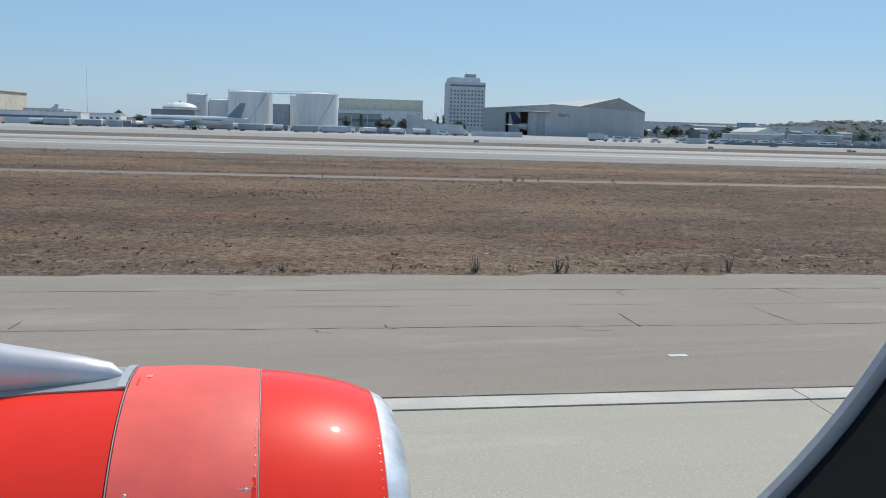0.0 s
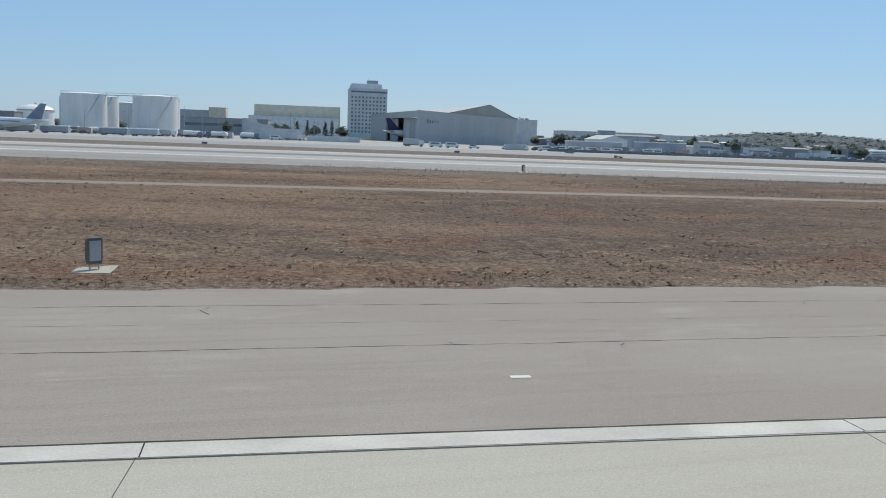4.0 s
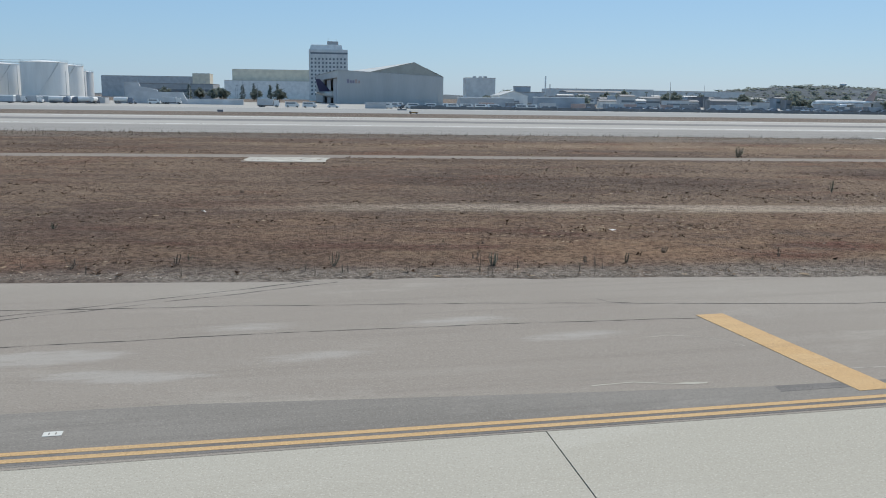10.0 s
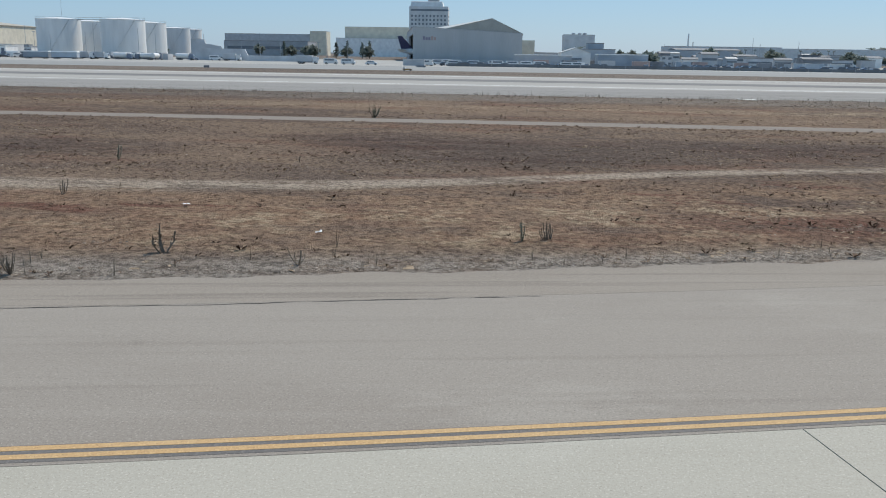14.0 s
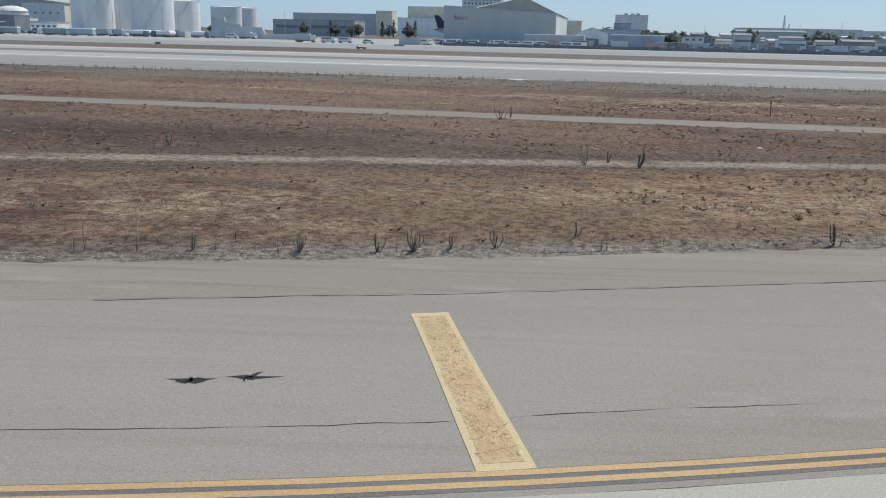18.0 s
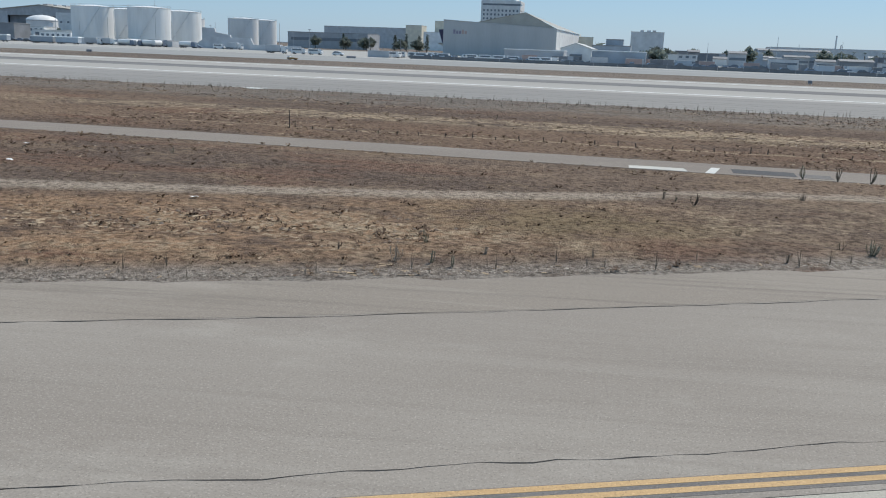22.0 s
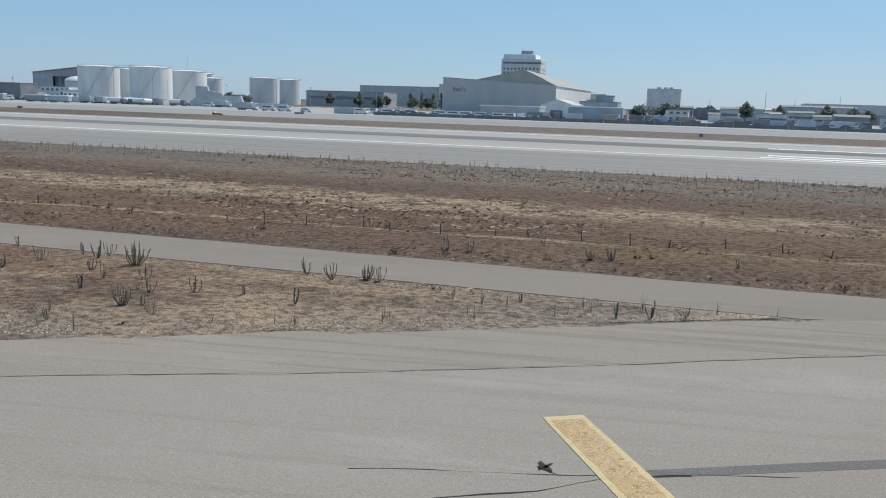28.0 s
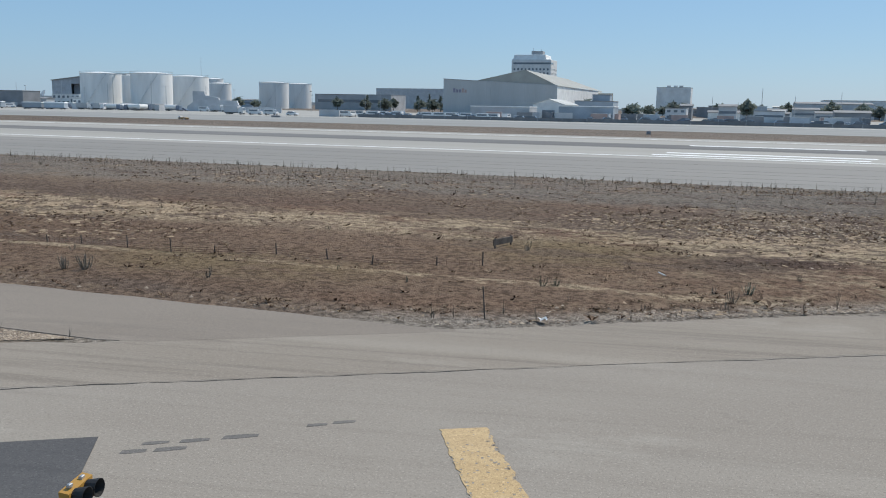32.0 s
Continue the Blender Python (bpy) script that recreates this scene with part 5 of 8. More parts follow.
for k_ in range(24):
    x_ = 216.4 + 1.2 * k_ + sr_.uniform(-0.25, 0.25)
    h_ = 0.95 if k_ == 0 else sr_.uniform(0.14, 0.34)
    solid("thin_stake", Geo().tube((0, 0, 0), (sr_.uniform(-0.05, 0.05), 0, h_), 0.03, 0.02, 6), WOOD_POST, "thin dark stake in a row beyond the service road", "stake", "stakes beyond the road", at=pose(x_, 85.8 + 0.03 * k_ + sr_.uniform(-0.15, 0.15), 0.03))
solid("leaning_stake", Geo().tube((0, 0, 0), (-0.06, 0.02, 0.72), 0.018, 0.014, 6), WOOD_POST, "thin dark wooden stake by the pavement edge", "stake", at=pose(273.3, 82.75, 0.0))
solid("white_rod", Geo().tube((0, 0, 0.09), (0.22, -0.5, 0.11), 0.018, n=6), FRESH_WHITE, "thin white rod lying in the dry grass", "rod", at=pose(276.2, 89.4, 0))
stand = thing("low_stand", "small weathered board on two short posts in the grass", "stand", at=pose(271.2, 91.8, 0.05, 0, 0, 71.4))
part("board", Geo().box(-0.52, 0.52, -0.02, 0.02, 0.14, 0.33, bevel=0.01), WOOD_POST, stand)
for u in (-0.44, 0.44):
    part("post", Geo().tube((u, 0, -0.05), (u, 0, 0.36), 0.028, n=6), WOOD_POST, stand)


# ---- weeds, tufts and stones ----
def weed_mesh(seed, mat, height, stalks, spread):
    """A dry weed: stalks that bend outwards and then upright, set with small withered leaves."""
    r = random.Random(seed)
    v, f = [], []
    for _ in range(stalks):
        a = r.uniform(0, 6.283)
        h = height * r.uniform(0.55, 1.0)
        lean = spread * r.uniform(0.15, 0.8) * height
        kink = r.uniform(0.45, 0.8)
        rings = []
        for u, w in ((0.0, 0.010), (0.25, 0.011), (0.6, 0.010), (0.92, 0.007)):
            out = lean * min(1.0, u / kink) ** 0.8
            c = Vector((out * math.cos(a) + r.uniform(-0.012, 0.012), out * math.sin(a) + r.uniform(-0.012, 0.012), h * u - 0.02))
            rings.append((c, len(v)))
            v += [(c.x + w * math.cos(q), c.y + w * math.sin(q), c.z) for q in (0.0, 2.09, 4.19)]
        v.append((rings[-1][0].x, rings[-1][0].y, h))
        tip = len(v) - 1
        for (_, p), (_, q) in zip(rings, rings[1:]):
            f += [(p + i, p + (i + 1) % 3, q + (i + 1) % 3, q + i) for i in range(3)]
        f += [(rings[-1][1] + i, rings[-1][1] + (i + 1) % 3, tip) for i in range(3)]
        for _ in range(r.randint(9, 15)):
            u = r.uniform(0.2, 1.0) * 3
            k = min(2, int(u))
            c = rings[k][0].lerp(rings[k + 1][0], u - k)
            b, l_ = r.uniform(0, 6.283), r.uniform(0.025, 0.06)
            e = c + Vector((math.cos(b) * l_, math.sin(b) * l_, r.uniform(0.2, 1.2) * l_))
            m = c.lerp(e, 0.55)
            k = len(v)
            v += [tuple(c), (m.x - math.sin(b) * 0.012, m.y + math.cos(b) * 0.012, m.z), tuple(e), (m.x + math.sin(b) * 0.012, m.y - math.cos(b) * 0.012, m.z)]
            f += [(k, k + 1, k + 2, k + 3)]
    return Geo().add(v, f).mesh("weed", mat)


WEEDS = [weed_mesh(i, (WEED, WEED, WEED_GREEN)[i % 3], (0.28, 0.4, 0.55, 0.36, 0.48)[i % 5], (2, 5, 6, 4, 14)[i % 5], (0.3, 0.5, 0.55, 0.45, 0.6)[i % 5]) for i in range(15)]


def weed(x, y, i, s, turn):
    ob = new("weed", WEEDS[i % len(WEEDS)])
    ob.matrix_basis = pose(x, y, 0.02, 0, 0, turn) @ Matrix.Diagonal((s, s, s, 1))
    green = (i % len(WEEDS)) % 3 == 2
    tagged(ob, "grey-green upright weed in the dry field" if green else "dead brown weed with bent leafy stalks", "weed", "dead weeds")


r_ = random.Random(21)
TALL, BUSHY = (1, 2, 3, 6, 7, 8, 11, 12, 13), (4, 9, 14)
WEED_H = (0.28, 0.4, 0.55, 0.36, 0.48)
def plant(stand_):
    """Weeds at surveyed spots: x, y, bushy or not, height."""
    for n_, (x, y, bush, h) in enumerate(stand_):
        i = (BUSHY if bush else TALL)[n_ % (3 if bush else 9)]
        weed(x, y, i, 1.08 * h / WEED_H[i % 5], r_.uniform(0, 360))


plant([(-3.2, 70.9, 0, 0.5), (-2.4, 25.9, 0, 0.3), (0.9, 26, 0, 0.3), (3.5, 26.1, 1, 0.5), (4.6, 26.2, 0, 0.3), (6.1, 26.4, 1, 0.42), (6.4, 26.5, 0, 0.4), (10.4, 26.9, 0, 0.35), (11.9, 27, 1, 0.42), (12.5, 71.3, 1, 0.5), (13.1, 70.8, 0, 0.6), (14.5, 71.4, 0, 0.5), (21, 71.7, 0, 0.45), (157.4, 36.7, 0, 0.5), (157.5, 56, 0, 0.6), (157.9, 38, 1, 0.35), (159.1, 40.3, 0, 0.5), (159.5, 40.1, 1, 0.45)])
plant([(159.8, 47.2, 0, 0.5), (163.6, 37.9, 1, 0.45), (163.8, 82.2, 1, 0.9), (165.9, 40, 0, 0.7), (169, 39.4, 0, 0.45), (173.7, 42.5, 0, 0.5), (174.3, 42.5, 1, 0.5), (189.9, 45.2, 0, 0.45), (191, 62.5, 0, 0.6), (192, 45.6, 0, 0.45), (193.6, 45.9, 1, 0.5), (199.1, 47.8, 0, 0.4), (201.2, 48.2, 1, 0.4), (201.7, 77.6, 0, 0.8), (202.1, 79.2, 0, 0.6), (202.7, 48.7, 0, 0.4), (203.4, 48.9, 1, 0.45), (204.1, 49.3, 0, 0.4)])
plant([(205, 49.6, 0, 0.4), (206.5, 62.4, 0, 0.6), (207.3, 63, 0, 0.5), (208.3, 62.3, 0, 0.7), (211.7, 64.7, 0, 0.6), (212.2, 51.9, 0, 0.5), (215.4, 56, 0, 0.4), (217.1, 56.1, 0, 0.5), (218, 56.4, 0, 0.45), (221.1, 56, 1, 0.4), (222.2, 56.6, 0, 0.4), (235.4, 70.9, 0, 0.36), (236.3, 70.2, 0, 0.45), (239.5, 65.2, 0, 0.29), (240.1, 64.8, 1, 0.4), (240.6, 78.6, 0, 0.5), (241.4, 65.1, 0, 0.35), (241.8, 78.3, 0, 0.6)])
plant([(242, 66.2, 0, 0.25), (242.9, 78.2, 0, 0.6), (246.1, 78.2, 0, 0.39), (248.2, 75.4, 0, 0.4), (248.3, 76.6, 0, 0.48), (248.6, 77.9, 0, 0.37), (249.3, 77.6, 0, 0.51), (249.3, 78.1, 0, 0.46), (250.3, 76.1, 0, 0.42), (250.8, 77.2, 1, 0.67), (251.2, 75.4, 0, 0.4), (251.5, 74.3, 0, 0.46), (252.2, 75.7, 0, 0.42), (252.7, 74.7, 0, 0.34), (252.8, 71.8, 0, 0.26), (253.1, 74.6, 0, 0.39), (253.4, 73.3, 1, 0.51), (253.7, 73.5, 0, 0.34)])
plant([(254, 75, 0, 0.4), (254.4, 72.9, 0, 0.39), (255.1, 75.3, 0, 0.34), (255.2, 78.2, 0, 0.49), (256.1, 77.8, 0, 0.55), (256.5, 75, 0, 0.4), (256.9, 78.1, 1, 0.4), (257.3, 78, 0, 0.53), (257.4, 83.3, 0, 0.5), (258.1, 83.3, 0, 0.42), (259.5, 76.9, 0, 0.3), (261, 77.3, 0, 0.3), (261.7, 83.5, 1, 0.42), (262.3, 83.6, 1, 0.5), (263.2, 76.7, 0, 0.35), (263.9, 77, 0, 0.4), (264.6, 77.3, 0, 0.35), (265.8, 83.9, 0, 0.4)])
plant([(272.1, 91.2, 0, 0.42), (273.7, 86.3, 0, 0.34)])
for _ in range(120):
    x = 40 + 245 * r_.random() ** 0.6
    e = float(GRASS_EDGE(x))
    y = e + 0.3 + abs(r_.gauss(0, 1)) * 2.2 if r_.random() < 0.62 else r_.uniform(e, 119)
    if ROAD_LOW(x) - 0.3 < y < ROAD_HIGH(x) + 0.3 or y > 119.8 or (x > 245 and y < 78.5):
        continue
    kind_ = r_.choice((1, 2, 3, 4, 6, 7, 8, 9, 11, 12, 13, 14, 5))
    weed(x, y, kind_, r_.uniform(0.45, 0.95) * (1.0 if x > 100 else 0.75), r_.uniform(0, 360))


def scatter(name, label, category, mat, n, place, base_v, base_f, size, seed, squash=(0.7, 1.3)):
    """Thousands of small copies of one shape in a single mesh."""
    rng = np.random.default_rng(seed)
    x, y = place(rng, n)
    k = len(x)
    bv = np.array(base_v, float)
    s = rng.uniform(*size, k)
    a = rng.uniform(0, 6.283, k)
    q = rng.uniform(*squash, k)
    c, sn = np.cos(a), np.sin(a)
    vx = (bv[None, :, 0] * c[:, None] - bv[None, :, 1] * sn[:, None]) * s[:, None] + x[:, None]
    vy = (bv[None, :, 0] * sn[:, None] + bv[None, :, 1] * c[:, None]) * s[:, None] + y[:, None]
    vz = bv[None, :, 2] * (s * q)[:, None] + 0.02
    co = np.stack([vx, vy, vz], -1).reshape(-1, 3).astype(np.float32)
    bf = np.array(base_f, int)
    fs = (bf[None] + (np.arange(k) * len(bv))[:, None, None]).reshape(-1, 3)
    me = bpy.data.meshes.new(name)
    me.vertices.add(len(co))
    me.vertices.foreach_set("co", co.ravel())
    me.loops.add(fs.size)
    me.loops.foreach_set("vertex_index", fs.ravel().astype(np.int32))
    me.polygons.add(len(fs))
    me.polygons.foreach_set("loop_start", (np.arange(len(fs)) * 3).astype(np.int32))
    me.update(calc_edges=True)
    me.materials.append(mat)
    tagged(new(name, me), label, category, kind="stuff")


def in_field(x, y):
    return (y > GRASS_EDGE(x) + 0.15) & ((y < ROAD_LOW(x) - 0.15) | (y > ROAD_HIGH(x) + 0.15)) & (y < FAR_EDGE - 0.2)


def field_spots(rng, n, near=1.25):
    x = rng.uniform(-50, 335, n)
    e = GRASS_EDGE(x)
    y = e + (FAR_EDGE - e) * rng.random(n) ** near
    clump = np.sin(x * 0.9 + 2 * np.sin(y * 0.6)) * np.sin(y * 1.7 + 1.3 * np.sin(x * 0.4)) + rng.normal(0, 0.5, n)
    ok = in_field(x, y) & (clump > -0.1) & (np.abs(y - TRACK(x)) > 0.8 + 0.6 * np.clip((180 - x) / 20, 0, 1)) & ((y > e + gravel_width(x)) | (x < 125) | (rng.random(n) < 0.3)) & ~((x > 236) & (y < 78.5) & (rng.random(n) < 0.92))
    return x[ok], y[ok]


def edge_spots(rng, n):
    x = 60 + 240 * rng.random(n) ** 0.7
    y = GRASS_EDGE(x) + np.abs(rng.normal(0, 1, n)) * (0.25 + 0.42 * gravel_width(x))
    ok = in_field(x, y)
    return x[ok], y[ok]


def straw_spots(rng, n):
    x = rng.uniform(-40, 335, n)
    e = GRASS_EDGE(x)
    pick = rng.random(n)
    late = x > 245
    y = np.where(pick < 0.4, np.where(late, np.where(rng.random(n) < 0.6, 96.0 + rng.normal(0, 1.9, n), rng.uniform(84, 118, n)), e + 5.0 + rng.normal(0, 2.6, n)), np.where(pick < 0.78, 95.8 + rng.normal(0, 2.0, n), e + (FAR_EDGE - e) * rng.random(n)))
    clump = np.sin(x * 0.31 + 1.7 * np.sin(y * 0.9)) * np.sin(y * 1.3 + 1.1 * np.sin(x * 0.23)) + 0.5 * np.sin(x * 1.9 + y * 2.3) + rng.normal(0, 0.3, n)
    ok = in_field(x, y) & (clump > 0.15) & (np.abs(y - TRACK(x)) > 1.2) & ((x > 190) | (rng.random(n) < 0.5))
    return x[ok], y[ok]


def far_straw_spots(rng, n):
    x = rng.uniform(120, 335, n)
    y = np.where(rng.random(n) < 0.7, 95.6 + rng.normal(0, 1.7, n), rng.uniform(85, 116, n))
    clump = np.sin(x * 0.45 + 2.1 * np.sin(y * 0.7)) * np.sin(y * 1.1 + 1.4 * np.sin(x * 0.31)) + 0.4 * np.sin(x * 1.3 - y * 1.9) + rng.normal(0, 0.25, n)
    ok = in_field(x, y) & (clump > 0.1) & (rng.random(n) < np.clip((x - 120) / 120, 0.15, 1))
    return x[ok], y[ok]


def wedge_spots(rng, n):
    x = rng.uniform(238, 272, n)
    e = GRASS_EDGE(x)
    y = e + (78.5 - e) * rng.random(n)
    ok = in_field(x, y) & (y < 78.5)
    return x[ok], y[ok]


def far_spots(rng, n):
    x = rng.uniform(60, 345, n)
    y = FAR_EDGE - 0.2 - np.abs(rng.normal(0, 4.5, n))
    ok = in_field(x, y)
    return x[ok], y[ok]


blades_v, blades_f = [(0, 0, 0)], []
rb = random.Random(3)
for i in range(8):
    a, l_, h_ = 6.283 * i / 8 + rb.uniform(-0.3, 0.3), rb.uniform(0.5, 1.0), rb.uniform(0.35, 0.9)
    p_ = (math.cos(a), math.sin(a))
    blades_v += [(p_[0] * l_ - p_[1] * 0.2, p_[1] * l_ + p_[0] * 0.2, h_), (p_[0] * l_ * 0.7 + p_[1] * 0.13, p_[1] * l_ * 0.7 - p_[0] * 0.13, h_ * 0.7)]
    blades_f.append((0, 2 * i + 2, 2 * i + 1))
stone_v = [(1, 0, 0), (0.2, 0.9, 0.1), (-0.8, 0.5, 0), (-0.7, -0.6, 0.05), (0.3, -0.9, 0), (0.1, 0.05, 0.75)]
stone_f = [(0, 1, 5), (1, 2, 5), (2, 3, 5), (3, 4, 5), (4, 0, 5)]
scatter("dry_grass", "short tufts of dead brown and straw-coloured grass", "grass", STRAW_TUFT, 250000, field_spots, blades_v, blades_f, (0.04, 0.13), 1, (0.5, 1.2))
scatter("dead_brush", "larger clumps of dead brown brush", "brush", STRAW_TUFT, 9000, field_spots, blades_v, blades_f, (0.12, 0.24), 11, (0.5, 1.0))
scatter("gravel", "loose grey stones along the pavement edge", "gravel", STONE, 72000, edge_spots, stone_v, stone_f, (0.01, 0.036), 2, (0.5, 1.0))
straw_v = [(-1, -0.25, 0.02), (0.9, -0.3, 0.05), (1.0, 0.3, 0.2), (-0.7, 0.35, 0.28), (0.1, 0.0, 0.42)]
straw_f = [(0, 1, 4), (1, 2, 4), (2, 3, 4), (3, 0, 4)]
scatter("straw_litter", "pale crumbs of dead straw lying in belts", "straw", STRAW_LITTER, 190000, straw_spots, straw_v, straw_f, (0.03, 0.13), 31, (0.3, 0.9))
scatter("far_straw", "broken belt of pale straw beyond the service road", "straw", STRAW_LITTER, 90000, far_straw_spots, straw_v, straw_f, (0.05, 0.2), 33, (0.3, 0.8))
scatter("wedge_gravel", "pale pebbles strewn between road and taxiway", "gravel", STONE_PALE, 45000, wedge_spots, stone_v, stone_f, (0.01, 0.032), 22, (0.5, 1.0))
scatter("soil_clods", "crumbled clods of dry brown soil", "soil", CLOD, 130000, field_spots, stone_v, stone_f, (0.02, 0.075), 41, (0.5, 1.1))


def track_spots(rng, n):
    x = rng.uniform(132, 248, n)
    y = TRACK(x) + rng.normal(0, 0.65, n)
    ok = in_field(x, y)
    return x[ok], y[ok]


scatter("track_gravel", "loose stones on the worn track", "gravel", STONE, 16000, track_spots, stone_v, stone_f, (0.015, 0.05), 42, (0.5, 1.0))
def pale_end_spots(rng, n):
    x = 270 + 55 * rng.random(n)
    e = GRASS_EDGE(x)
    y = e + (111 - e) * rng.random(n) ** 1.3
    ok = in_field(x, y) & (rng.random(n) < np.clip((x - 270) / 10, 0.1, 1))
    return x[ok], y[ok]


scatter("pale_gravel", "pale loose stones at the widening end of the field", "gravel", STONE_PALE, 26000, pale_end_spots, stone_v, stone_f, (0.02, 0.065), 43, (0.5, 1.0))
scatter("field_stones", "scattered stones in the dry field", "stones", STONE, 22000, field_spots, stone_v, stone_f, (0.02, 0.08), 3, (0.4, 0.9))
stalk_v = [(-0.06, 0, 0), (0.06, 0, 0), (0.02, 0.05, 2.2), (0, -0.06, 0), (0, 0.06, 0), (0.35, 0.1, 1.7), (0.05, 0, 0.2), (-0.05, 0, 0.3), (-0.4, -0.2, 1.9)]
scatter("edge_weeds", "thin line of dead stalks beside the far runway", "weeds", WEED, 3600, far_spots, stalk_v, [(0, 1, 2), (3, 4, 5), (6, 7, 8)], (0.10, 0.24), 4)
scatter("dead_stalks", "thin dead stalks standing in the field", "weeds", WEED, 350, edge_spots, stalk_v, [(0, 1, 2), (3, 4, 5), (6, 7, 8)], (0.08, 0.22), 6)


# ---- far side: tanks ----
def tank(x, y, r, h, label="large white cylindrical fuel tank", stair=True):
    t = thing("fuel_tank", label, "tank", "fuel tanks", at=pose(x, y, 0))
    part("shell", Geo().lathe([(r, -0.05), (r, h * 0.33), (r + 0.06, h * 0.33), (r + 0.06, h * 0.335), (r, h * 0.335), (r, h * 0.66), (r + 0.06, h * 0.66), (r + 0.06, h * 0.665), (r, h * 0.665), (r, h)], 48), TANK_WHITE, t, smooth=True)
    part("roof", Geo().lathe([(r + 0.15, h), (r + 0.15, h + 0.12), (r * 0.5, h + 0.75), (0.3, h + 1.1)], 48), TANK_WHITE, t, smooth=True)
    rail = Geo()
    n = 28
    for j in range(n):
        a, b = 2 * math.pi * j / n, 2 * math.pi * (j + 1) / n
        p, q = (r * math.cos(a), r * math.sin(a)), (r * math.cos(b), r * math.sin(b))
        rail.tube((*p, h), (*p, h + 1.1), 0.04, n=4)
        rail.tube((*p, h + 1.1), (*q, h + 1.1), 0.04, n=4)
    part("railing", rail, STEEL_GREY, t)
    if stair:
        g = Geo()
        n = 26
        for j in range(n):
            a = radians(-95 + 62 * j / n)
            z = h * (j + 1) / n
            c, s = math.cos(a), math.sin(a)
            g.tube(((r + 0.02) * c, (r + 0.02) * s, z), ((r + 0.95) * c, (r + 0.95) * s, z), 0.16, n=4)
        part("stair", g, STEEL_GREY, t)


for q in ((-58.4, 461.6, 10.7, 18.6), (-23.9, 459.8, 10.75, 18.6), (-30.3, 502.5, 11.0, 18.4), (-61.0, 498.0, 10.5, 18.6), (-95.0, 710.0, 12.1, 20.8), (-109.6, 780.0, 11.0, 21.6), (-101.0, 640.6, 8.5, 18.0), (-122.0, 664.0, 7.5, 22.0)):
    tank(*q)
def dome_tank(x, y, r, h, top):
    d = thing("dome_tank", "low white tank with a domed roof", "tank", "fuel tanks", at=pose(x, y, 0))
    part("shell", Geo().lathe([(r, -0.05), (r, h)], 40), TANK_WHITE, d, smooth=True)
    part("dome_roof", Geo().lathe([(r + 0.25, h), (r * 0.91, h + (top - h) * 0.42), (r * 0.67, h + (top - h) * 0.74), (r * 0.34, h + (top - h) * 0.94), (0.3, top)], 40), TANK_WHITE, d, smooth=True)
    part("rim", Geo().lathe([(r, h - 0.7), (r + 0.3, h - 0.6), (r + 0.3, h - 0.05), (r, h)], 40, cap=False), STEEL_GREY, d)
    part("vent", Geo().lathe([(0.7, top - 0.1), (0.7, top + 0.9), (0.1, top + 1.1)], 10), STEEL_GREY, d)


dome_tank(-114.9, 567, 10.3, 11.4, 14.6)
dome_tank(-342, 787, 14.0, 16.0, 20.8)
wk = thing("tank_walkway", "narrow steel walkway joining two tank tops", "walkway", at=pose(-41.2, 460.7, 18.2))
part("deck", Geo().box(-6.8, 6.8, -0.5, 0.5, 0.3, 0.6), STEEL_GREY, wk)
for u in (-0.5, 0.5):
    part("rail", Geo().tube((-6.8, u, 1.5), (6.8, u, 1.5), 0.06, n=6), STEEL_GREY, wk)


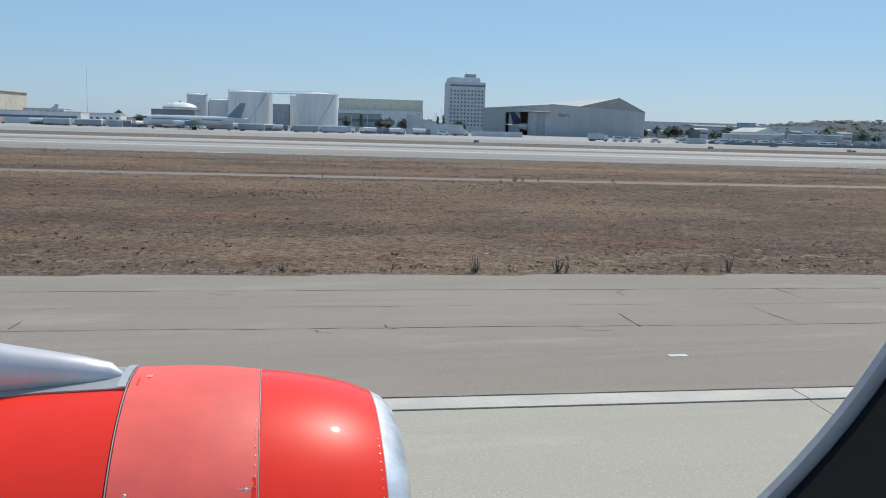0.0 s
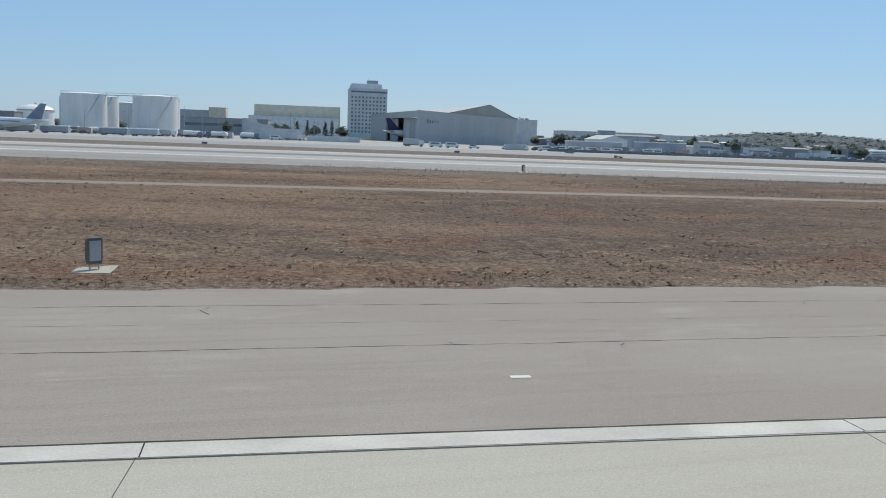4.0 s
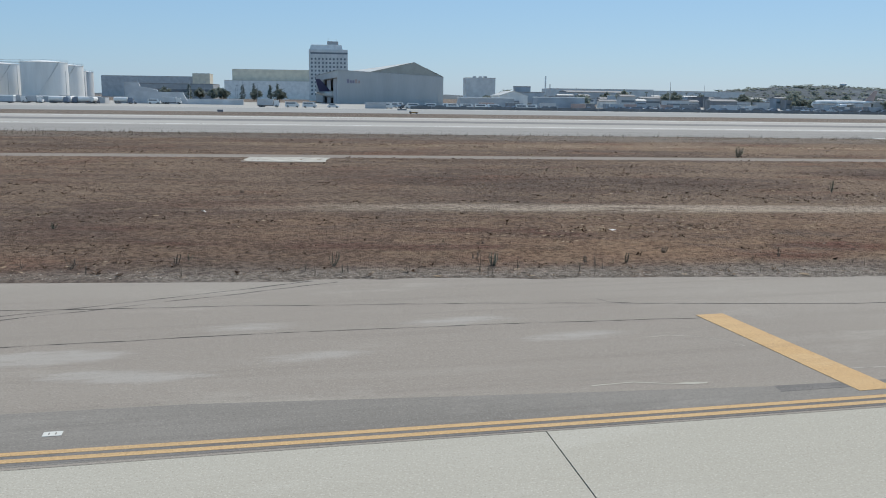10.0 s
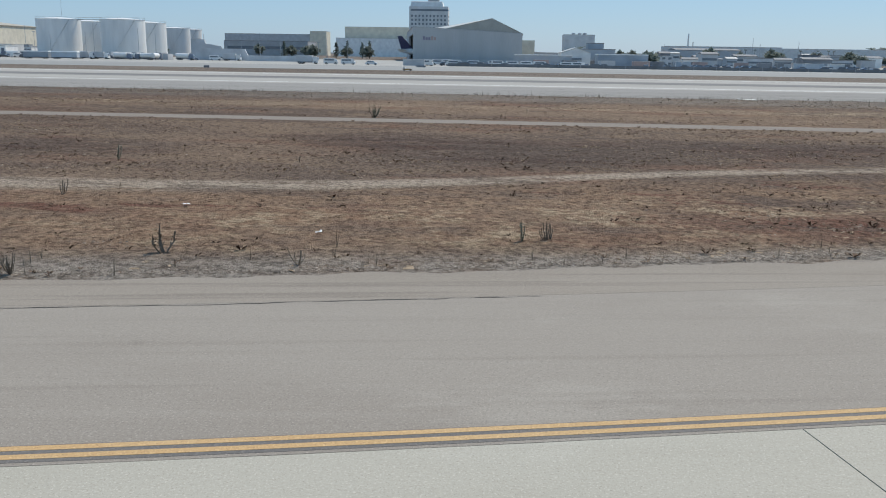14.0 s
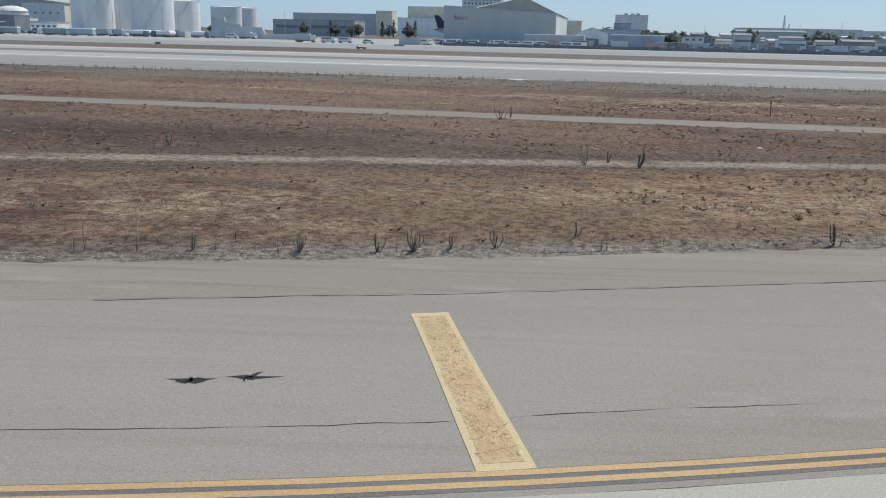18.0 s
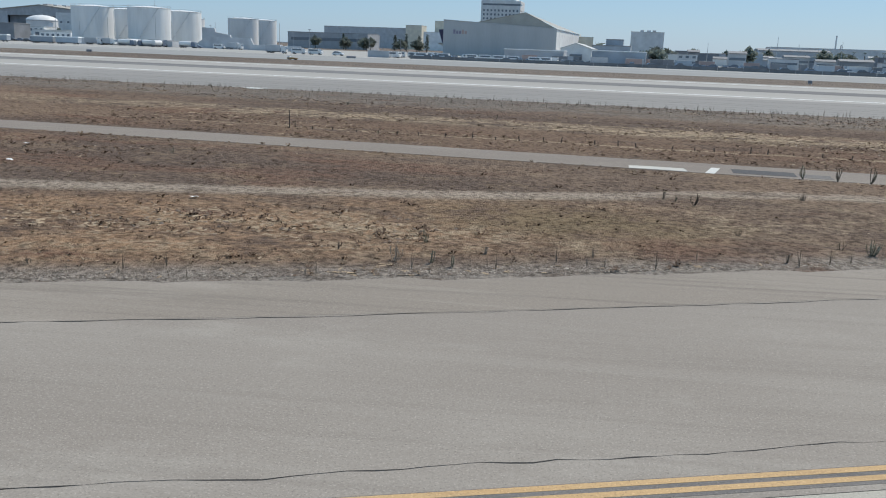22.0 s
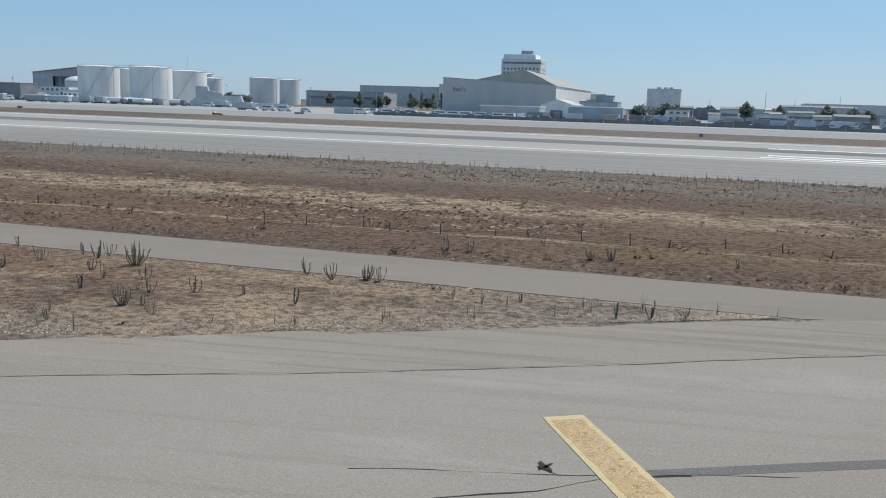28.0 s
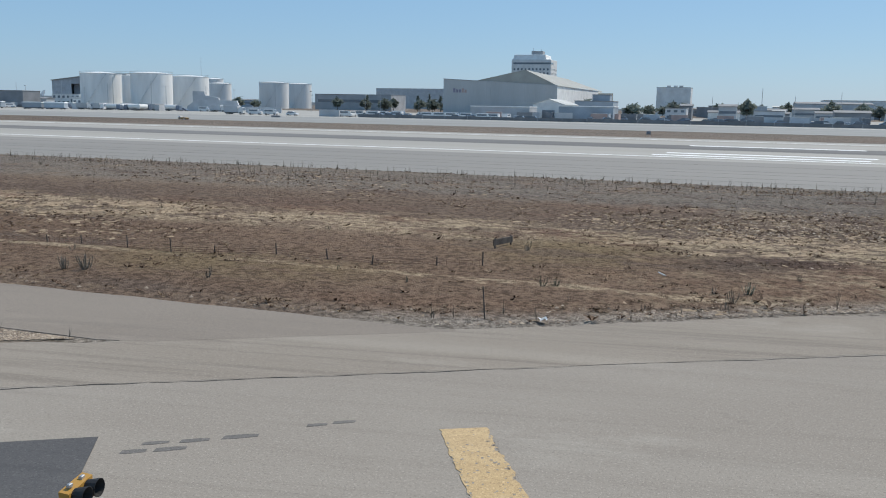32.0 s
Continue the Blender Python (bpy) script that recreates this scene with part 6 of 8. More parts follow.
# ---- far side: buildings ----
def building(name, label, x0, x1, y0, y1, h, wall=None, roof=None, rows=0, cols=0, style="flat", ridge=2.0, band=False, group="far buildings", door=False, side_cols=0):
    wall, roof = wall or WALL_WHITE, roof or ROOF_PALE
    w, d = x1 - x0, y1 - y0
    b = thing(name, label, "building", group, at=pose(x0, y0, 0))
    if style == "gable":
        part("wall", Geo().prism([(0, -0.1), (w, -0.1), (w, h), (w / 2, h + ridge), (0, h)], 0, d), wall, b)
        g = Geo()
        g.prism([(-0.3, h - 0.05), (w / 2, h + ridge + 0.02), (w / 2, h + ridge + 0.25), (-0.3, h + 0.2)], -0.3, d + 0.3)
        g.prism([(w / 2, h + ridge + 0.02), (w + 0.3, h - 0.05), (w + 0.3, h + 0.2), (w / 2, h + ridge + 0.25)], -0.3, d + 0.3)
        part("roof", g, roof, b)
    elif style == "long":
        part("wall", Geo().box(0, w, 0, d, -0.1, h), wall, b)
        g = Geo()
        g.add([(-0.3, -0.4, h), (w + 0.3, -0.4, h), (w + 0.3, d / 2, h + ridge), (-0.3, d / 2, h + ridge), (-0.3, d + 0.4, h), (w + 0.3, d + 0.4, h), (-0.3, -0.4, h - 0.2), (w + 0.3, -0.4, h - 0.2)],
              [(0, 1, 2, 3), (3, 2, 5, 4), (0, 3, 4), (1, 5, 2), (6, 7, 1, 0)])
        part("roof", g, roof, b)
    else:
        part("wall", Geo().box(0, w, 0, d, -0.1, h), wall, b)
        g = Geo().box(-0.15, w + 0.15, -0.15, d + 0.15, h, h + 0.35, bevel=0.08)
        part("roof", g, roof, b)
    if rows and cols:
        ww, hh = w / cols * 0.5, h / rows * 0.42
        for i in range(rows):
            for j in range(cols):
                u, z = w * (j + 0.5) / cols, h * (i + 0.55) / rows
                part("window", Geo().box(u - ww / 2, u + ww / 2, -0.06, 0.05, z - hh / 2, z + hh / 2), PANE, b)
            for j in range(side_cols):
                v, z = d * (j + 0.5) / side_cols, h * (i + 0.55) / rows
                part("window", Geo().box(w - 0.05, w + 0.06, v - d / side_cols * 0.25, v + d / side_cols * 0.25, z - hh / 2, z + hh / 2), PANE, b)
    if door:
        # dark slab on the wall stands in for the doorway's shade
        part("door", Geo().box(w * 0.3, w * 0.7, -0.08, 0.05, -0.05, h * 0.62), WALL_DARK, b, "dark slab for the shade of an open doorway")
    if band:
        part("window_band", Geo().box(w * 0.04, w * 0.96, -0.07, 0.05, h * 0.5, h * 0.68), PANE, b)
    return b


def office_tower():
    """Twelve-storey white office block with a stepped crown."""
    t = thing("office_tower", "white twelve-storey office tower with rows of small dark windows", "building", "far buildings", at=pose(95.5, 818, 0, 0, 0, 2))
    w, d, h = 34.5, 30.0, 45.5
    part("wall", Geo().box(-w / 2, w / 2, 0, d, -0.1, h, bevel=0.2), WALL_WHITE, t)
    part("crown", Geo().box(-w / 2 + 1.0, w / 2 - 4.5, 1.0, d - 1, h, h + 4.2, inset=0.8, bevel=0.3), WALL_WHITE, t)
    part("plant_room", Geo().box(-1, 9, 5, 14, h + 4.2, h + 7.4, bevel=0.1), WALL_GREY, t)
    for u, v in ((0, 10.0), (7, 9.0)):
        part("roof_antenna", Geo().tube((u, 8, h + 7.3), (u, 8, h + v), 0.12, n=5), STEEL_GREY, t)
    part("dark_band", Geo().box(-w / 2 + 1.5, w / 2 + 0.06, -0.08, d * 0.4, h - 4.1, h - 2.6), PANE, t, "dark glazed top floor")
    for i in range(10):
        z = 5.2 + 3.45 * i
        for j in range(10):
            u = -w / 2 + 2.6 + j * (w - 5.2) / 9
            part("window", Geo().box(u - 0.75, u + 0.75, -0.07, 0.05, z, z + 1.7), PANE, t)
        for j in range(6):
            v = 2.2 + j * (d - 4.4) / 5
            part("window", Geo().box(w / 2 - 0.05, w / 2 + 0.07, v - 0.75, v + 0.75, z, z + 1.7), PANE, t)


office_tower()


def cargo_hangar():
    """The big grey hangar: a wide gabled front, a tall side opening and a long roof."""
    hgr = thing("cargo_hangar", "large grey metal cargo hangar with a low gabled roof", "building", "far buildings", at=pose(114.4, 534.8, 0, 0, 0, 8.3))
    w, d = 63.4, 150.0
    outline = [(0, -0.1), (w, -0.1), (w, 16.4), (0, 19.3)]
    part("front_wall", Geo().prism(outline, 0, 1.2), HANGAR_GREY, hgr, "grey ribbed hangar front")
    part("gable", Geo().prism([(18, 18.5), (w, 16.42), (45.5, 24.8)], 0.4, 1.4), ROOF_HANGAR, hgr, "pale gable set above the front")
    skew = 0.146
    # side wall whiter than the shaded front, sunlight painted into its colour
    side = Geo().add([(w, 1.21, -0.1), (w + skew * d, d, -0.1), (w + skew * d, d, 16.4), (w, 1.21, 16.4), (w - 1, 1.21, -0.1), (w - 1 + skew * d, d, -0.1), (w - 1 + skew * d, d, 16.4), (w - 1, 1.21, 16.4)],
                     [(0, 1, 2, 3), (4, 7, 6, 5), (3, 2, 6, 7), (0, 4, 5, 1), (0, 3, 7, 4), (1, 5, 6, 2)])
    part("side_wall", side, WALL_WHITE, hgr, "side wall with sunlight put into its paler colour")
    part("side_beam", Geo().box(0, 1.2, 1.21, d, 15.4, 19.3), HANGAR_GREY, hgr)
    part("side_wall", Geo().box(0, 1.2, d * 0.62, d, -0.1, 15.39), HANGAR_GREY, hgr)
    # white put on the interior wall to lift its shade as haze would
    part("interior_wall", Geo().box(52, 53, 1.3, d * 0.61, -0.05, 15.3), WALL_WHITE, hgr, "hangar interior wall, white to lift its shade")
    # grey panels added in the opening, standing in for its hazy shade
    for v0, v1 in ((1.3, 16.0), (16.2, 32.0), (32.2, 49.5), (66.0, d * 0.61)):
        part("door_leaf", Geo().box(2.6, 3.0, v0, v1, -0.05, 15.3), WALL_GREY, hgr, "grey panel added for the hazy shade of the opening")
    part("back_wall", Geo().prism(outline, d, d + 1.0), HANGAR_GREY, hgr)
    k = skew * d
    # left slope paler than the right, sunlight painted into the roof colour
    part("roof_panel", Geo().add([(-0.4, -0.3, 19.35), (18, -0.3, 18.52), (45.5, 0.3, 24.85), (45.5 + k * 0.7, d, 24.85), (-0.4, d, 19.35)], [(0, 1, 2, 3, 4)]), ROOF_PALE, hgr, "metal roof slope, toned for the light it catches")
    part("roof_panel", Geo().add([(45.5, 0.3, 24.86), (w + 0.4, -0.3, 16.45), (w + 0.4 + k, d, 16.45), (45.5 + k * 0.7, d, 24.86)], [(0, 1, 2, 3)]), ROOF_HANGAR, hgr, "metal roof slope, toned for the light it catches")
    part("eave_trim", Geo().prism([(-0.1, 19.3), (w, 16.4), (w, 16.7), (-0.1, 19.65)], -0.12, 0.3), STEEL_GREY, hgr)
    for i in range(13):
        u = 2.5 + i * 4.8
        part("cladding_rib", Geo().box(u, u + 0.18, -0.12, 0.0, 0.0, 15.0), HANGAR_GREY, hgr)
    for i in range(5):
        part("logo_bar", Geo().box(5.6 + i * 1.6, 6.8 + i * 1.6, -0.12, 0.0, 12.0, 12.0 + (2.3 if i in (0, 3) else 1.7)), PURPLE if i < 3 else RED_LETTERS, hgr, "faded coloured logo shape")
    part("annex", Geo().box(w + k * 0.9, w + k + 8, d * 0.9, d * 1.1, -0.1, 15.0), WALL_BEIGE, hgr, "beige annex behind the hangar")


cargo_hangar()

building("storage_block", "plain white windowless block with roof machines", 211, 235.5, 737, 757, 20.6, WALL_WHITE, ROOF_PALE)
for x in (219, 224, 228):
    solid("roof_unit", Geo().box(-1.4, 1.4, -1.2, 1.2, 0, 1.4, bevel=0.15), WALL_GREY, "grey roof machine on the white block", "machine", "roof machines", at=pose(x, 745, 20.95))
# the low sheds in front of the hangar
building("white_shed", "white metal shed with a gabled roof and a door", 193.5, 206.5, 420, 450, 5.6, WALL_WHITE, ROOF_PALE, style="gable", ridge=2.2, door=True)
building("long_shed", "long low shed with a white roof edge", 173, 197, 400, 412, 4.4, WALL_GREY, WALL_WHITE)
building("dark_shed", "long dark shed with a white roof edge", 208, 229, 402, 415, 5.0, WALL_BLUE, WALL_WHITE)
building("frame_plant", "dark steel plant building", 204, 221, 455, 470, 7.5, WALL_BLUE, ROOF_GREY)
building("plant_stage", "dark upper stage of the plant building", 209, 217, 471.5, 478, 10.5, WALL_BLUE, ROOF_GREY)
building("small_office", "small grey office by the yard", 229, 236, 425, 438, 4.4, WALL_GREY, ROOF_GREY, rows=1, cols=3)
building("small_office", "small pale office by the yard", 242, 251, 470, 484, 5.0, WALL_GREY, ROOF_GREY, rows=2, cols=3)
# left of the hangar
building("long_beige_building", "long beige warehouse with a flat roof", -30, 72, 1080, 1130, 34.2, WALL_BEIGE, ROOF_PALE)
building("loading_wing", "lower pale wing along the beige warehouse", -33, 70, 1040, 1079, 20.5, WALL_WHITE, ROOF_PALE)
building("dark_terminal", "long dark low terminal building", -52, 14, 700, 730, 12.0, WALL_GREY, ROOF_GREY, band=True)
building("beige_building", "pale cream block with a flat roof far off", -98, -76, 1190, 1215, 31.0, WALL_BEIGE, ROOF_PALE)
building("beige_building", "long grey flat-roofed building far off", -215, -99, 1195, 1225, 27.0, WALL_GREY, ROOF_PALE)
# wide maintenance hangar behind the tanks, its doors open
lh = thing("wide_hangar", "huge pale hangar with a tan roof and open doors", "building", "far buildings", at=pose(-502, 900, 0))
part("door_wall", Geo().box(0, 28, 0, 1.5, -0.1, 26.5), WALL_GREY, lh, "pale closed door leaves")
part("door_wall", Geo().box(90, 140, 0, 1.5, -0.1, 26.5), WALL_WHITE, lh, "white front wall with small vents")
# dark panels added inside the doorway to paint its haze-lightened shade
part("door_leaf", Geo().box(28.2, 66, 4.0, 4.6, -0.05, 22.4), WALL_DARK, lh, "dark grey panel added for the shade of the open doorway")
part("door_leaf", Geo().box(66, 89.8, 5.0, 5.6, -0.05, 22.4), WALL_DARK, lh, "dark grey panel added for the shade of the open doorway")
part("lintel", Geo().prism([(0, 26.5), (28, 26.5), (28, 22.5), (90, 22.5), (90, 26.5), (140, 26.5), (70, 33.6)], 0.1, 1.4), WALL_GREY, lh)
part("side_wall", Geo().box(0, 1.2, 1.5, 90, -0.1, 26.5), WALL_GREY, lh)
part("side_wall", Geo().box(138.8, 140, 1.5, 90, -0.1, 26.5), WALL_BEIGE, lh)
part("back_wall", Geo().box(1.2, 138.8, 88.8, 90, -0.1, 26.5), WALL_GREY, lh)
part("roof", Geo().prism([(-1.0, 26.4), (70, 33.7), (141.0, 26.4), (141.0, 27.2), (70, 34.5), (-1.0, 27.2)], -0.8, 90.8), ROOF_TAN, lh, "low tan metal roof")
for i in range(5):
    part("roof_vent", Geo().box(68, 74, 8 + 16 * i, 17 + 16 * i, 33.9, 35.6, bevel=0.2), WALL_GREY, lh)
for i in range(5):
    part("wall_vent", Geo().box(95 + 9 * i, 97.5 + 9 * i, -0.15, 0.05, 15.5, 17.5), WALL_DARK, lh)
for x, y, w, h in ((-222, 600, 26, 8.3), (-197, 590, 38, 6.3), (-258, 615, 26, 6.8), (-292, 640, 30, 6.0), (-176, 570, 24, 5.2), (-332, 660, 30, 8.0)):
    building("yard_office", "long white flat-roofed office in the tank yard", x, x + w, y, y + 14, h, WALL_WHITE, ROOF_PALE, rows=2 if h > 7 else 1, cols=6, group="yard offices")
building("low_depot", "low dark depot building by the tanks", -100, -80, 428, 440, 8.4, WALL_DARK, ROOF_GREY)
building("pale_depot", "pale low depot building", -178, -138, 446, 460, 6.0, WALL_WHITE, ROOF_PALE, band=True)
building("right_hangar", "long grey hangar far off", 310, 365, 800, 840, 11.0, WALL_GREY, ROOF_GREY, style="long", ridge=1.5)
# white walls stand in for haze over these grey warehouses
building("long_warehouse", "long grey warehouse far off", 350, 478, 1075, 1130, 17.0, WALL_WHITE, ROOF_PALE)
building("long_warehouse", "long blue-grey warehouse far off", 505, 640, 1180, 1230, 17.0, WALL_WHITE, ROOF_PALE)
r_ = random.Random(77)
for i in range(230):
    x = r_.uniform(232, 760) if i < 180 else r_.uniform(-520, -160)
    y = 440 + 430 * r_.random() + (20 if x < 0 else 0)
    w, d = r_.uniform(5, 15), r_.uniform(5, 12)
    h = r_.choice((2.8, 3.2, 3.6, 4.2, 5.0, 6.0)) + (y - 395) * 0.005
    k = r_.random()
    wall = WALL_WHITE if k < 0.12 else WALL_GREY if k < 0.42 else WALL_BLUE if k < 0.78 else WALL_DARK
    building("yard_building", {WALL_WHITE: "small white", WALL_GREY: "small grey", WALL_BLUE: "small blue-grey", WALL_DARK: "small dark"}[wall] + " industrial building among the yards", x, x + w, y, y + d, h, wall, r_.choice((ROOF_PALE, ROOF_GREY, ROOF_GREY, ROOF_GREY)), style=r_.choice(("flat", "long", "flat")), ridge=0.9, band=r_.random() < 0.4, group="yard buildings")

# sloping blast fence beside the tanks
bf = thing("blast_fence", "pale sloping blast fence at the end of the apron", "fence", at=pose(20.6, 428, 0))
part("deflector", Geo().prism([(0, -0.05), (31, -0.05), (29.5, 1.6), (28.4, 3.4), (27.6, 5.2), (5.4, 5.5), (0, 2.2)], 0, 1.0), WALL_GREY, bf)
part("deflector", Geo().prism([(0.5, -0.05), (18, -0.05), (15.0, 6.4), (7.5, 7.6), (7.0, 9.4), (0.5, 9.6)], 4.0, 5.0), WALL_GREY, bf, "taller pale wall behind the fence")
part("low_wall", Geo().box(31.2, 56, -8, -7.4, -0.05, 2.4, bevel=0.05), WALL_GREY, bf)
for u in (3, 8, 13, 18, 23):
    part("brace", Geo().tube((u, 1, 3.2), (u, 3.8, -0.05), 0.12, n=5), STEEL_GREY, bf)


# ---- parked aircraft ----
def fuselage(g, length, r, n=24):
    prof = [(0.05 * r, 0), (0.45 * r, 0.012), (0.75 * r, 0.035), (0.95 * r, 0.075), (r, 0.12), (r, 0.62), (0.9 * r, 0.72), (0.62 * r, 0.85), (0.3 * r, 0.96), (0.1 * r, 1.0)]
    vs, fs = [], []
    for rr, t in prof:
        lift = 0.0 if t < 0.6 else 0.55 * r * ((t - 0.6) / 0.4) ** 1.5
        drop = -0.3 * r * max(0, (0.1 - t) / 0.1)
        for j in range(n):
            a = 2 * math.pi * j / n
            vs.append((t * length, rr * math.cos(a), rr * math.sin(a) + lift + drop))
    for i in range(len(prof) - 1):
        fs += [(i * n + j, i * n + (j + 1) % n, (i + 1) * n + (j + 1) % n, (i + 1) * n + j) for j in range(n)]
    fs += [tuple(range(n)), tuple((len(prof) - 1) * n + j for j in range(n))]
    return g.add(vs, fs)


def airliner(x, y, turn, length, r, label, tail_mat, body_mat=None, engine_mat=None):
    """A parked twin-jet; its nose points along its own minus x."""
    body_mat, engine_mat = body_mat or PLANE_GREY, engine_mat or PLANE_GREY
    a = thing("airliner", label, "aircraft", "parked aircraft", at=pose(x, y, 0, 0, 0, turn))
    zc = r + 1.75
    g = fuselage(Geo(), length, r)
    g.v = [(p[0], p[1], p[2] + zc) for p in g.v]
    part("body", g, body_mat, a, smooth=True)
    for s in (-r, r):
        part("window_strip", Geo().box(length * 0.1, length * 0.78, s - 0.06, s + 0.06, zc + 0.25, zc + 0.6), PANE, a)
    part("cockpit_glass", Geo().box(length * 0.026, length * 0.05, -r * 0.55, r * 0.55, zc + r * 0.35, zc + r * 0.62, inset=0.1), PANE, a)
    k = length
    for s in (-1, 1):
        part("wing", Geo().add([(k * 0.34, s * r * 0.6, zc - r * 0.6), (k * 0.56, s * r * 0.6, zc - r * 0.6), (k * 0.66, s * k * 0.45, zc + 0.9), (k * 0.62, s * k * 0.45, zc + 0.9),
                               (k * 0.36, s * r * 0.6, zc - r * 0.25), (k * 0.55, s * r * 0.6, zc - r * 0.35), (k * 0.66, s * k * 0.45, zc + 1.05), (k * 0.62, s * k * 0.45, zc + 1.05)],
                              [(0, 1, 2, 3), (4, 7, 6, 5), (0, 4, 5, 1), (1, 5, 6, 2), (2, 6, 7, 3), (3, 7, 4, 0)]), body_mat, a)
        part("engine", Geo().lathe([(0.75, k * 0.33), (1.0, k * 0.335), (1.12, k * 0.36), (1.05, k * 0.4), (0.7, k * 0.44), (0.4, k * 0.445)], 20, "x", (0, s * k * 0.155, zc - 1.15)), engine_mat, a, smooth=True)
        part("tailplane", Geo().add([(k * 0.88, s * 0.4, zc + r * 0.5), (k * 0.98, s * 0.3, zc + r * 0.5), (k * 1.01, s * k * 0.16, zc + r * 0.7), (k * 0.97, s * k * 0.16, zc + r * 0.7),
                                    (k * 0.88, s * 0.4, zc + r * 0.62), (k * 0.98, s * 0.3, zc + r * 0.6), (k * 1.01, s * k * 0.16, zc + r * 0.75), (k * 0.97, s * k * 0.16, zc + r * 0.75)],
                                   [(0, 1, 2, 3), (4, 7, 6, 5), (0, 4, 5, 1), (1, 5, 6, 2), (2, 6, 7, 3), (3, 7, 4, 0)]), body_mat, a)
        part("main_gear", Geo().tube((k * 0.5, s * r * 1.25, 0.9), (k * 0.5, s * r * 1.0, zc - r * 0.5), 0.14, n=8), STEEL_GREY, a)
        part("main_wheel", Geo().lathe([(0.52, -0.45), (0.56, -0.3), (0.56, 0.3), (0.52, 0.45)], 18, "y", (k * 0.5, s * r * 1.25, 0.56)), BLACK_RUBBER, a)
    part("fin", Geo().prism([(k * 0.82, zc + r * 0.9), (k * 0.96, zc + r * 0.7), (k * 1.005, zc + r + k * 0.135), (k * 0.955, zc + r + k * 0.14)], -0.16, 0.16), tail_mat, a, "coloured tail fin")
    part("nose_gear", Geo().tube((k * 0.1, 0, 0.5), (k * 0.1, 0, zc - r * 0.9), 0.1, n=8), STEEL_GREY, a)
    part("nose_wheel", Geo().lathe([(0.36, -0.25), (0.4, -0.15), (0.4, 0.15), (0.36, 0.25)], 16, "y", (k * 0.1, 0, 0.4)), BLACK_RUBBER, a)


airliner(-90.4, 372, 0, 41.5, 2.0, "pale grey twin-engined airliner on the taxiway with a blue-grey tail", TAIL_BLUE)
airliner(152, 596, 188.3, 54.0, 3.0, "white cargo aircraft nosed into the hangar, dark tail outside", TAIL_PURPLE, WALL_WHITE)
airliner(392, 515, 5, 42.0, 2.1, "white airliner with a reddish tail parked far off", RED_LETTERS, WALL_WHITE)
airliner(-250, 620, 10, 42.0, 2.1, "white airliner parked far off beyond the yards", WALL_BLUE, WALL_WHITE)
airliner(-330, 660, 4, 42.0, 2.1, "white airliner parked far off beyond the yards", PLANE_GREY, WALL_WHITE)


# ---- vehicles ----
def wheels(parent, xs, w, r):
    for x in xs:
        for s in (-1, 1):
            wh = part("wheel", Geo().lathe([(r, -0.11), (r + 0.02, -0.06), (r + 0.02, 0.06), (r, 0.11)], 14, "y", (x, s * (w / 2 - 0.1), r + 0.02)), BLACK_RUBBER, parent)
            part("rim", Geo().lathe([(r * 0.55, -0.12), (r * 0.55, 0.12)], 10, "y", (x, s * (w / 2 - 0.1), r + 0.02)), STEEL_GREY, wh)


def car(paint, label):
    c = thing("car", label, "car", "parked cars")
    part("body", Geo().prism([(-2.2, 0.3), (2.2, 0.3), (2.25, 0.75), (1.2, 0.95), (-2.1, 1.0), (-2.25, 0.7)], -0.88, 0.88), paint, c)
    part("cabin", Geo().prism([(-1.9, 0.97), (1.15, 0.95), (0.45, 1.48), (-1.4, 1.5)], -0.76, 0.76), PANE, c)
    part("roof", Geo().prism([(-1.42, 1.49), (0.47, 1.47), (0.4, 1.53), (-1.35, 1.55)], -0.74, 0.74), paint, c)
    wheels(c, (-1.35, 1.4), 1.8, 0.31)
    return c


def van(paint, label):
    c = thing("van", label, "van", "parked vans")
    part("body", Geo().prism([(-2.7, 0.35), (2.6, 0.35), (2.7, 1.0), (2.2, 1.25), (1.55, 2.15), (-2.65, 2.2)], -0.98, 0.98), paint, c)
    part("windscreen", Geo().prism([(2.18, 1.3), (2.24, 1.32), (1.64, 2.1), (1.58, 2.08)], -0.85, 0.85), PANE, c)
    for s in (-0.985, 0.985):
        part("side_window", Geo().box(-2.3, 1.2, s - 0.015, s + 0.015, 1.35, 1.9), PANE, c)
    wheels(c, (-1.7, 1.75), 2.0, 0.36)
    return c


def truck(paint, label, box_mat, tank_body=False):
    c = thing("truck", label, "truck", "service trucks")
    part("cab", Geo().prism([(2.2, 0.5), (4.2, 0.5), (4.25, 1.5), (3.9, 2.6), (2.2, 2.65)], -1.1, 1.1), paint, c)
    part("windscreen", Geo().prism([(4.24, 1.55), (4.3, 1.57), (3.98, 2.5), (3.92, 2.48)], -0.95, 0.95), PANE, c)
    part("chassis", Geo().box(-4.0, 4.0, -0.5, 0.5, 0.5, 0.8), WALL_DARK, c)
    if tank_body:
        part("tank_body", Geo().lathe([(0.8, -4.0), (1.05, -3.9), (1.05, 1.8), (0.8, 1.95)], 18, "x", (0, 0, 1.85)), box_mat, c, smooth=True)
    else:
        part("cargo_box", Geo().box(-4.0, 2.0, -1.2, 1.2, 0.82, 3.1, bevel=0.05), box_mat, c)
    wheels(c, (-2.8, -1.7, 3.2), 2.3, 0.46)
    return c


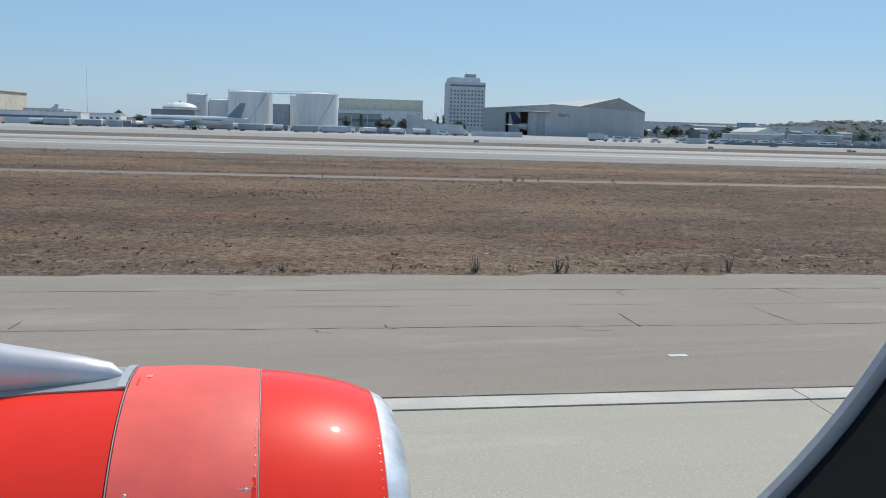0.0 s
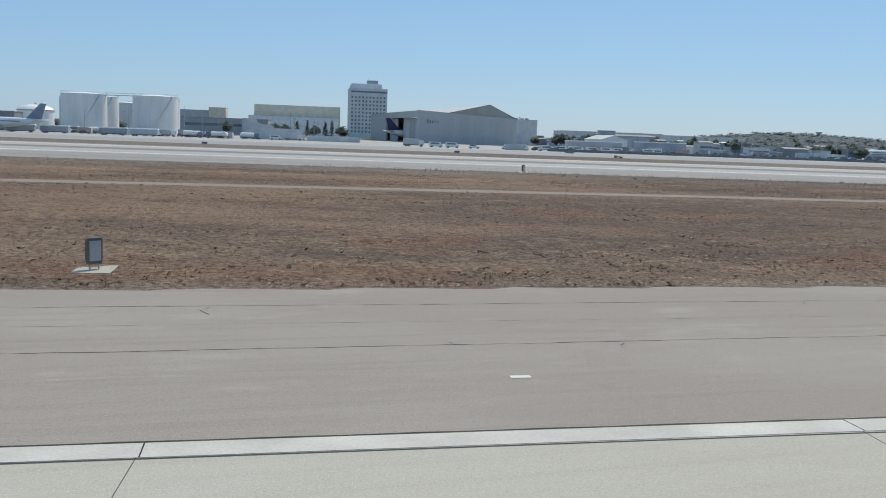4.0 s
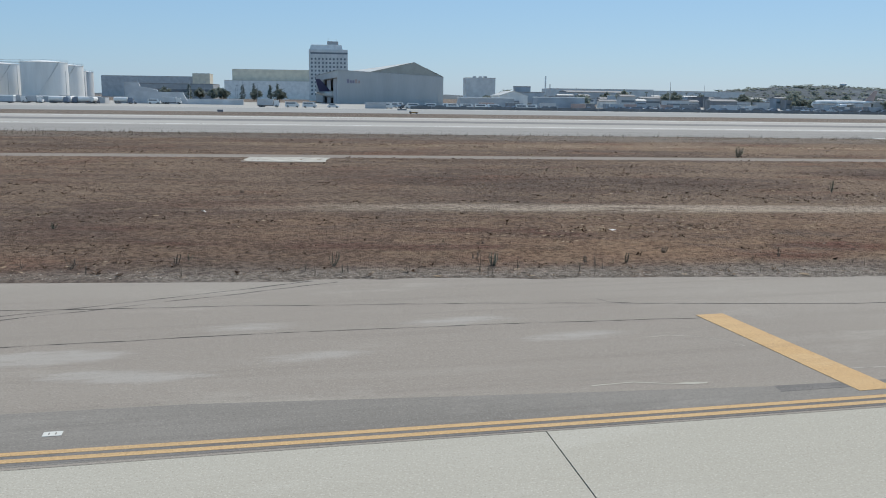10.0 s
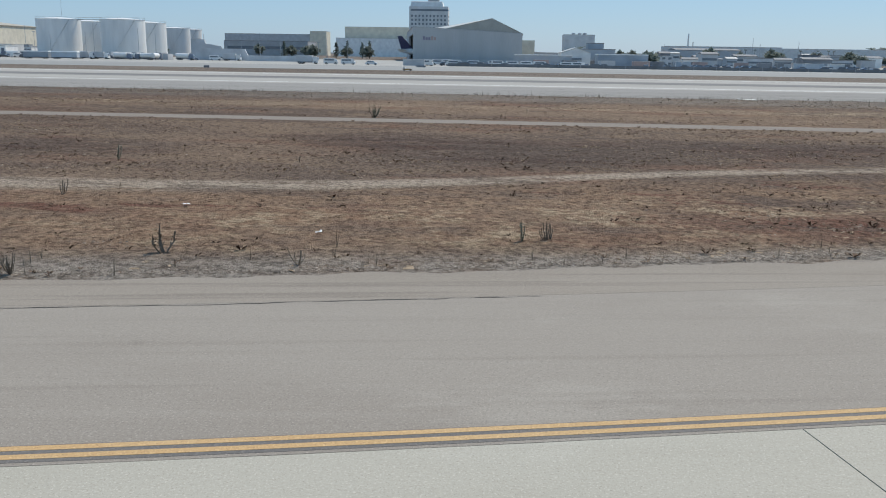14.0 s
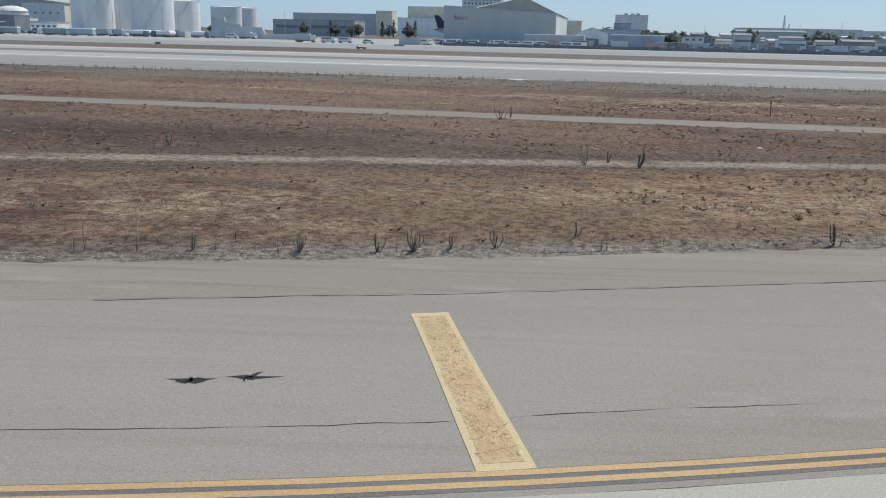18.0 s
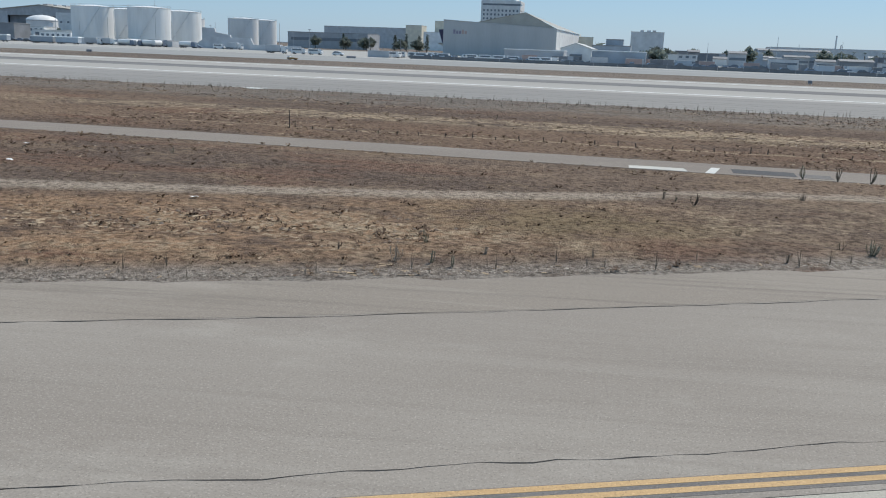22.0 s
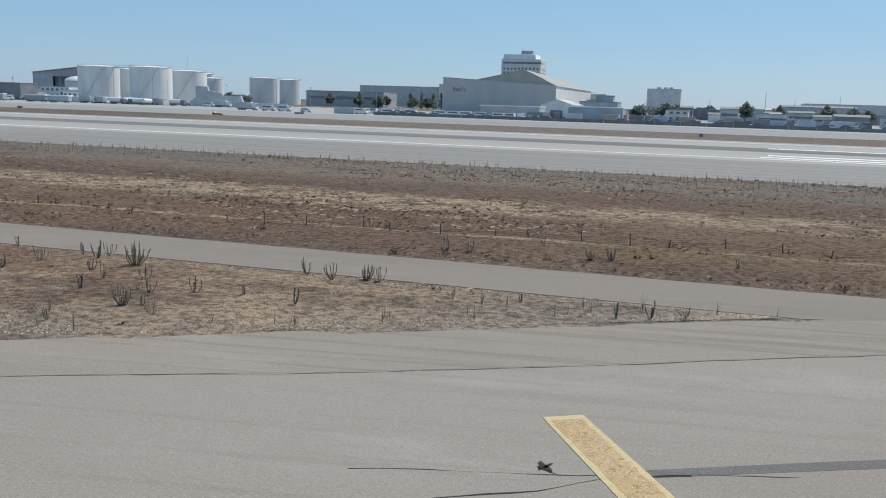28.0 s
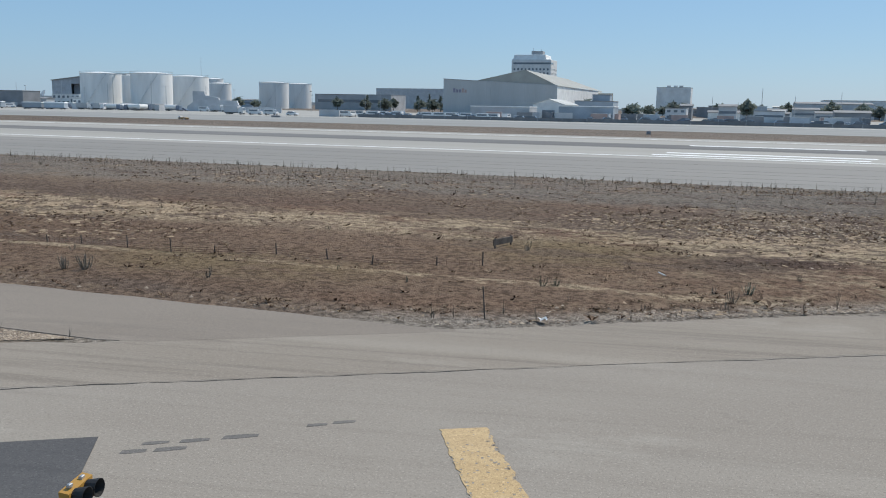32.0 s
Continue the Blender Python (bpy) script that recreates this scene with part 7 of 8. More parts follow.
def bus(label):
    c = thing("bus", label, "bus", "apron buses")
    part("body", Geo().box(-6, 6, -1.3, 1.3, 0.4, 3.0, inset=0.06, bevel=0.12), WALL_WHITE, c)
    part("window_band", Geo().box(-5.7, 5.7, -1.32, 1.32, 1.5, 2.4), PANE, c)
    part("skirt", Geo().box(-6.02, 6.02, -1.31, 1.31, 0.4, 0.8), CAR_BLUE, c)
    wheels(c, (-3.8, 3.9), 2.6, 0.48)
    return c


protos = [car(CAR_WHITE, "white parked car on the apron"), car(CAR_DARK, "dark parked car on the apron"), van(CAR_WHITE, "white van parked on the apron"), truck(CAR_WHITE, "white box truck parked on the apron", WALL_WHITE),
          truck(CAR_BLUE, "fuel truck with a pale tank and a blue cab", TANK_WHITE, True), bus("long white bus parked by the apron"), car(CAR_BLUE, "blue parked car on the apron"), truck(CAR_WHITE, "grey cargo truck parked on the apron", WALL_GREY)]
r_ = random.Random(31)
placed = []
for i in range(38):
    placed.append((r_.choice((0, 0, 1, 2, 2, 2, 6)), 136 + i * 1.9 + r_.uniform(-0.5, 0.5), r_.uniform(352, 372), r_.choice((0, 180, 15, 90))))
for i in range(110):
    placed.append((r_.choice((0, 1, 1, 6, 1, 1, 6)), r_.uniform(205, 470), r_.uniform(366, 450), r_.choice((0, 180, 90, 20))))
for i in range(34):
    placed.append((r_.choice((1, 1, 7, 2, 6, 4, 0)), r_.uniform(-210, 22), r_.uniform(408, 432), r_.choice((0, 180, 70, 90))))
for i in range(44):
    placed.append((r_.choice((5, 3, 7, 1, 2, 6, 1)), r_.uniform(-360, -105), r_.uniform(424, 500), r_.choice((0, 180, 90))))
for i in range(46):
    placed.append((r_.choice((1, 6, 4, 7, 2, 0, 1)), r_.uniform(-150, 48), r_.uniform(398, 436), r_.choice((0, 180, 8, 90))))
placed += [(4, 4.0, 396, 0), (4, 13.5, 397, 180), (7, -14, 398, 0), (7, 95.5, 352, 0), (2, 104.5, 352, 5), (2, 111.1, 352, 0), (0, 119.9, 352, 0), (2, 146, 392, 0), (5, -60, 436, 0)]
first = {}
for k, x, y, a in placed:
    m = pose(x, y, 0.0, 0, 0, a)
    if k not in first:
        first[k] = True
        protos[k].matrix_basis = m
    else:
        copy_thing(protos[k], m)


def trailer(x, y, turn):
    """A long dark apron trailer with a white roof."""
    c = thing("apron_trailer", "long dark trailer with a white roof beside the taxiway", "trailer", "apron trailers", at=pose(x, y, 0.0, 0, 0, turn))
    part("body", Geo().box(-5.4, 5.4, -1.25, 1.25, 0.75, 2.75, bevel=0.05), WALL_BLUE, c)
    part("roof", Geo().box(-5.6, 5.6, -1.35, 1.35, 2.76, 3.2, inset=0.1, bevel=0.12), WALL_WHITE, c, "white roof")
    part("chassis", Geo().box(-5.2, 5.2, -0.6, 0.6, 0.45, 0.74), WALL_DARK, c)
    wheels(c, (-4.2, -3.2, 3.6), 2.4, 0.42)


for x, y in ((-60.0, 377), (-47.2, 377.5), (-24.6, 378), (-12.6, 378.5), (-118.0, 392), (-132.5, 396)):
    trailer(x, y, 1.0)


def container(paint, label):
    c = thing("container", label, "container", "shipping containers")
    part("body", Geo().box(-3.0, 3.0, -1.2, 1.2, 0.05, 2.55, bevel=0.04), paint, c)
    part("roof", Geo().box(-3.02, 3.02, -1.22, 1.22, 2.55, 2.62), ROOF_PALE, c)
    part("door", Geo().box(3.0, 3.05, -1.1, 1.1, 0.15, 2.45), WALL_GREY, c)
    return c


boxes_ = [container(WALL_BLUE, "blue-grey steel container in the yards"), container(WALL_DARK, "dark steel container in the yards"), container(WALL_GREY, "grey steel container in the yards"), container(RED_LETTERS, "faded reddish steel container in the yards")]
r_ = random.Random(52)
done = set()
for i in range(120):
    k = r_.choice((0, 1, 1, 2, 3, 0))
    x = r_.uniform(176, 460) if i < 60 else r_.uniform(-330, 20)
    m = pose(x, r_.uniform(395, 436) if x > 0 else r_.uniform(400, 436), 0.0, 0, 0, r_.choice((0, 90, 0, 180, 12)))
    if k not in done:
        done.add(k)
        boxes_[k].matrix_basis = m
    else:
        copy_thing(boxes_[k], m)
yv = thing("baggage_cart", "low yellow tow cart with a white box beside the taxiway", "vehicle", at=pose(145.7, 250.5, 0.03))
part("body", Geo().prism([(-1.2, 0.2), (1.1, 0.2), (1.2, 0.45), (0.3, 0.55), (-1.2, 0.5)], -0.6, 0.6), YELLOW_VEHICLE, yv)
part("white_box", Geo().box(-1.15, -0.6, -0.5, 0.5, 0.5, 0.85, bevel=0.04), CAR_WHITE, yv)
wheels(yv, (-0.8, 0.8), 1.2, 0.2)


for x, y, w in ((144.2, 298, 3.0), (96.9, 238, 1.4), (262, 218.5, 0.7), (31, 240, 1.4)):
    s = thing("taxi_sign", "low dark taxiway sign on short legs", "sign", "taxiway signs", at=pose(x, y, 0.03))
    part("panel", Geo().box(-w / 2, w / 2, -0.12, 0.12, 0.2, 0.75, bevel=0.03), WALL_DARK, s)
    for u in (-w * 0.35, w * 0.35):
        part("leg", Geo().tube((u, 0, -0.04), (u, 0, 0.27), 0.05, n=6), STEEL_GREY, s)

# dark mesh fence along the yards, in panels
pf = thing("perimeter_fence", "dark mesh perimeter fence along the taxiway", "fence")
fp = Geo().box(0, 7.9, -0.04, 0.04, 0.05, 1.15).mesh("fence_panel", FENCE_MESH)
fq = Geo().tube((0, 0, -0.1), (0, 0, 1.7), 0.06, n=5).mesh("fence_post", STEEL_GREY)
for i in range(76):
    for nm, me in (("fence_panel", fp), ("fence_post", fq)):
        o = new(nm, me)
        o.parent = pf
        o.location = (149 + 8 * i, 346, 0)

# the low dark kerb wall in front of the parked vehicles
solid("barrier_wall", Geo().box(132, 140, -0.3, 0.3, 0, 2.4, bevel=0.05), WALL_GREY, "grey low wall at the edge of the apron", "wall", kind="structure", at=pose(0, 350, 0))


# ---- masts, stacks and trees ----
def mast(x, y, h, label="tall thin lighting mast", lamps=True):
    m = thing("light_mast", label, "mast", "masts", at=pose(x, y, 0))
    part("pole", Geo().tube((0, 0, -0.1), (0, 0, h), 0.16, 0.08, 8), STEEL_GREY, m)
    if lamps:
        part("lamp_frame", Geo().box(-0.8, 0.8, -0.25, 0.25, h - 0.1, h + 0.3, bevel=0.06), STEEL_GREY, m)


mast(-253, 838, 49.5, "tall slender antenna mast", False)
r_ = random.Random(8)
for i in range(30):
    mast(r_.uniform(-420, -90) if i < 12 else r_.uniform(-90, 60) if i < 24 else r_.uniform(180, 520), r_.uniform(440, 700), r_.uniform(9, 15), lamps=i < 24 and i % 2 == 0)
for x, y, h in ((-62, 436, 15), (-26, 432, 16), (-31, 434, 13), (-6, 436, 14), (2, 437, 12), (-92, 436, 13), (26, 436, 12)):
    mast(x, y, h, "thin steel pole in front of the tanks", False)
for x, h, r0 in ((960, 109, 4.2), (982, 72, 3.2)):
    s = thing("chimney_stack", "tall pale chimney stack on the horizon", "chimney", "chimney stacks", at=pose(x, 4200, 0))
    part("shaft", Geo().lathe([(r0, -0.2), (r0 * 0.72, h)], 18), WALL_WHITE, s)
    part("rim", Geo().lathe([(r0 * 0.8, h), (r0 * 0.8, h + 2)], 18), WALL_GREY, s)


def tree(seed, h, spread, conifer=False, palm=False):
    """A tapered trunk with limbs and a crown of many leaf clumps."""
    r = random.Random(seed)
    t = thing("tree", "dark slender conifer far off" if conifer else "tall thin palm far off" if palm else "dark leafy tree far off", "tree", "far trees")
    g = Geo().tube((0, 0, -0.1), (r.uniform(-0.2, 0.2), 0, h * (0.95 if conifer or palm else 0.6)), 0.03 * h, 0.012 * h, 7)
    crown = Geo()
    clumps = 90 if not palm else 26
    for i in range(clumps):
        if palm:
            a = r.uniform(0, 6.283)
            p = Vector((0, 0, h * 0.95))
            q = p + Vector((math.cos(a), math.sin(a), r.uniform(-0.5, 0.5))) * spread * r.uniform(0.6, 1)
            s = Vector((-math.sin(a), math.cos(a), 0)) * 0.12 * spread
            crown.add([p, p.lerp(q, 0.5) + s + Vector((0, 0, 0.3)), q, p.lerp(q, 0.5) - s + Vector((0, 0, 0.3))], [(0, 1, 2), (0, 2, 3)])
            continue
        u = r.random()
        if conifer:
            z = h * (0.12 + 0.88 * u)
            rad = spread * (1 - u) ** 0.8 * r.uniform(0.3, 1.0)
        else:
            z = h * (0.35 + 0.62 * u)
            rad = spread * math.sin(math.pi * min(0.97, 0.15 + 0.8 * u)) * r.uniform(0.25, 1.05)
        a = r.uniform(0, 6.283)
        c = Vector((rad * math.cos(a), rad * math.sin(a), z))
        if i % 9 == 0 and not conifer:
            g.tube((0, 0, h * 0.45), c, 0.012 * h, 0.004 * h, 5)
        s = spread * r.uniform(0.16, 0.34)
        for _ in range(5):
            d = Vector((r.gauss(0, 1), r.gauss(0, 1), r.gauss(0, 0.8))) * s
            e = Vector((r.gauss(0, 1), r.gauss(0, 1), r.gauss(0, 0.8))) * s * 0.7
            crown.add([c + d, c + e, c - d * 0.6], [(0, 1, 2)])
    part("trunk", g, BARK, t)
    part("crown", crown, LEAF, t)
    return t


TREES = [tree(1, 12, 2.6, True), tree(2, 9, 4.0), tree(3, 8, 4.6), tree(4, 14, 2.4, palm=True), tree(5, 13, 2.2, True), tree(6, 6, 4.0)]
r_ = random.Random(15)
spots = [(0, 36, 700), (4, 44, 704), (0, 58, 690), (4, 63, 694), (1, 20, 690), (2, 70, 640), (1, 108, 620), (1, 232, 640), (2, 238, 650), (2, 205, 480), (5, 212, 482), (0, -2, 690), (2, 30, 650)]
spots += [(3, 420 + 14 * i + r_.uniform(-4, 4), 1050 + r_.uniform(-30, 30)) for i in range(9)]
spots += [(r_.choice((1, 2, 5, 5)), r_.uniform(215, 640), r_.uniform(400, 820)) for _ in range(66)]
spots += [(r_.choice((1, 2, 5)), r_.uniform(-420, 60), r_.uniform(640, 760)) for _ in range(16)]
used = set()
for k, x, y in spots:
    m = pose(x, y, -0.02, 0, 0, r_.uniform(0, 360))
    if k not in used:
        used.add(k)
        TREES[k].matrix_basis = m
    else:
        copy_thing(TREES[k], m)


# ---- distance ----
def ridge(name, label, y, x0, x1, height, seed, mat, depth=500, n=90):
    r = np.random.default_rng(seed)
    xs = np.linspace(x0, x1, n)
    z = height(xs) + 1.2 * r.normal(size=n)
    rows = [(y, 0 * z - 2), (y + depth * 0.3, z * 0.75), (y + depth * 0.5, z), (y + depth, z * 0 - 2)]
    vs = [(x, yy, float(h)) for yy, zz in rows for x, h in zip(xs, zz)]
    fs = [(k * n + i, k * n + i + 1, (k + 1) * n + i + 1, (k + 1) * n + i) for k in range(3) for i in range(n - 1)]
    solid(name, Geo().add(vs, fs), mat, label, "hill", kind="structure", smooth=True)


ridge("hill_far", "low dark scrub-covered hill with scattered houses", 1700, 420, 2600, lambda x: 4 + 34 * np.exp(-(((x - 1120) / 300) ** 2)) + 24 * np.exp(-(((x - 1750) / 420) ** 2)), 3, HILL)
ridge("backdrop_far", "low hazy rise behind the airport", 2600, -2600, 2600, lambda x: 9 + 5 * np.sin(x / 400) + 3 * np.sin(x / 130), 4, HILL, 600)
def hill_scrub():
    """Clumps of dark scrub over the slope and crest of the far hill."""
    r = random.Random(88)
    g = Geo()
    for _ in range(1500):
        x, u = r.uniform(600, 2300), r.random() ** 0.6
        z = float(4 + 34 * math.exp(-(((x - 1120) / 300) ** 2)) + 24 * math.exp(-(((x - 1750) / 420) ** 2)))
        y, z = (1700 + 500 * 0.3 * u, z * 0.75 * u) if r.random() < 0.5 else (1850 + 100 * u, z * (0.75 + 0.25 * u))
        s = r.uniform(2.0, 6.0)
        for _ in range(4):
            p = [Vector((x + r.gauss(0, 1) * s, y + r.gauss(0, 1) * s, z + r.uniform(-0.2, 1.0) * s)) for _ in range(3)]
            g.add(p, [(0, 1, 2)])
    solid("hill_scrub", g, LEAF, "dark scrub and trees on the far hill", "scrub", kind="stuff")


hill_scrub()
wt = thing("water_tower", "pale water tower on a single stem far off", "water tower", at=pose(1262, 2060, 0))
part("stem", Geo().tube((0, 0, -0.1), (0, 0, 44), 2.2, 1.6, 14), WALL_WHITE, wt)
part("bowl", Geo().lathe([(1.8, 42.5), (6.0, 45.0), (8.2, 47.5), (8.0, 49.5), (5.0, 51.6), (0.3, 52.4)], 24), WALL_WHITE, wt, smooth=True)
r_ = random.Random(61)
for i in range(60):
    x = r_.uniform(520, 1500)
    y = r_.uniform(900, 1650)
    w = r_.uniform(14, 50)
    building("town_building", "small pale building in the far town", x, x + w, y, y + r_.uniform(10, 20), r_.uniform(5, 11), r_.choice((WALL_WHITE, WALL_GREY, WALL_BLUE, WALL_GREY)), r_.choice((ROOF_PALE, ROOF_GREY)), style=r_.choice(("flat", "long")), ridge=1.5, group="town buildings")


# ---- concrete slabs of the near runway ----
JOINTS = [-66.4, -55.8, -45.2, -34.6, -24.0, -13.2, -2.8, 7.6, 18.2, 28.6, 38.95, 50.5, 61.5, 72.5, 84.0, 95.2, 106.3, 116.5, 126.8, 137.0, 149.95, 154.0, 164.7, 177.0, 190.4, 202, 214, 226, 238, 250, 262, 274, 286, 298]
for a, b in zip(JOINTS, JOINTS[1:]):
    edge = ((0.06, 0.63), (0.69, 5.2)) if a < 126 else ((0.06, 5.2),)
    for lo, hi in (*edge, (5.225, 10.0), (10.025, 17.0), (17.025, 26.0), (26.025, 36.0), (36.025, 52.0), (52.025, 69.0)):
        xa, xb = a + 0.009, b - 0.009
        n = 4
        lean = [(xa + (xb - xa) * i / n, float(CONCRETE_EDGE(xa + (xb - xa) * i / n))) for i in range(n + 1)]
        rake = [0.24 * min(1.0, max(0.0, (x - 128) / 25)) for x, y in lean]      # joints stand square to the curving edge
        top = [(x + k * lo, y - lo) for k, (x, y) in zip(rake, lean)]
        low = [(x + k * hi, y - hi) for k, (x, y) in zip(rake, lean)]
        part("concrete_slab", Geo().slab(low + top[::-1], -0.1, 0.0), CONCRETE, runway_base)


for x in JOINTS:
    if -60 < x < 122:
        y = float(WHITE_EDGE(x))
        solid("joint_cut", Geo().slab([(x - 0.011, y - 0.06), (x + 0.011, y - 0.06), (x + 0.05, y - 0.61), (x + 0.028, y - 0.61)], 0.006, 0.0095), CRACK, "dark slab joint cutting through the white edge line", "joint", "joint cuts", "structure")


# ---- the passenger aircraft, as it stands at the start of the roll ----
RED = material("glossy_red_paint", (0.93, 0.040, 0.020), 0.38, 0.05, 0.8, 6.0, 0.0, spec=0.14)
lacquer = RED.node_tree.nodes["Principled BSDF"].inputs
lacquer["Coat Weight"].default_value, lacquer["Coat Roughness"].default_value = 0.32, 0.045
RED_MATT = material("sun_faded_red_cowl", (0.90, 0.135, 0.105), 0.48, 0.09, 0.5, 8.0, 0.0, spec=0.35)
BARE_METAL = material("brushed_aluminium", (0.74, 0.75, 0.76), 0.46, 0.30, 0.22, 9.0, 0.05, metal=0.7)
PYLON_SILVER = material("silver_fairing_paint", (0.56, 0.56, 0.58), 0.42, 0.12, 0.4, 8.0, 0.02, metal=0.35)
FAIRING_GREY = material("grey_fairing_edge", (0.36, 0.37, 0.39), 0.5, 0.14, 0.3, 10.0, 0.02, metal=0.3)
PALE_RED = material("pale_red_marking", (0.80, 0.42, 0.40), 0.5, 0.1, 0.2, 20.0, 0.0)
SEAM_METAL = material("worn_seam_metal", (0.52, 0.44, 0.43), 0.5, 0.25, 0.2, 20.0, 0.02, metal=0.3)
# near-black base carries the shade of a cabin that is not built
WINDOW_DARK = material("cabin_shade_surround", (0.005, 0.0055, 0.007), 0.6, 0.3, 0.2, 20.0, 0.05)
WINDOW_GREY = material("grey_window_seal", (0.34, 0.35, 0.38), 0.5, 0.12, 0.1, 20.0, 0.05)

jet = thing("passenger_jet", "white passenger jet with a red engine under its wing", "aircraft", at=pose(0, 0, 0, 0, 0, 5.7))
EY, EZ = 4.5, 1.93


def loft(sections, n=20):
    """A skin through oval sections: x, centre y and z, half width, half height."""
    vs, fs = [], []
    for x, y, z, w, h in sections:
        vs += [(x, y + w * math.cos(2 * math.pi * j / n), z + h * math.sin(2 * math.pi * j / n)) for j in range(n)]
    for i in range(len(sections) - 1):
        fs += [(i * n + j, i * n + (j + 1) % n, (i + 1) * n + (j + 1) % n, (i + 1) * n + j) for j in range(n)]
    fs += [tuple(range(n))[::-1], tuple((len(sections) - 1) * n + j for j in range(n))]
    return Geo().add(vs, fs)


def nacelle_shell(rows, a0, a1, n=12):
    """A thin plate that follows the nacelle, from (radius, x) rows and a range of degrees."""
    vs = []
    for lift in (0.0, 0.008):
        for r, x in rows:
            vs += [(x, EY + (r + lift) * math.cos(radians(a0 + (a1 - a0) * k / n)), EZ + (r + lift) * math.sin(radians(a0 + (a1 - a0) * k / n))) for k in range(n + 1)]
    m, w = len(rows), n + 1
    fs = []
    for q in (0, m * w):
        fs += [(q + i * w + k, q + i * w + k + 1, q + (i + 1) * w + k + 1, q + (i + 1) * w + k) for i in range(m - 1) for k in range(n)]
    for k in range(n):
        fs += [(k, k + 1, m * w + k + 1, m * w + k), ((m - 1) * w + k, (m - 1) * w + k + 1, (2 * m - 1) * w + k + 1, (2 * m - 1) * w + k)]
    for i in range(m - 1):
        fs += [(i * w, (i + 1) * w, (m + i + 1) * w, (m + i) * w), (i * w + n, (i + 1) * w + n, (m + i + 1) * w + n, (m + i) * w + n)]
    return Geo().add(vs, fs)


nacelle = part("fan_cowl", Geo().lathe([(1.172, -0.066), (1.194, -0.25), (1.204, -0.45), (1.202, -0.695)], 64, "x", (0, EY, EZ), cap=False), RED_MATT, jet, "sun-faded red fan cowl with a matt finish", True)
part("inlet_cowl", Geo().lathe([(1.042, 0.525), (1.085, 0.42), (1.125, 0.27), (1.155, 0.1), (1.172, -0.058)], 64, "x", (0, EY, EZ), cap=False), RED, jet, "glossy red inlet cowl", True)
part("inlet_lip", Geo().lathe([(1.04, 0.53), (1.01, 0.585), (0.96, 0.635), (0.90, 0.66), (0.84, 0.64), (0.80, 0.56), (0.79, 0.4)], 64, "x", (0, EY, EZ), cap=False), BARE_METAL, jet, "bare polished metal inlet lip", True)
part("inlet_duct", Geo().lathe([(0.79, 0.4), (0.80, -0.3), (0.80, -0.35), (0.2, -0.36)], 48, "x", (0, EY, EZ), cap=False), STEEL_GREY, jet, "grey inner inlet duct", True)
part("spinner", Geo().lathe([(0.01, 0.02), (0.12, -0.08), (0.24, -0.34)], 24, "x", (0, EY, EZ)), WALL_DARK, jet, smooth=True)
for i in range(24):
    a = 2 * math.pi * i / 24
    c, s = math.cos(a), math.sin(a)
    part("fan_blade", Geo().add([(-0.30, EY + 0.22 * c, EZ + 0.22 * s), (-0.22, EY + 0.22 * c - 0.06 * s, EZ + 0.22 * s + 0.06 * c), (-0.16, EY + 0.77 * c - 0.12 * s, EZ + 0.77 * s + 0.12 * c), (-0.28, EY + 0.77 * c, EZ + 0.77 * s)], [(0, 1, 2, 3)]), STEEL_GREY, jet)
part("reverser_cowl", Geo().lathe([(1.198, -0.71), (1.185, -1.1), (1.15, -1.6), (1.07, -2.1), (0.95, -2.6), (0.90, -2.6), (0.88, -2.2)], 64, "x", (0, EY, EZ), cap=False), RED, jet, "glossy red reverser cowl", True)
part("exhaust_nozzle", Geo().lathe([(0.66, -2.2), (0.6, -2.9), (0.48, -3.4), (0.44, -3.4), (0.42, -2.6)], 40, "x", (0, EY, EZ), cap=False), BARE_METAL, jet, "bare metal exhaust nozzle", True)
part("exhaust_cone", Geo().lathe([(0.34, -2.7), (0.26, -3.4), (0.06, -3.9)], 24, "x", (0, EY, EZ)), BARE_METAL, jet, smooth=True)
for x, r in ((0.5275, 1.0425), (-0.062, 1.1730), (-0.702, 1.2030)):
    part("panel_seam", Geo().lathe([(r - 0.004, x - 0.003), (r + 0.001, x - 0.002), (r + 0.001, x + 0.002), (r - 0.004, x + 0.003)], 64, "x", (0, EY, EZ), cap=False), SEAM_METAL, jet, "metal seam between cowl panels", True)
for i in range(84):
    a = radians(112 + 1.3 * i)
    x, r = (0.507, 1.0525) if i % 2 else (-0.077, 1.1765)
    part("rivet", Geo().lathe([(0.0030, -0.002), (0.0025, 0.002)], 8, "x", (x, EY + r * math.cos(a), EZ + r * math.sin(a))), BARE_METAL, jet)
for x, a in ((-0.62, 131.3), (-0.115, 131.3), (0.42, 133)):
    r = 1.2 if x < 0 else 1.086
    part("latch", Geo().lathe([(0.007, -0.008), (0.007, 0.008), (0.004, 0.010)], 12, "y", (x, EY + r * math.cos(radians(a)), EZ + r * math.sin(radians(a)))), BARE_METAL, jet)
for k in (0, 1):
    part("hoist_mark", Geo().box(-0.622 + 0.014 * k, -0.614 + 0.014 * k, EY - 0.052, EY - 0.008, EZ + 1.198, EZ + 1.2052), PALE_RED, jet)
part("arrow_stripe", nacelle_shell([(1.1965, -0.66), (1.1965, -0.652)], 92.5, 97, 6), RED, jet, "thin red arrow stripe", True)
for x, a in ((-0.60, 131.3), (-0.15, 131.3)):
    part("latch_strip", nacelle_shell([(1.1935, x), (1.1935, x + 0.055)], a - 0.25, a + 0.1, 2), SEAM_METAL, jet)
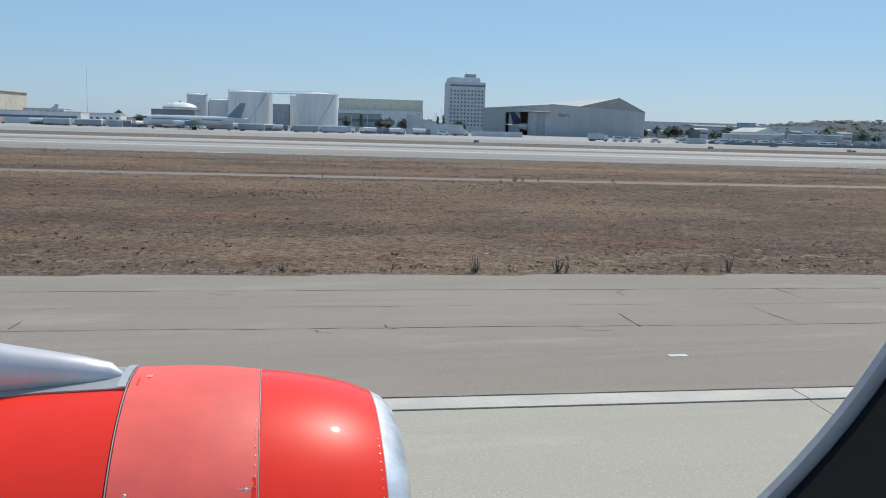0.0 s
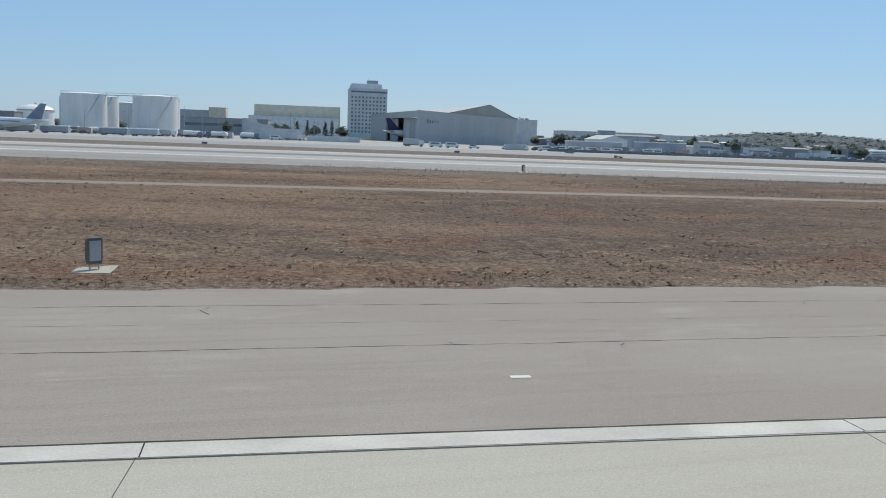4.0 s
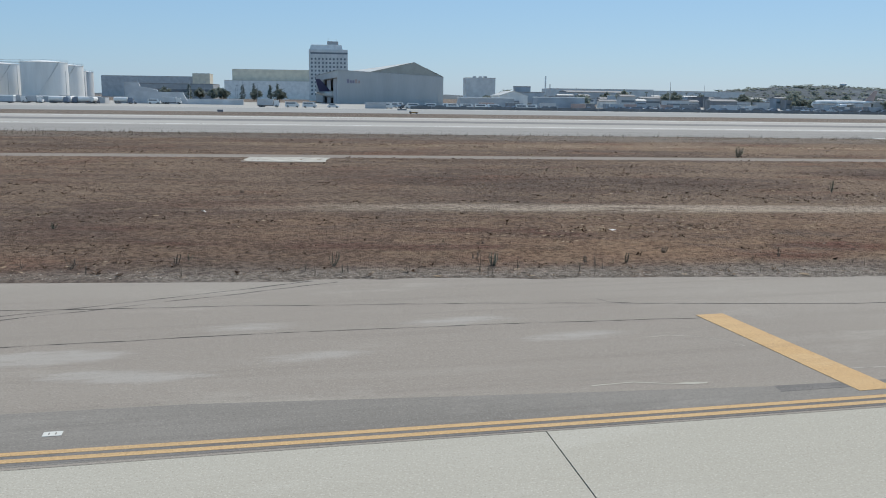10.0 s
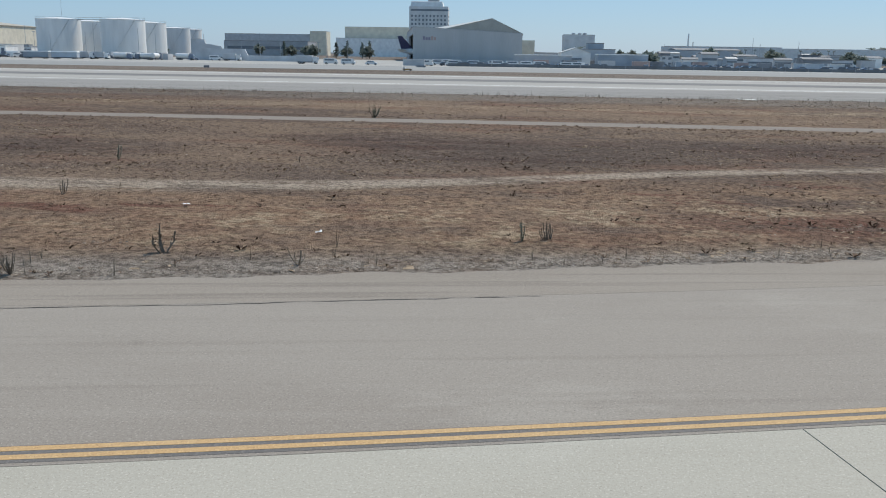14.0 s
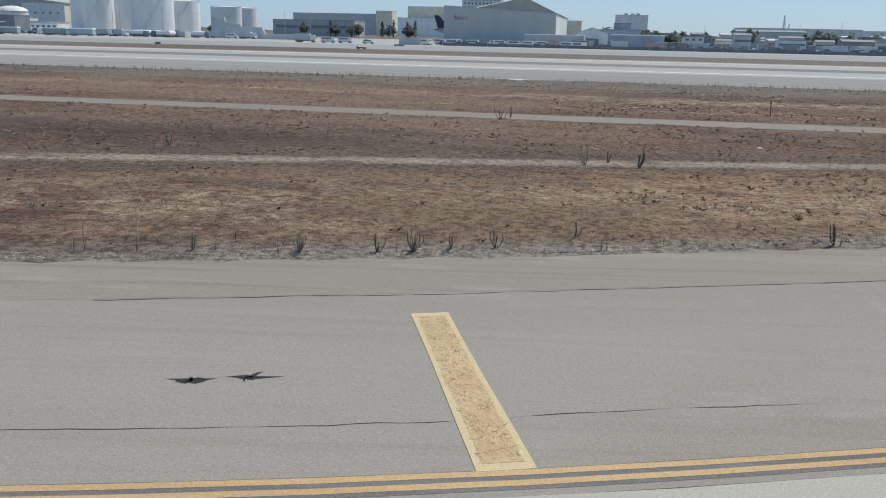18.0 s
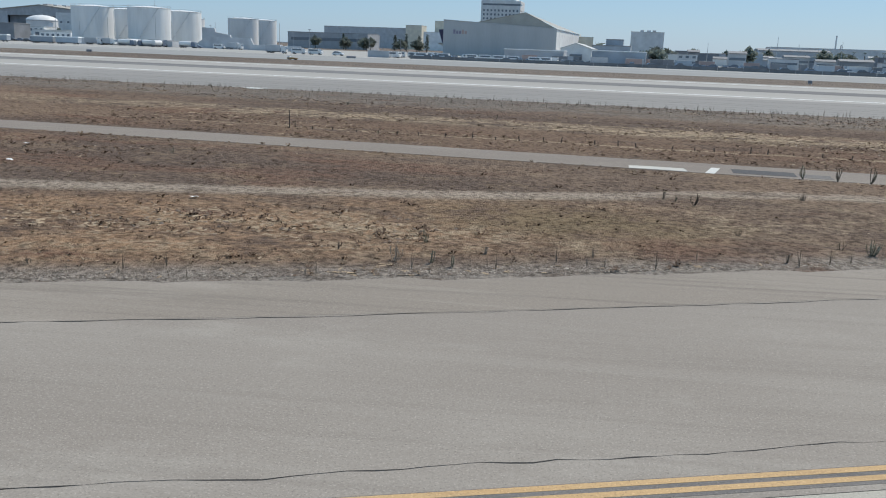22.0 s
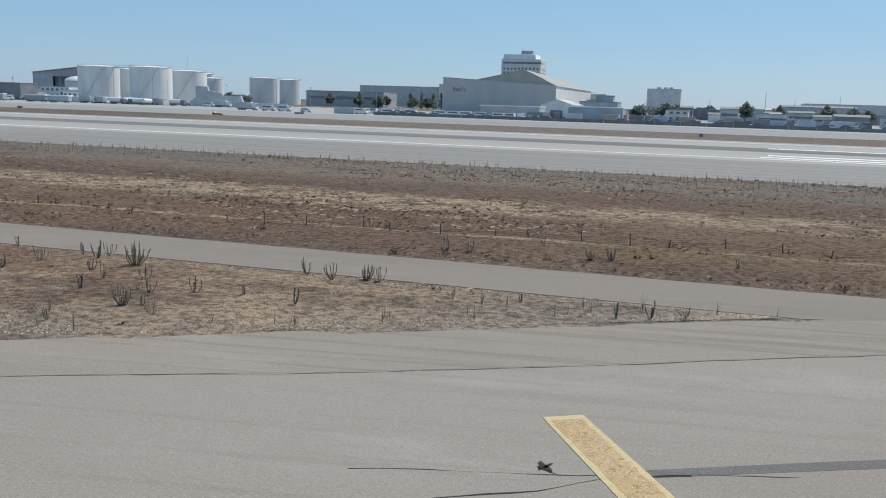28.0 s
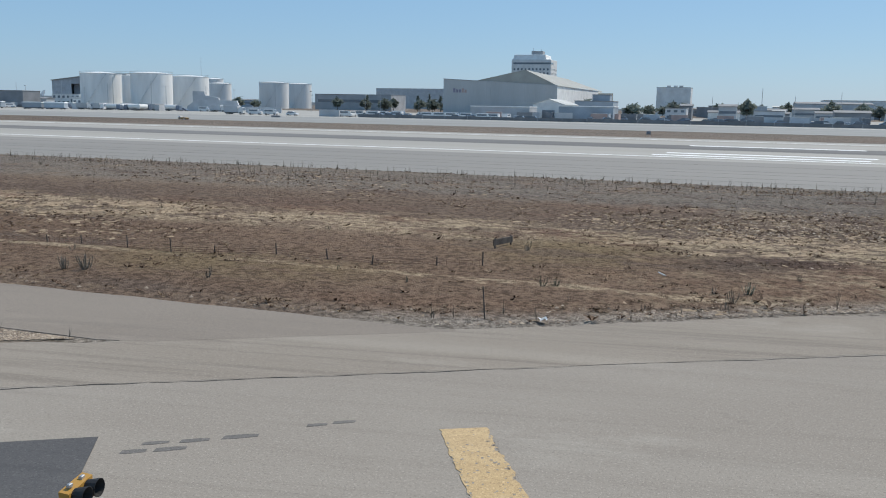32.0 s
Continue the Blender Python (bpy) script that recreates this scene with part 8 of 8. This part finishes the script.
part("drain_streak", nacelle_shell([(1.1660, -0.12), (1.1665, -0.072)], 128, 150, 8), RED, jet, "darker red drain streak", True)


part("pylon_root", nacelle_shell([(1.199, -0.709), (1.185, -1.1), (1.15, -1.6), (1.07, -2.1)], 78, 98.6), FAIRING_GREY, jet, "grey metal pylon root", True)
part("pylon_rim", nacelle_shell([(1.206, -0.706), (1.205, -0.745)], 78, 98.6), PYLON_SILVER, jet, "paler rim of the pylon root", True)
part("pylon", loft([(-0.745, 4.5, 3.13, 0.02, 0.02), (-0.8, 4.5, 3.14, 0.06, 0.06), (-0.92, 4.495, 3.15, 0.085, 0.082), (-1.05, 4.49, 3.16, 0.105, 0.10), (-1.3, 4.48, 3.18, 0.13, 0.13), (-1.7, 4.46, 3.2, 0.17, 0.2), (-3.0, 4.45, 3.25, 0.28, 0.32), (-5.0, 4.45, 3.3, 0.1, 0.2)], 32), PYLON_SILVER, jet, "silver pylon fairing", True)
for i in range(9):
    x = -0.9 - 0.05 * i
    w_ = 0.08 + 0.12 * (-0.9 - x)
    part("rivet", Geo().lathe([(0.0035, -w_ - 0.006), (0.003, -w_ + 0.01)], 8, "y", (x, 4.492, 3.165)), STEEL_GREY, jet)
wing_low = [(-1.9, 0.0, 2.75), (-7.6, 0.0, 2.75), (-8.6, 14.5, 4.0), (-7.2, 14.5, 4.0)]
wing = [(x, y, z) for x, y, z in wing_low] + [(x - 0.3 if k % 3 == 0 else x + 0.3, y, z + (0.62 if y < 1 else 0.2)) for k, (x, y, z) in enumerate(wing_low)]
part("wing", Geo().add(wing, [(0, 1, 2, 3), (4, 7, 6, 5), (0, 4, 5, 1), (1, 5, 6, 2), (2, 6, 7, 3), (3, 7, 4, 0)]), PLANE_GREY, jet, "pale grey wing")
hull = Geo()
ring = [(-1.6 + 1.98 * math.cos(a), 3.95 + 1.98 * math.sin(a)) for a in [2 * math.pi * j / 40 for j in range(40)]]
inner = [(-1.6 + 1.9 * math.cos(a), 3.95 + 1.9 * math.sin(a)) for a in [2 * math.pi * j / 40 for j in range(40)]]
hv = [(x, y, z) for x, rr in ((-14.0, ring), (-0.62, ring), (-0.62, inner), (-14.0, inner)) for y, z in rr]
hf = [(r_ * 40 + j, r_ * 40 + (j + 1) % 40, ((r_ + 1) % 4) * 40 + (j + 1) % 40, ((r_ + 1) % 4) * 40 + j) for r_ in range(4) for j in range(40)]
part("fuselage", hull.add(hv, hf), PLANE_GREY, jet, "white fuselage section", True)
for gx, gy in ((-6.0, 2.2), (-6.0, -5.2)):
    leg = part("gear_leg", Geo().tube((gx, gy, 0.6), (gx, gy - 0.2, 2.9 if gy > 0 else 2.4), 0.12, n=10), STEEL_GREY, jet)
    for s in (-0.35, 0.35):
        part("tyre", Geo().lathe([(0.5, -0.18), (0.57, -0.1), (0.57, 0.1), (0.5, 0.18)], 24, "y", (gx, gy + s, 0.575)), BLACK_RUBBER, leg)


def oval_ring(cx, cz, a0, b0, a1, b1, y0, y1, n=128):
    """A flat oval frame in the wall plane with a hole through it."""
    vs, fs = [], []
    for y in (y0, y1):
        for a, b in ((a0, b0), (a1, b1)):
            vs += [(cx + a * math.cos(2 * math.pi * j / n), y, cz + b * math.sin(2 * math.pi * j / n)) for j in range(n)]
    for j in range(n):
        k = (j + 1) % n
        fs += [(j, k, n + k, n + j), (2 * n + j, 3 * n + j, 3 * n + k, 2 * n + k), (j, 2 * n + j, 2 * n + k, k), (n + j, n + k, 3 * n + k, 3 * n + j)]
    return Geo().add(vs, fs)


WX, WZ = 0.036, 4.54
window = part("cabin_window", oval_ring(WX, WZ, 0.2265, 0.2925, 0.62, 0.62, 0.2465, 0.25), WINDOW_DARK, jet, "dark cabin window surround, cabin shade put into its black")
part("window_seal", oval_ring(WX, WZ, 0.2215, 0.2875, 0.25, 0.316, 0.2505, 0.254), WINDOW_GREY, window, "grey window seal")
